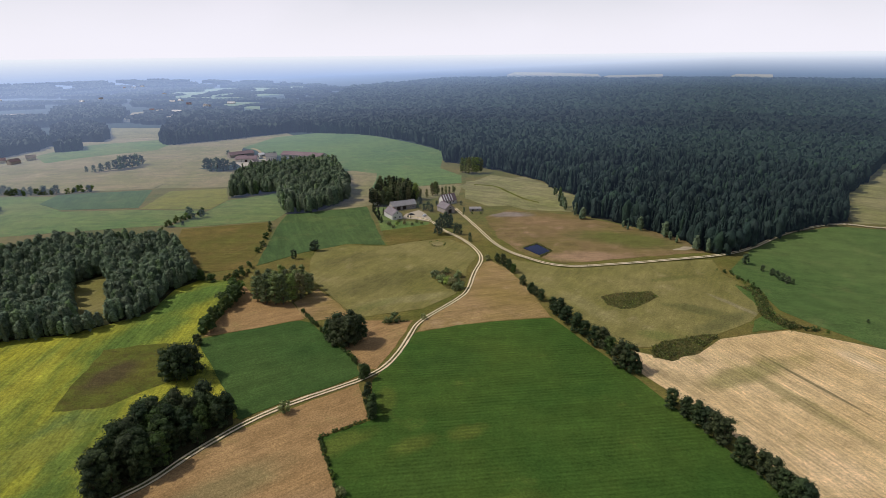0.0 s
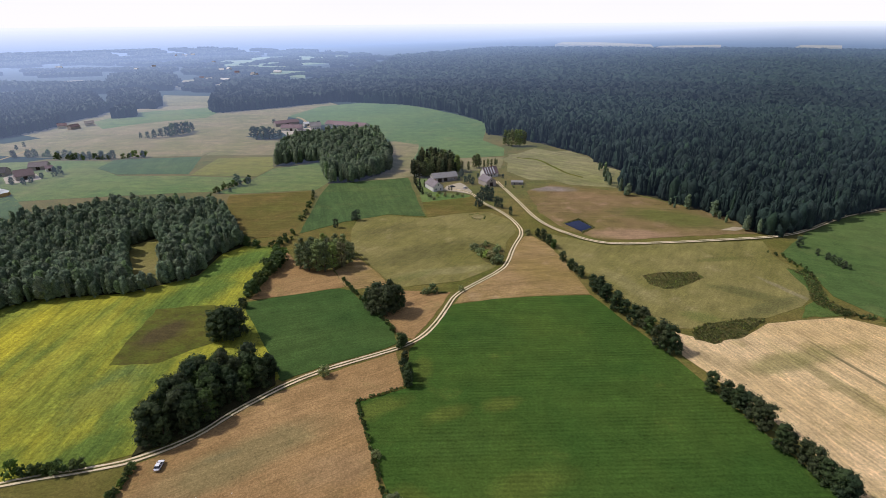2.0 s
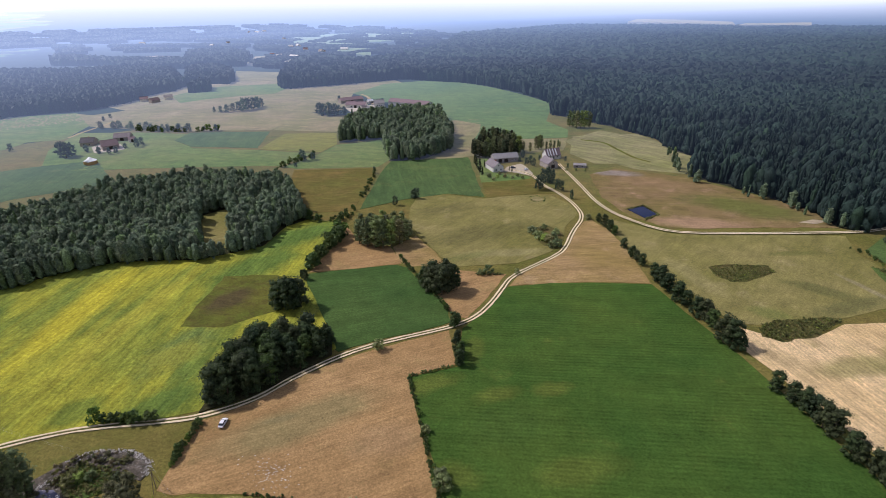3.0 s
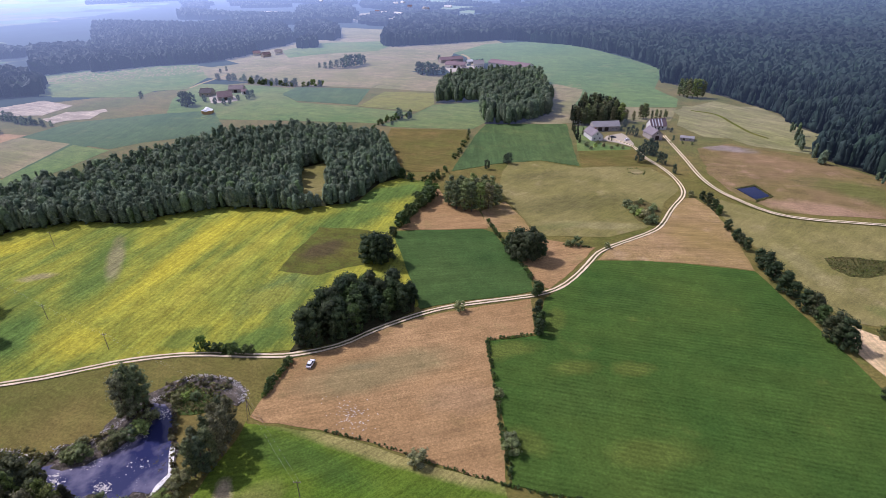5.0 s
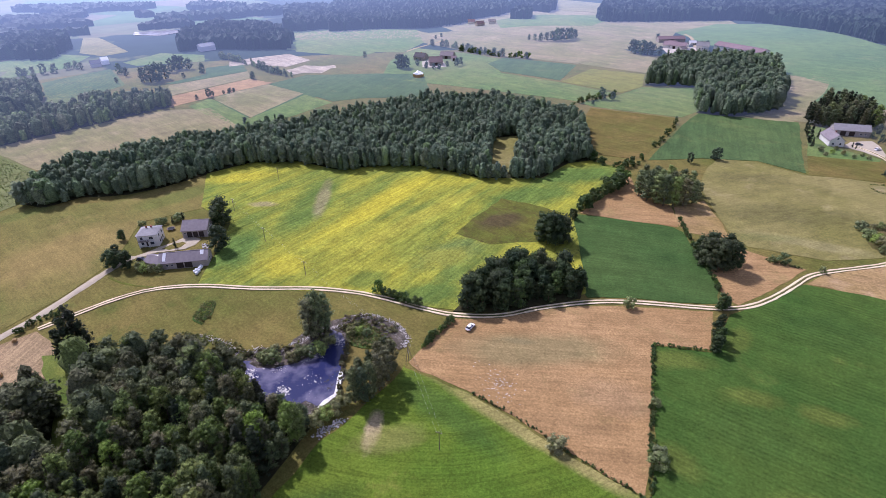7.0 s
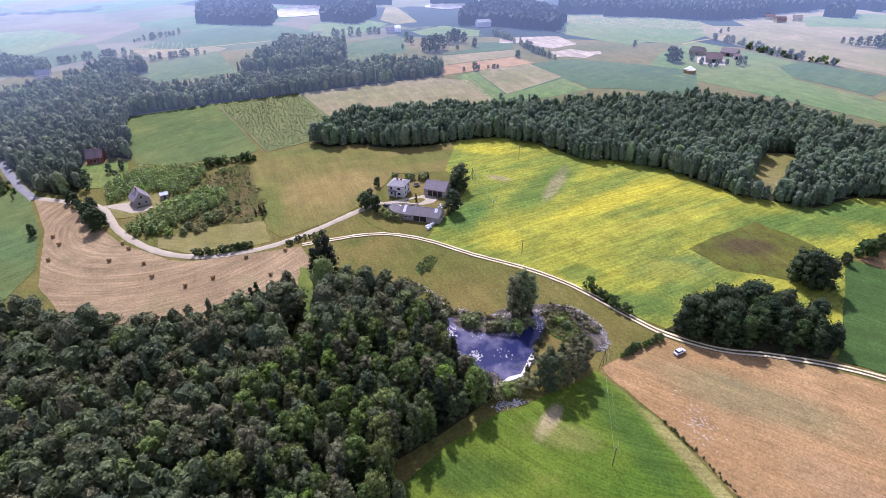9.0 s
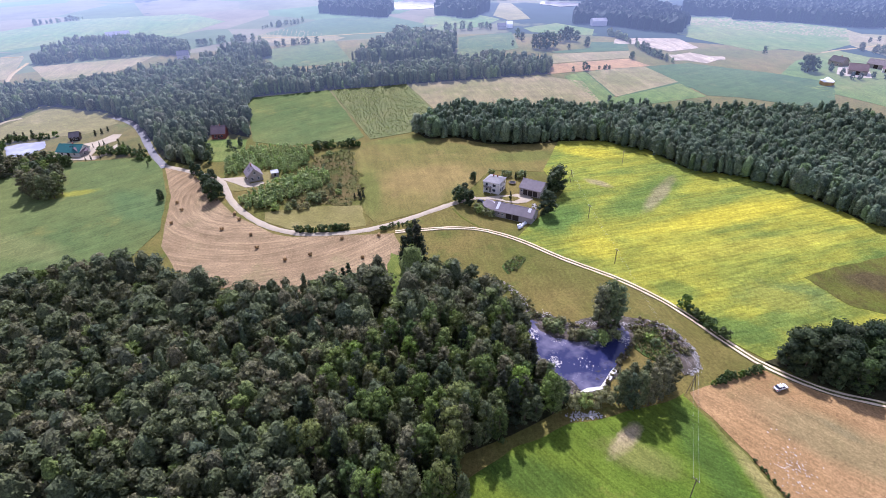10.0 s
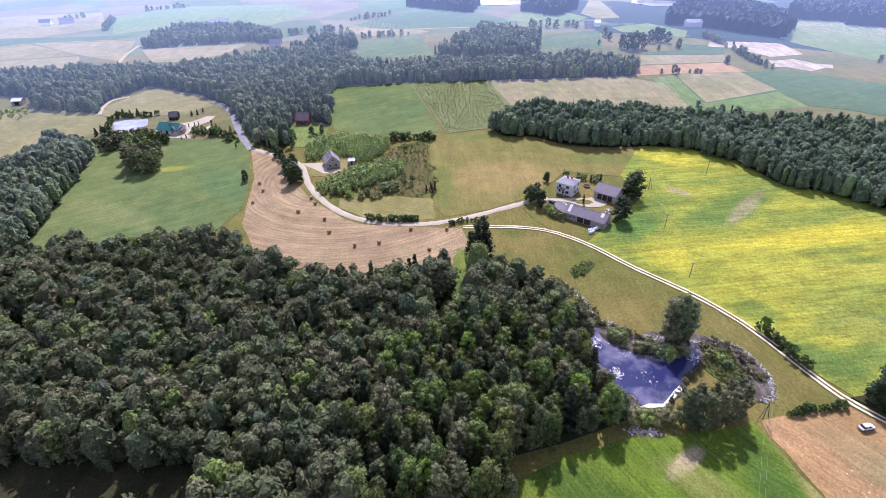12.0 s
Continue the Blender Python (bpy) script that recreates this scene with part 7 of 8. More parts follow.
trees(OAK, "round tree beside the gravel lane", "lane trees", [(-258.0, -70.5, 11.3), (-260.6, -68.1, 9.5), (-268.1, -74.3, 10.3), (-277.2, -78.4, 8.2), (-276.9, -73.7, 9.2), (-263.0, -96.0, 6.4), (-289.2, -82.5, 7.4), (-295.3, -87.0, 6.9)])
trees(PINE, "conifer beside the pond yard", "yard conifers", [(-371.4, -212.4, 5.5), (-374.9, -210.1, 5.6), (-375.8, -205.9, 4.8), (-376.7, -201.2, 5.6), (-332.7, -201.4, 7.4), (-338.1, -206.5, 6.7), (-331.5, -198.0, 8.1), (-335.2, -208.9, 5.9), (-372.7, -162.7, 4.0), (-374.9, -159.6, 4.0), (-379.7, -157.3, 3.6)], wide=1.5)
trees(ALDER, "tree between pasture and crop field", "pasture trees", [(-316.0, -192.6, 9.2), (-319.5, -190.6, 10.0), (-321.2, -187.3, 9.3), (-322.8, -183.6, 8.6), (-326.5, -181.1, 8.0), (-328.2, -177.7, 8.0), (-330.0, -174.9, 7.3), (-327.7, -169.4, 7.3), (-325.5, -165.1, 6.5), (-321.0, -212.7, 7.2), (-323.2, -217.3, 6.5), (-325.4, -222.6, 5.8), (-323.7, -225.8, 5.1), (-316.9, -207.2, 5.7), (-310.3, -188.2, 8.4), (-315.6, -186.7, 8.5), (-317.2, -183.1, 7.8), (-318.8, -179.7, 7.9)], wide=1.6)
hedge("thicket between the pasture and the crop field", [(-320.3, -202.2), (-315.8, -189.8), (-318.9, -181.1), (-323.1, -172.7), (-323.1, -159)], 5, gap=1.8, spread=2.5)
hedge("shrubs round the small pond", [(-340, -204.9), (-369, -215), (-373, -208), (-372, -193), (-375, -189)], 3.5, gap=1.8, spread=1.5)
hedge("shrubs along the paved lane", [(-338.3, -148.8), (-335.7, -140.7), (-331.1, -132.2), (-328.7, -126.1), (-322.4, -118)], 4, gap=1.8, spread=2.5)
field("lawn", "green garden of the red house", [(-347.1, -90.5), (-346.1, -76.3), (-343.1, -64.8), (-323.6, -63.4), (-308.2, -71.5), (-310.7, -82)], PALE_GREEN, 0.4, "lawn", 0.6)
trees(OAK, "tree in the garden of the red house", "garden trees", [(-330.1, -87.0, 8.1), (-320.0, -82.2, 7.2), (-314.6, -85.9, 7.1), (-329.2, -72.7, 5.9), (-319.1, -68.2, 5.1), (-332.8, -66.9, 5.9), (-308.8, -81.3, 7.7)])
trees(PINE, "small conifer on the yard", "yard conifers", [(-349.4, -156.3, 3.1), (-351.4, -153.3, 3.1), (-353.5, -151.5, 3.1), (-328.4, -150.5, 3.3), (-328.0, -145.2, 2.9), (-333.7, -141.1, 3.0), (-326.6, -152.7, 2.9)])
trees(BIRCH, "birch beside the paved lane", "lane birches", [(-333.0, -130.3, 5.9), (-326.7, -124.8, 5.8), (-332.6, -123.8, 6.6), (-341.6, -135.8, 5.3), (-348.4, -140.9, 5.3), (-311.0, -114.7, 3.6)])
trees(BUSH, "pale willow shrub on boggy ground", "bog shrubs", [(-245.8, -19.7, 4.5), (-247.3, -22.6, 4.4), (-248.2, -16.9, 4.4), (-238.8, -27.6, 3.1), (-239.8, -24.4, 3.1), (-254.6, -12.6, 2.9), (-251.7, -9.0, 3.2), (-260.1, -13.6, 2.6), (-259.8, -8.6, 2.9), (-304.4, -13.2, 3.2), (-242.7, -30.7, 3.7), (-239.1, -33.2, 3.7), (-240.7, -39.4, 3.7)], "willow_shrub", "shrub")
trees(PINE, "small conifer on the bog", "bog conifers", [(-242.0, 1.5, 5.5), (-244.5, 2.9, 5.0), (-244.7, -1.3, 3.7), (-247.2, 0.7, 4.4)])

# far farmsteads
house("barn", "long barn with muted red roof", -170.8, 660.3, -19.6, 56.4, 14, 4.0, 3.0, WHITE_WALL, ROOF_RED, [("front", -10, 1.2, 2, 0.9), ("front", 0, 1.2, 2, 0.9), ("front", 10, 1.2, 2, 0.9)], (), 0.6, 0.0, "barn", [("front", 18, 0.05, 3, 3)])
house("farmhouse", "white farmhouse on the far slope", -207.6, 650.8, 18.5, 12.7, 9, 4.5, 3.5, WHITE_WALL, ROOF_GREY, [("front", -2.5, 0.9, 1.1, 1.3), ("front", 2.5, 0.9, 1.1, 1.3), ("front", 0, 0.9, 1.1, 1.3)], [(1, 0, 0.6)], 0.5, 0.0, "farmhouse", ())
house("barn", "low building with muted red roof", -233.9, 642.7, 4.5, 24.5, 12, 3.6, 2.8, WHITE_WALL, ROOF_RED, [("front", -5, 1, 1.4, 1), ("front", 5, 1, 1.4, 1)], (), 0.6, 0.0, "barn", [("front", 0, 0.05, 3, 2.8)])
house("shed", "red roofed shed on the far farm", -252.8, 674.8, 42.6, 30.6, 10, 3.4, 2.6, BLOCK_WALL, ROOF_RED, [], (), 0.5, 0.0, "shed", [("front", 0, 0.05, 3, 2.6)])
house("farmhouse", "grey farmhouse with dark roof", -412.8, 420.3, 16.9, 11.8, 10, 3.4, 3.4, GREY_WALL, ROOF_DARK, [("front", -2.5, 0.9, 1.1, 1.3), ("front", 2.5, 0.9, 1.1, 1.3)], [(1, 0, 0.6)], 0.5, 0.0, "farmhouse", ())
house("barn", "big barn with brown purple roof", -383.6, 411.1, 49.5, 13.1, 13, 3.6, 4.0, BLOCK_WALL, ROOF_BROWN, [], (), 0.5, 0.0, "barn", [("front", 0, 0.05, 3, 2.8)])
house("barn", "grey barn with purplish roof", -394.9, 442.0, 22.5, 14.4, 9, 3.4, 3.0, BLOCK_WALL, ROOF_PURPLE, [], (), 0.5, 0.0, "barn", [("front", 0, 0.05, 3, 2.8)])
house("shed", "pale small shed with red roof", -381.6, 436.7, 45.9, 5.5, 6, 2.8, 1.6, WHITE_WALL, ROOF_RED, [], (), 0.4, 0.0, "shed", [("front", 0, 0.05, 2, 2.4)])
field("farmyard", "pale trodden yard of the far farm", [(-246.4, 635.4), (-230.5, 651.1), (-215.1, 659.4), (-201.4, 632.9), (-206.7, 599.9), (-225.1, 604.6)], GRAVEL, 0.7, "yard", 0.6)
field("farmyard", "pale trodden yard of the far farmstead", [(-404.2, 412.6), (-401.9, 425.8), (-384.4, 424.8), (-367.2, 410.3), (-374.1, 399.4), (-386, 395)], GRAVEL, 0.7, "yard", 0.6)
gravel_road("pale lane from the red roofed farm", [(-218, 659.2), (-227.8, 681.2), (-243.3, 712.7), (-257, 730.2)], width=4.0, lift=0.6)
house("shed", "small red roofed farm shed", -243.4, 657.1, 15, 9, 7, 2.8, 1.8, WHITE_WALL, ROOF_RED, [("front", 0, 0.9, 1.0, 0.9)], (), 0.4, 0.0, "shed", [("front", 2, 0.05, 1.2, 2.0)])
house("shed", "small pale roofed farm shed", -225.8, 670.3, 43, 7, 6, 2.8, 1.8, WHITE_WALL, ROOF_WHITE, [("front", 0, 0.9, 1.0, 0.9)], (), 0.4, 0.0, "shed", [("front", 2, 0.05, 1.2, 2.0)])
house("shed", "small grey roofed farm shed", -221.7, 631.1, 71, 8, 6, 2.8, 1.8, WHITE_WALL, ROOF_PURPLE, [("front", 0, 0.9, 1.0, 0.9)], (), 0.4, 0.0, "shed", [("front", 2, 0.05, 1.2, 2.0)])
haystack(-361.2, 363.6)
trees(OAK, "tree round the far farmstead", "far farm trees", [(-398.4, 378.6, 14.3), (-404.9, 381.0, 12.4), (-397.5, 383.4, 11.3), (-361.6, 418.5, 8.5), (-362.6, 425.7, 7.5), (-379.6, 393.6, 6.2), (-368.7, 392.6, 6.2), (-366.5, 397.8, 5.7), (-395.8, 397.8, 6.3), (-368.0, 411.5, 5.3), (-468.5, 391.8, 7.1)])
trees(OAK, "tree beside the red roofed farm", "far farm trees", [(-261.8, 593.1, 13.6), (-255.1, 589.0, 13.5), (-248.0, 588.6, 14.7), (-242.6, 590.9, 13.5), (-239.1, 595.7, 11.1), (-234.3, 601.1, 8.7), (-212.7, 659.0, 7.8), (-207.3, 664.5, 7.9), (-228.1, 661.3, 5.3), (-269.8, 677.8, 6.9)])
hedge("overgrown field boundary with trees", [(-412, 482), (-388, 480), (-362, 480), (-342, 487), (-327, 491)], 5, gap=4, spread=1.5)
trees(OAK, "single tree in a far hedge", "far hedge trees", [(-383.9, 478.5, 6.4), (-373.9, 478.7, 5.8), (-364.7, 482.0, 6.9), (-353.9, 482.9, 8.6), (-340.5, 488.1, 5.2), (-328.5, 489.9, 6.8), (-485.3, 521.6, 5.2), (-488.6, 535.4, 5.3)])
trees(OAK, "tree of a small far copse", "far copse", [(-387.1, 581.3, 6.5), (-378.7, 580.6, 7.8), (-372.2, 583.0, 9.1), (-367.6, 588.5, 9.8), (-361.2, 591.0, 11.7), (-357.8, 596.1, 14.3), (-354.5, 601.2, 14.4), (-351.1, 606.4, 14.4), (-350.1, 614.6, 13.3), (-349.0, 622.9, 10.7)])
house("house", "white far house with red roof", -526.8, 641.6, 40.0, 9.9, 8, 3.2, 2.6, WHITE_WALL, ROOF_RED)
house("house", "far house with brown roof", -504.9, 632.9, 66.3, 11.2, 8, 3.2, 2.6, GREY_WALL, ROOF_BROWN)
house("house", "far barn with grey roof", -501.3, 656.4, 40.1, 10.1, 8, 3.2, 2.6, WHITE_WALL, ROOF_GREY)
# Walls and roofs of the next eight houses emit painted haze too.
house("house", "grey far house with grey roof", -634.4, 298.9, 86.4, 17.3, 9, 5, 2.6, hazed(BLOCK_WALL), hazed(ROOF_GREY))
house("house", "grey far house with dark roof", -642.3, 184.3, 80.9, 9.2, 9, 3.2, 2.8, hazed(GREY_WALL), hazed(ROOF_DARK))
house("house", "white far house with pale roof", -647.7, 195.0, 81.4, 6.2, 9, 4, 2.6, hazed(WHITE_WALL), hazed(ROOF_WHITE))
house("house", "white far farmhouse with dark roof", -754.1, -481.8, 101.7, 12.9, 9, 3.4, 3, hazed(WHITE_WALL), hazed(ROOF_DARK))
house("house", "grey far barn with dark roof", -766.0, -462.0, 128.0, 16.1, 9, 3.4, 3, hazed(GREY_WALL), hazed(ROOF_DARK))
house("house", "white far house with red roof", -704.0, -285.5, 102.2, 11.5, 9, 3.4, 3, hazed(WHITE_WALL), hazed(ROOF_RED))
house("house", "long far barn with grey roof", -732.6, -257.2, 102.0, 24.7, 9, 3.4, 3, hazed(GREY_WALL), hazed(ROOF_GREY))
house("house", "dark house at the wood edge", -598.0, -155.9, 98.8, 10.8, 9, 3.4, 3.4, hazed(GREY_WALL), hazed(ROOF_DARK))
trees(OAK, "tree by the far houses", "far hamlet trees", [(-530.9, 186.4, 13.2), (-526.1, 190.3, 15.1), (-526.1, 196.7, 16.1), (-530.7, 205.3, 14.2), (-555.5, 222.4, 12.6), (-560.8, 230.0, 13.8), (-560.8, 235.7, 12.7), (-555.6, 239.5, 10.6), (-531.3, 241.0, 9.2), (-521.7, 218.3, 5.1), (-640.2, 169.9, 7.1), (-584.9, 185.7, 9.9), (-567.2, 185.2, 8.6), (-546.7, 169.1, 5.2)])
trees(OAK, "single tree among the stubble plots", "plot trees", [(-477.5, 262.8, 6.7), (-447.0, 203.3, 7.2), (-445.8, 192.5, 4.1), (-446.9, 207.1, 4.5), (-446.7, 216.4, 3.2), (-446.6, 221.1, 3.6), (-446.5, 225.7, 3.6), (-362.6, 187.1, 5.5), (-349.2, 164.1, 3.8)])
trees(OAK, "tree beside the sand pit", "sand pit trees", [(-474.5, 259.9, 6.4), (-509.2, 287.1, 4.9), (-503.9, 287.5, 5.3), (-498.6, 287.9, 5.3), (-493.3, 288.3, 5.8), (-486.3, 287.5, 5.7), (-481.2, 287.9, 5.7), (-476.0, 288.3, 5.7), (-470.9, 288.7, 4.7), (-465.3, 289.2, 4.7), (-446.1, 225.3, 3.4), (-448.9, 223.8, 3.4), (-545.3, 301.4, 4.1)])

# trees and hedges among the fields
trees(BIRCH, "tall grey green tree of the round copse", "round copse", [(-97.2, 255.9, 14.8), (-91.6, 252.5, 16.2), (-86.9, 252.0, 16.7), (-82.8, 252.1, 16.7), (-79.1, 255.2, 16.1), (-75.4, 258.3, 14.9), (-73.0, 264.1, 13.1), (-100.0, 267.6, 12.9), (-93.9, 267.5, 14.1), (-88.8, 272.2, 14.2), (-82.1, 272.3, 14.1), (-78.7, 276.3, 12.2), (-72.6, 270.1, 10.0), (-87.8, 259.8, 15.7), (-83.2, 261.6, 15.7), (-79.2, 263.3, 14.4), (-93.4, 260.8, 14.6)], wide=1.25)
trees(OAK, "dark tree of the small field copse", "field copse", [(-51.4, 213.9, 10.9), (-48.4, 210.6, 11.9), (-45.5, 209.6, 13.5), (-42.5, 209.7, 14.0), (-39.7, 211.9, 13.5), (-37.7, 215.0, 11.9), (-48.4, 218.6, 11.6), (-43.2, 220.8, 11.6)])
trees(OAK, "dark broadleaf tree beside the yellow field", "field copse", [(-109.5, 185.2, 12.9), (-105.7, 183.4, 14.7), (-102.0, 183.9, 15.5), (-100.6, 187.8, 13.7), (-107.8, 191.7, 11.6), (-108.9, 211.1, 5.5), (-111.3, 212.8, 4.3)])
trees(OAK, "roadside tree where the fields meet", "roadside trees", [(-26.0, 158.7, 6.6), (-26.3, 163.4, 7.0), (-28.6, 166.1, 6.7), (-28.9, 171.9, 6.0), (-32.3, 183.5, 7.0), (-31.4, 186.5, 4.6)])
trees(BUSH, "round green shrub beside the track", "roadside shrubs", [(-57.8, 163.0, 4.4), (-24.4, 232.0, 4.5), (-27.9, 230.0, 3.0), (-44.0, 91.0, 4.5), (-21.5, 104.0, 4.5), (-22.8, 107.7, 3.1), (-30.5, 123.8, 2.8), (-10.5, 234.1, 2.9), (26.1, 310.7, 3.3)], "shrub", "shrub")
trees(OAK, "lone tree on the cereal field edge", "lone trees", [(-84.1, 332.1, 7.6), (-94.5, 317.6, 6.7), (-86.4, 333.5, 6.1), (-198.2, 407.0, 9.4), (-190.9, 410.3, 6.6), (-131.9, 391.5, 3.1), (-195.7, 388.0, 3.7)])
hedge("row of shrubs along the meadow edge", [(-111.4, 223.2), (-110.5, 233.1), (-110.8, 244.6), (-111.1, 257), (-113, 270.5)], 6.5, gap=2.0, spread=1.2)
hedge("shrubs along the wood margin", [(-149.6, 291.9), (-137.1, 286.3), (-125.9, 282.6), (-119.2, 285.3), (-119.3, 293.6)], 5, gap=2.6, spread=1.6)
hedge("scattered shrubs along the field edge", [(-116.4, 296.8), (-119.9, 317.7), (-120.4, 329.5), (-125, 358), (-130, 391)], 3.6, gap=7, spread=1)
hedge("shrubs along the far track", [(-207, 378), (-205, 393), (-199, 406), (-194, 420)], 4, gap=3.5, spread=1.2)
hedge("low overgrown field boundary", [(-42.4, 148.6), (-35.6, 132.9), (-28.8, 116.8), (-23.6, 105.2), (-18.7, 93.3)], 1.3, gap=0.9, spread=0.5)
hedge("low overgrown field boundary", [(-42.5, 148.9), (-34.9, 153.2), (-27.2, 157.9)], 1.1, gap=0.8, spread=0.4)
hedge("low hedge along the crop edge", [(-71.2, 243.3), (-62.1, 229.8), (-50.4, 213.2), (-42.9, 204.2), (-36.9, 195)], 1.8, gap=1.2, spread=0.6)
hedge("shrubs along the stubble edge", [(-101.8, 115.7), (-100.6, 108.3), (-100.3, 101.9), (-99, 95.9)], 2.2, gap=1.1, spread=0.7)
hedge("dark weedy ditch along the stubble field", [(-75.4, 92), (-64.7, 93.1), (-53.9, 93.5), (-41.5, 92.7), (-30.2, 93), (-20.2, 93.1)], 0.8, gap=0.8, spread=0.4)
hedge("weedy boundary below the green field", [(-18.5, 93.5), (-9.4, 94.1), (2.7, 96.5), (17, 98.4)], 0.9, gap=0.9, spread=0.4)
hedge("low weedy strip in the stubble", [(-30.9, 230.6), (-24.4, 230.8), (-17.5, 231.9)], 1.0, gap=0.9, spread=0.3)
hedge("shrubs on the verge of the track", [(-132.8, 108.3), (-129.2, 109.1), (-124.8, 109.9), (-120, 111.6), (-115.9, 112.7)], 4.5, gap=1.8, spread=1.2)
field("thicket_ground", "weedy hollow with shrubs", [(-7.7, 290.1), (1.7, 298.5), (10.7, 289.2), (12, 277.9), (7.8, 266.5), (1.1, 268.7)], SEDGE, 0.4, "hollow", 0.6)
trees(BUSH, "grey willow shrub in the hollow", "hollow shrubs", [(-5.2, 284.7, 4.5), (-2.1, 278.3, 4.5), (1.4, 275.2, 4.4), (4.2, 273.5, 4.4), (6.1, 278.5, 4.5), (5.2, 266.9, 3.7), (8.2, 269.4, 4.3), (0.8, 291.7, 3.3), (7.6, 285.0, 3.9), (-1.3, 289.3, 2.6)], "willow_shrub", "shrub")
trees(OAK, "round dark tree of the long tree row", "tree row", [(31.8, 307.0, 5.6), (34.6, 301.3, 7.2), (37.2, 294.0, 7.0), (39.3, 289.6, 5.4), (42.4, 272.0, 5.8), (45.3, 260.9, 6.4), (47.0, 258.1, 5.6), (49.0, 252.6, 6.3), (52.9, 241.0, 7.4), (55.0, 234.9, 9.2), (56.8, 228.0, 9.0), (59.5, 219.3, 9.5), (62.4, 216.1, 7.5), (64.8, 208.1, 9.1), (67.2, 204.3, 10.2), (69.0, 200.6, 7.7), (70.6, 190.1, 12.0), (73.0, 187.6, 11.9), (75.8, 185.1, 6.2), (80.2, 163.4, 7.8), (83.3, 158.2, 8.1), (85.6, 154.5, 9.0), (87.2, 152.1, 8.5), (88.1, 147.5, 9.8), (89.5, 144.2, 10.1), (90.7, 135.9, 9.4), (92.4, 134.4, 7.5), (94.5, 130.1, 8.7), (95.5, 126.5, 9.5), (96.7, 123.4, 8.0), (98.4, 119.3, 8.8), (99.1, 116.7, 8.7)], wide=1.12)
trees(BIRCH, "birch of the row before the forest", "forest edge birches", [(19.2, 567.6, 16.8), (22.7, 564.6, 16.7), (26.1, 561.6, 17.8), (30.3, 561.2, 17.8), (34.5, 563.6, 17.9), (38.9, 566.0, 15.6)])
trees(OAK, "small tree in the green field", "far field trees", [(175.2, 295.1, 6.3), (179.6, 284.4, 4.1), (181.9, 278.9, 4.1), (182.7, 275.9, 4.4), (182.9, 271.4, 5.0), (184.3, 268.5, 4.3), (186.1, 267.0, 3.3), (195.7, 224.7, 2.0)])
hedge("reedy ditch between meadow and crop", [(154.8, 285.3), (160.5, 277.5), (162.9, 261.6), (157.2, 240.5), (154.8, 229), (157.9, 220.9), (174.2, 214.5)], 1.6, gap=1.6, spread=1.6)
field("weed_patch", "weedy green fallow by the stubble", [(87.3, 203.8), (97, 210.2), (113.9, 214.6), (120.9, 213.5), (108, 201.4), (93.1, 193.8), (87.1, 196.6)], SEDGE, 0.45, "fallow", 1.5)
field("weed_patch", "dark weedy hollow in the meadow", [(79.4, 255.1), (89.2, 258.6), (107.5, 260.4), (109.5, 253.7), (95.7, 242.9), (86.7, 240.8), (81.2, 246)], SEDGE, 0.4, "hollow", 1.5)
field("weed_patch", "overgrown green ditch bank", [(155, 266.5), (165.9, 261.5), (157.7, 231.8), (163, 220.8), (137.8, 217.1), (154.2, 237.6)], HEDGE_GROUND, 0.36, "bank", 1.5)
weeds("dense sedge in the weedy hollow", [(79.4, 255.1), (89.2, 258.6), (107.5, 260.4), (109.5, 253.7), (95.7, 242.9), (86.7, 240.8), (81.2, 246)], 1.3, 0.7, WEED_LEAF, 61)
weeds("rank weeds beside the stubble", [(87.3, 203.8), (97, 210.2), (113.9, 214.6), (120.9, 213.5), (108, 201.4), (93.1, 193.8), (87.1, 196.6)], 1.1, 0.9, WEED_LEAF, 62)
weeds("rank weeds along the ditch", [(155, 266.5), (165.9, 261.5), (157.7, 231.8), (163, 220.8), (155.4, 216.8), (149.7, 231.9), (158.6, 256.2)], 1.2, 0.9, WEED_LEAF, 63)
weeds("grassy rim of the lined pond", [(49.2, 329.4), (61, 339.2), (68.2, 322.3), (58.6, 311.4), (59.2, 315.2), (66.8, 322.4), (60.5, 335.9), (50.6, 329.2)], 0.6, 0.6, WEED_LEAF, 64)
weeds("tall nettles on the meadow", [(-172.7, 53.7), (-179.3, 61.1), (-176, 64.4), (-169.8, 60.4), (-166.7, 54.2)], 1.0, 0.9, WEED_LEAF, 67)
weeds("rank sedge on the bog", [(-305, -22.6), (-312.7, -0.7), (-250.9, 3.7), (-237.5, -5.5), (-242.6, -19.5), (-240.2, -30.5), (-253.2, -34.5)], 2.6, 0.9, WEED_LEAF, 65)
weeds("sedge on the pond bank", [(-128, 86.7), (-125.6, 93.8), (-114.5, 94.4), (-106.7, 92.9), (-109.1, 87.4), (-115, 83.5), (-118.6, 82.5)], 0.9, 0.8, WEED_LEAF, 66)
field("pond", "small square lined pond with deep blue water", [(50.6, 329.2), (60.5, 335.9), (66.8, 322.4), (59.2, 315.2)], LINED_WATER, 0.7, "pond", 0.2)
field("hollow", "small pale round hollow with dry grass", [(-9.5, 344.1), (-5.7, 347.3), (-1.1, 344.7), (-1.5, 340.2), (-6.4, 339.3)], BEIGE, 0.5, "hollow", 0.3)
hedge("ring of rushes round the hollow", [(-10.3, 345.3), (-5.8, 348.5), (-0, 344.6), (-0.8, 337.9), (-6.4, 337.1), (-10.2, 341.8)], 0.8, gap=1.0, spread=0.3)
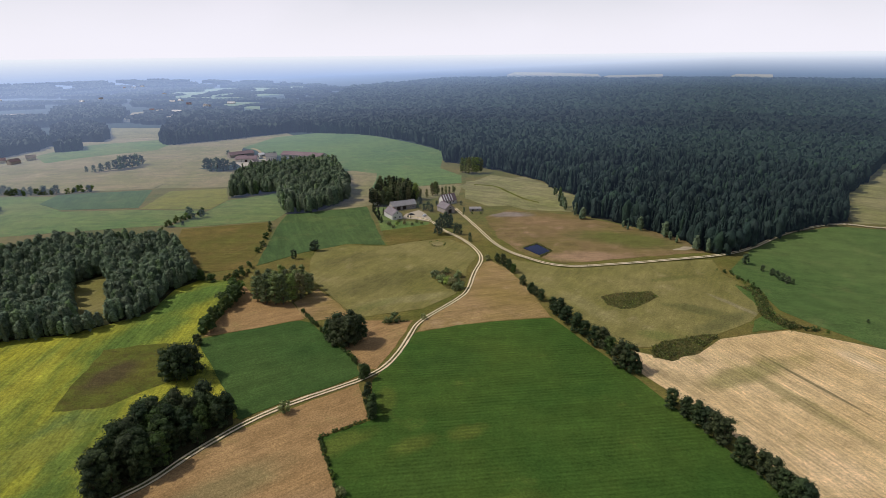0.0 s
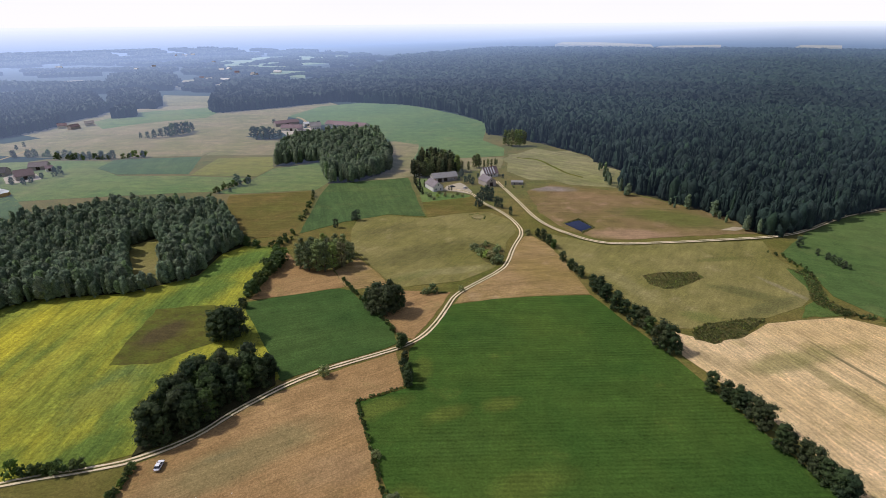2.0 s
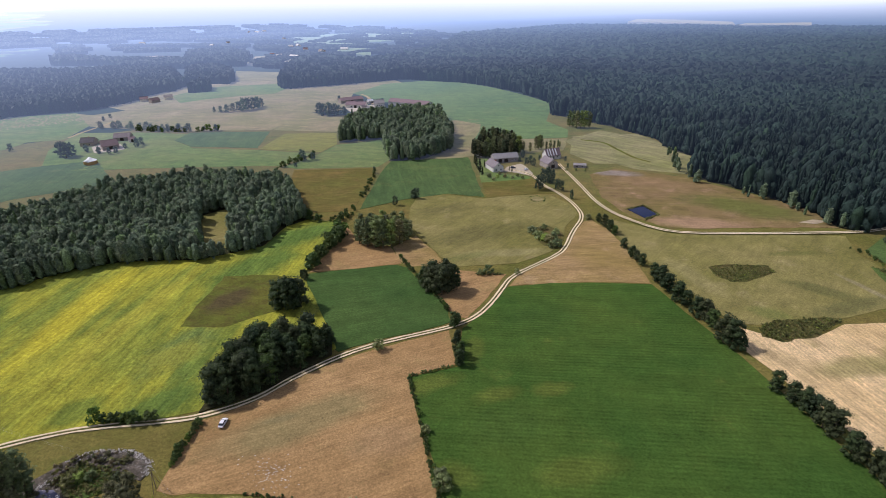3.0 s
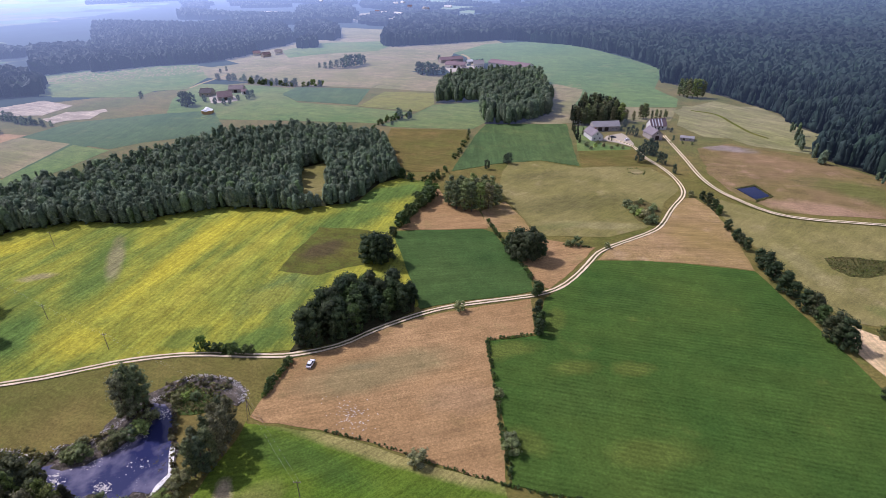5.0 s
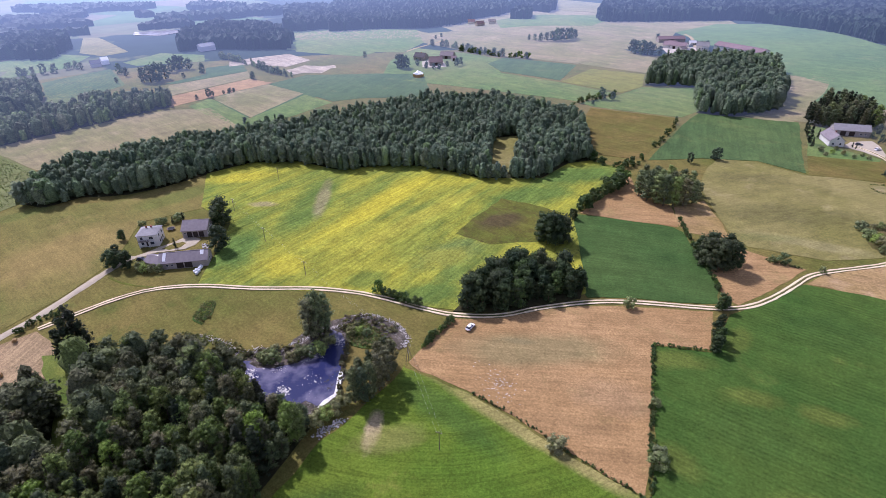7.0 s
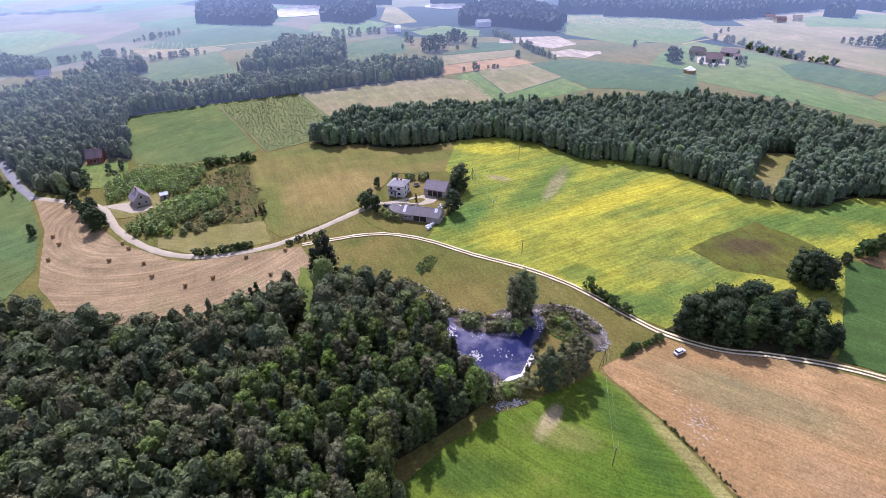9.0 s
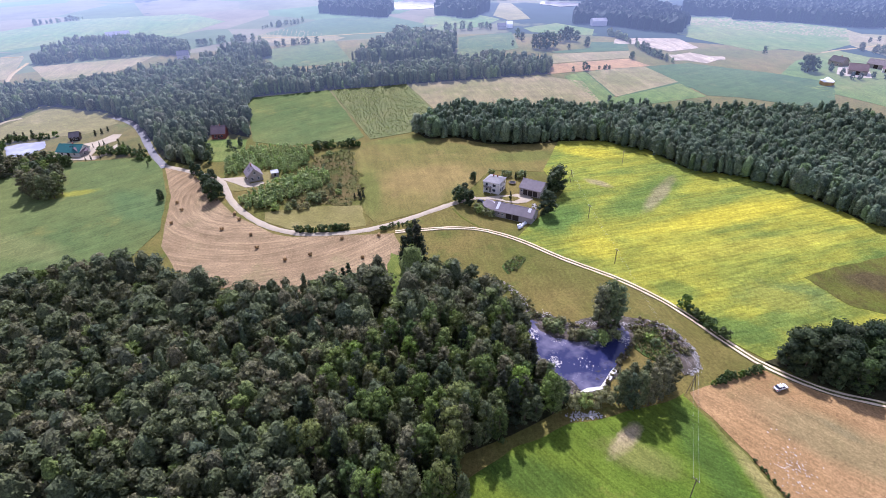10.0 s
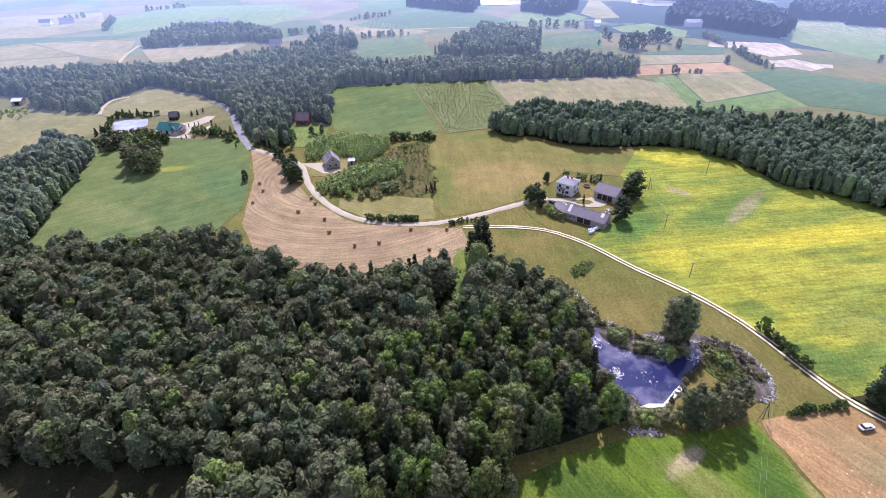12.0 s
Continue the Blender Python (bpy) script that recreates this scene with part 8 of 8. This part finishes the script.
field("sand_patch", "bare pale sand by the forest", [(142.3, 318.5), (151.7, 324.3), (159.1, 323.1), (150.5, 317.3)], SAND, 0.5, "sand", 0.6)
hedge("light birches along the forest edge", [(99, 466), (98, 406), (107.6, 382.9), (119.3, 373.1), (133.8, 355.9), (147.8, 341.9), (160.6, 312.2)], 8, gap=6, spread=3, protos=MIDTALL, mat=HAZE_TINT_LEAF, name="birch_belt")

# pond in the hollow by the wood
field("meadow", "bright green grassy opening in the wood", WOOD_GAP, BRIGHT_OPENING, 1.4, "clearing", 1.0)
field("pond_bank", "dark muddy bank with dead reeds", [(-144.1, 54.2), (-142.6, 55.8), (-140.5, 58.8), (-139.7, 61.7), (-134.1, 64.7), (-135.5, 71.1), (-135, 79.3), (-133.6, 88), (-128.6, 94.3), (-124.2, 98.3), (-116.3, 99.7), (-110.6, 99.2), (-106.3, 97.4), (-104.4, 93.1), (-105.1, 90.5), (-110, 91.6), (-116.1, 92.2), (-123.2, 92.2), (-126.9, 89), (-124.5, 84.6), (-119, 83), (-112, 75), (-107, 70), (-102.2, 65.5), (-101.8, 58), (-106.5, 49), (-113.2, 45), (-121, 42.7), (-132, 44.5)], MUD, 0.5, "bank", 1.6)
field("pond", "violet blue pond with sky and clouds painted into its colour", [(-139.7, 52.6), (-131.3, 49.3), (-125.3, 47.6), (-120.6, 47.1), (-116.9, 49.9), (-113.5, 51.4), (-109.8, 50.3), (-108.5, 57.7), (-104.5, 58.1), (-103.6, 61.9), (-105, 65.3), (-108.4, 68.5), (-110.7, 71.6), (-114.7, 74.5), (-116.5, 79), (-120.2, 81.7), (-125.5, 83.8), (-129, 83), (-128, 75), (-130, 66), (-134, 58.5)], POND_WATER, 0.72, "pond", 1.0)
field("mud_shallows", "mottled dark mud and scum in the pond shallows", [(-135.9, 55.3), (-132.2, 55.2), (-128.2, 58.0), (-126.0, 61.6), (-124.4, 65.5), (-123.4, 71.8), (-125.6, 76.6), (-128.6, 82.4), (-131, 84), (-131, 75), (-132.5, 66), (-137.5, 59.5)], MUD, 0.85, "mud", 1.8)
for rim, wide in (([(-129.6, 93.3), (-124.8, 98.2), (-116.3, 99.9), (-110.4, 99.3), (-105.9, 97.2), (-104.2, 93.2)], 1.2), ([(-162.5, 50.2), (-156, 53), (-151, 55.2), (-145, 55.0), (-141.4, 58.2), (-138.6, 61.6)], 2.0), ([(-136.3, 63.2), (-133.6, 66.5), (-132.4, 71.5), (-131.4, 76)], 1.6), ([(-123.2, 66.0), (-122.6, 69.5), (-123.6, 74.2), (-125.8, 79)], 1.2), ([(-127.5, 88), (-129.5, 85), (-131, 80)], 1.5)):
    shore_scum(rim, wide)
scum(-117.0, 55.3, 2.4, 60, 3)
scum(-131.2, 52.3, 2.8, 46, 4)
scum(-132.7, 57.0, 2.5, 36, 5)
scum(-122.6, 80.7, 3.0, 46, 6)
scum(-119.7, 47.1, 2.0, 30, 7)
scum(-113.3, 64.0, 4.5, 8, 8)
scum(-123.5, 72.2, 3.0, 24, 9)
scum(-127.0, 60.0, 3.0, 24, 10)
field("scum_patch", "white dried scum along the pond shore", [(-104.1, 57.8), (-104.4, 60.8), (-104.8, 64.5), (-107.4, 67.8), (-111.2, 71.6), (-109.8, 72.1), (-106.9, 69.2), (-103.3, 65.2), (-102.8, 60.2)], DRY_SCUM, 0.75, "scum", 1.2)
field("islet", "pale muddy islet with a willow", [(-121.7, 46.5), (-122.1, 49.4), (-119.5, 50.8), (-116.8, 48.7), (-117.4, 45.8)], PALE_MUD, 0.8, "islet", 1.2)
field("nettle_patch", "dense dark green nettle patch on the meadow", [(-172.7, 53.7), (-179.3, 61.1), (-176, 64.4), (-169.8, 60.4), (-166.7, 54.2)], HEDGE_GROUND, 0.5, "nettles", 1.5)
for off in (0.0, 0.9):
    shore_scum([(-96.4 + off, 51.5), (-95.9 + off, 54), (-95.6 + off, 57), (-95.2 + off, 60)], 1.5)
field("wet_patch", "muddy wet channel in the wood", [(-154.5, 7.8), (-151.3, 9.1), (-143.6, 8), (-136.2, 5), (-134.6, 2.8), (-141.5, 3.6), (-146.5, 6.2)], PALE_MUD, 1.9, "channel", 0.6)
field("reed_bed", "green sedge bank beside the pond", [(-128, 86.7), (-125.6, 93.8), (-114.5, 94.4), (-106.7, 92.9), (-109.1, 87.4), (-115, 83.5), (-118.6, 82.5)], HEDGE_GROUND, 0.5, "bank", 1.2)
trees(BIRCH, "leaning grey willow tree at the pond", "pond willows", [(-130.2, 75.2, 18.3), (-129.5, 78.1, 19.2), (-130.4, 81.3, 16.6), (-132.8, 78.1, 16.3)])
trees(ALDER, "dark alder on the pond bank", "pond alders", [(-97.3, 66.8, 13.1), (-95.7, 68.8, 13.0), (-95.3, 71.3, 13.9), (-95.5, 74.8, 14.2), (-96.8, 79.0, 13.6), (-98.9, 83.2, 12.5), (-102.4, 72.9, 10.0), (-101.6, 76.5, 10.9), (-102.0, 80.7, 11.6), (-103.9, 84.9, 10.0), (-100.5, 69.7, 10.0), (-101.4, 49.4, 8.4), (-100.7, 51.5, 8.1)])
trees(BUSH, "round willow shrub standing in the pond", "pond shrubs", [(-132.6, 58.2, 3.9), (-130.8, 60.7, 4.5), (-126.4, 65.1, 3.8), (-125.8, 67.6, 4.5), (-123.6, 70.4, 4.3), (-122.9, 73.2, 4.5), (-124.2, 77.8, 3.8), (-135.3, 60.6, 2.4), (-134.5, 64.1, 2.9), (-119.0, 47.9, 3.3), (-135.4, 58.7, 2.4), (-122.3, 86.1, 3.3), (-120.8, 87.9, 2.8), (-123.7, 89.3, 2.4), (-118.2, 89.3, 2.8), (-99.1, 57.3, 4.5), (-98.4, 60.2, 4.5), (-99.3, 54.2, 4.5), (-99.4, 63.4, 4.5)], "willow_shrub", "shrub")
hedge("dead reeds along the pond shore", [(-135.9, 47.1), (-140, 53.3), (-136.4, 60), (-132.2, 67.1), (-127.6, 71.9), (-128.9, 78.8), (-128.1, 84.9), (-128.2, 93.2), (-120.4, 96.6), (-110.9, 97.6)], 1.2, gap=0.5, spread=1.8, protos=TUFT, mat=REED_LEAF)
hedge("reeds along the pond shore", [(-102.9, 65.1), (-109.4, 71.7), (-114.6, 76.8), (-120.5, 83)], 1.0, gap=0.5, spread=0.9, protos=TUFT, mat=REED_LEAF)
hedge("reedy ditch leading to the pond", [(-164.8, 47.1), (-157.6, 50.7), (-149.1, 53.7), (-144.3, 56.4), (-138.9, 55.9)], 1.3, gap=0.5, spread=1.8, protos=TUFT, mat=WEED_LEAF)
trees(PINE, "tall dark spruce at the wood corner", "corner spruces", [(-174.7, 17.4, 21.3), (-176.9, 20.5, 22.4), (-176.4, 15.3, 17.0), (-173.7, 21.7, 17.9), (-171.3, -6.3, 10.3), (-170.6, -8.4, 9.3)])
hedge("row of young shrubs along the gravel lane", [(-217.7, -28.1), (-215.8, -22.1), (-214.9, -15.6), (-214.9, -5.9)], 2.6, gap=1.1, spread=0.6)
hedge("row of young shrubs behind the plantation", [(-316.3, -25.9), (-317.5, -16.3), (-317.8, -5.9), (-316.2, 3.8)], 4, gap=1.4, spread=0.8)
hedge("thin shrubs along the lane fork", [(-210.9, 9.8), (-213.6, 17.6), (-211.3, 22.5)], 2, gap=1.2, spread=0.5)
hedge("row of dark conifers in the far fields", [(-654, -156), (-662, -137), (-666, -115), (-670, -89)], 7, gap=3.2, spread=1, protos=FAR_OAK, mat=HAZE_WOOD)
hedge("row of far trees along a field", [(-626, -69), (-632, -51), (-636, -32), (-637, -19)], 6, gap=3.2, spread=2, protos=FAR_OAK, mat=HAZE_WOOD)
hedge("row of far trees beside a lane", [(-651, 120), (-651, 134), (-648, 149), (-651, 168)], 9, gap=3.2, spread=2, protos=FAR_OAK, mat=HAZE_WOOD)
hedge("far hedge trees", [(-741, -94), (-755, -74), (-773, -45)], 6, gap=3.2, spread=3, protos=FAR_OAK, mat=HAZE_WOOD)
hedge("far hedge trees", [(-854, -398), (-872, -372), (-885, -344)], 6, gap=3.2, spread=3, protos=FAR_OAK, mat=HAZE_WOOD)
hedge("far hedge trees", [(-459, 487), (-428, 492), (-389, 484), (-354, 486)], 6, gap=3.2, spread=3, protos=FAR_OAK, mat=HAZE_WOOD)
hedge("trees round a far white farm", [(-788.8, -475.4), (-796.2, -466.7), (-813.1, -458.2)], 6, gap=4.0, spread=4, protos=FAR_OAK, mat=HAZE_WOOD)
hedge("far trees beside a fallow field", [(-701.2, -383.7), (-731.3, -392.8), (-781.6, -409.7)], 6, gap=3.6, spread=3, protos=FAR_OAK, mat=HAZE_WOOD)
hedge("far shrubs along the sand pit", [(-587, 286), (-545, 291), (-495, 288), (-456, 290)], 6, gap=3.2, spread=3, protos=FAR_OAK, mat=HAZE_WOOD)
house("house", "white far village house with red roof", -633.6, 1236.3, 1.2, 21.7, 10, 3.2, 3, WHITE_WALL, ROOF_RED)
for i, (x, y, length, cover) in enumerate(((-1175.7, 2084.3, 16, ROOF_RED), (-1112.9, 2035.4, 14, ROOF_WHITE), (-1141.3, 2141.8, 18, ROOF_WHITE), (-894.6, 1804.2, 14, ROOF_GREY), (-730.6, 1510, 16, ROOF_WHITE), (-727.1, 1549.4, 20, ROOF_WHITE), (-657.8, 1257.9, 14, ROOF_RED), (-628.9, 1233.2, 16, ROOF_WHITE), (-585, 1221, 30, ROOF_WHITE), (-647.6, 1423.1, 14, ROOF_RED), (-584.6, 1375.2, 16, ROOF_GREY), (-546.2, 1440, 24, ROOF_WHITE), (-994, 1628.1, 14, ROOF_GREY), (-987.9, 1530.3, 14, ROOF_WHITE), (-1252.2, 1574.5, 20, ROOF_WHITE), (-1066.4, 1081.2, 14, ROOF_WHITE))):
    house("house", "small white house of the hazy far village", x, y, i * 37 % 90 - 45, length * 0.8, 9, 7.5, 3.5, WHITE_WALL, cover)
house("house", "long pale far barn roof", -586.5, 1230.8, -12.1, 55.2, 10, 4, 2, WHITE_WALL, ROOF_WHITE)
house("house", "white far village house with grey roof", -708.7, 1514.0, -0.1, 19.8, 10, 3.2, 3, WHITE_WALL, ROOF_GREY)
house("house", "white far village house with brown roof", -596.1, 1409.8, 0.3, 16.7, 10, 3.2, 3, WHITE_WALL, ROOF_BROWN)
house("house", "pale far village house with pale roof", -1177.6, 2152.5, -3.0, 36.6, 10, 3.2, 3, WHITE_WALL, ROOF_WHITE)

# cars, bales and poles
def pale_flecks(cx, cy, rx, ry, turn, count, seed):
    """Small pale lumps of unclear kind lying loose on the stubble."""
    rng = random.Random(seed)
    vs, fs = [], []
    for i in range(count):
        a, b = rng.gauss(0, 0.5) * rx, rng.gauss(0, 0.5) * ry
        w = radians(turn)
        x, y, r, o = cx + a * math.cos(w) - b * math.sin(w), cy + a * math.sin(w) + b * math.cos(w), rng.uniform(0.08, 0.26), len(vs)
        z = ground_z(x, y) + 0.1
        vs.append((x, y, z + 0.14))
        for k in range(6):
            q = r * rng.uniform(0.5, 1.4)
            vs.append((x + math.cos(k * math.tau / 6) * q * 1.5, y + math.sin(k * math.tau / 6) * q, z - 0.03))
        fs += [(o, o + 1 + k, o + 1 + (k + 1) % 6) for k in range(6)]
    return tagged(mesh_ob("pale_flecks", vs, fs, PALE_MUD), "small pale flecks scattered over the stubble field", "straw", kind="stuff")


pale_flecks(-69, 100, 9, 5, -29, 110, 71)
car(-93.7, 115.5, 98, CAR_WHITE, "white hatchback parked on the stubble field")
bale(-258.4, -87.5, 0)
bale(-249.5, -83.6, 47)
bale(-236.7, -85.3, 94)
bale(-226.1, -61.5, 141)
bale(-239.9, -57.8, 8)
bale(-233.8, -54.9, 55)
bale(-218.3, -48.0, 102)
bale(-206.4, -44.2, 149)
bale(-194.5, -31.9, 16)
bale(-196.2, -21.8, 63)
bale(-206.9, -8.6, 110)
bale(-206.0, 7.3, 157)
bale(-287.7, -84.7, 24)
bale(-189.7, -0.6, 71)
POLES = [(-67.3, 70.7), (-98.3, 89.9), (-165.1, 97.7), (-202.3, 102.5), (-240.8, 109.2)]
for i, (px, py) in enumerate(POLES):
    pole(px, py, 7.0, i in (1, 4))
pole(-256.9, 145.5, 8.0)
for u in (-0.8, 0.8):
    wire([(px + u, py + u * 0.3, ground_z(px, py) + 6.8) for px, py in POLES])
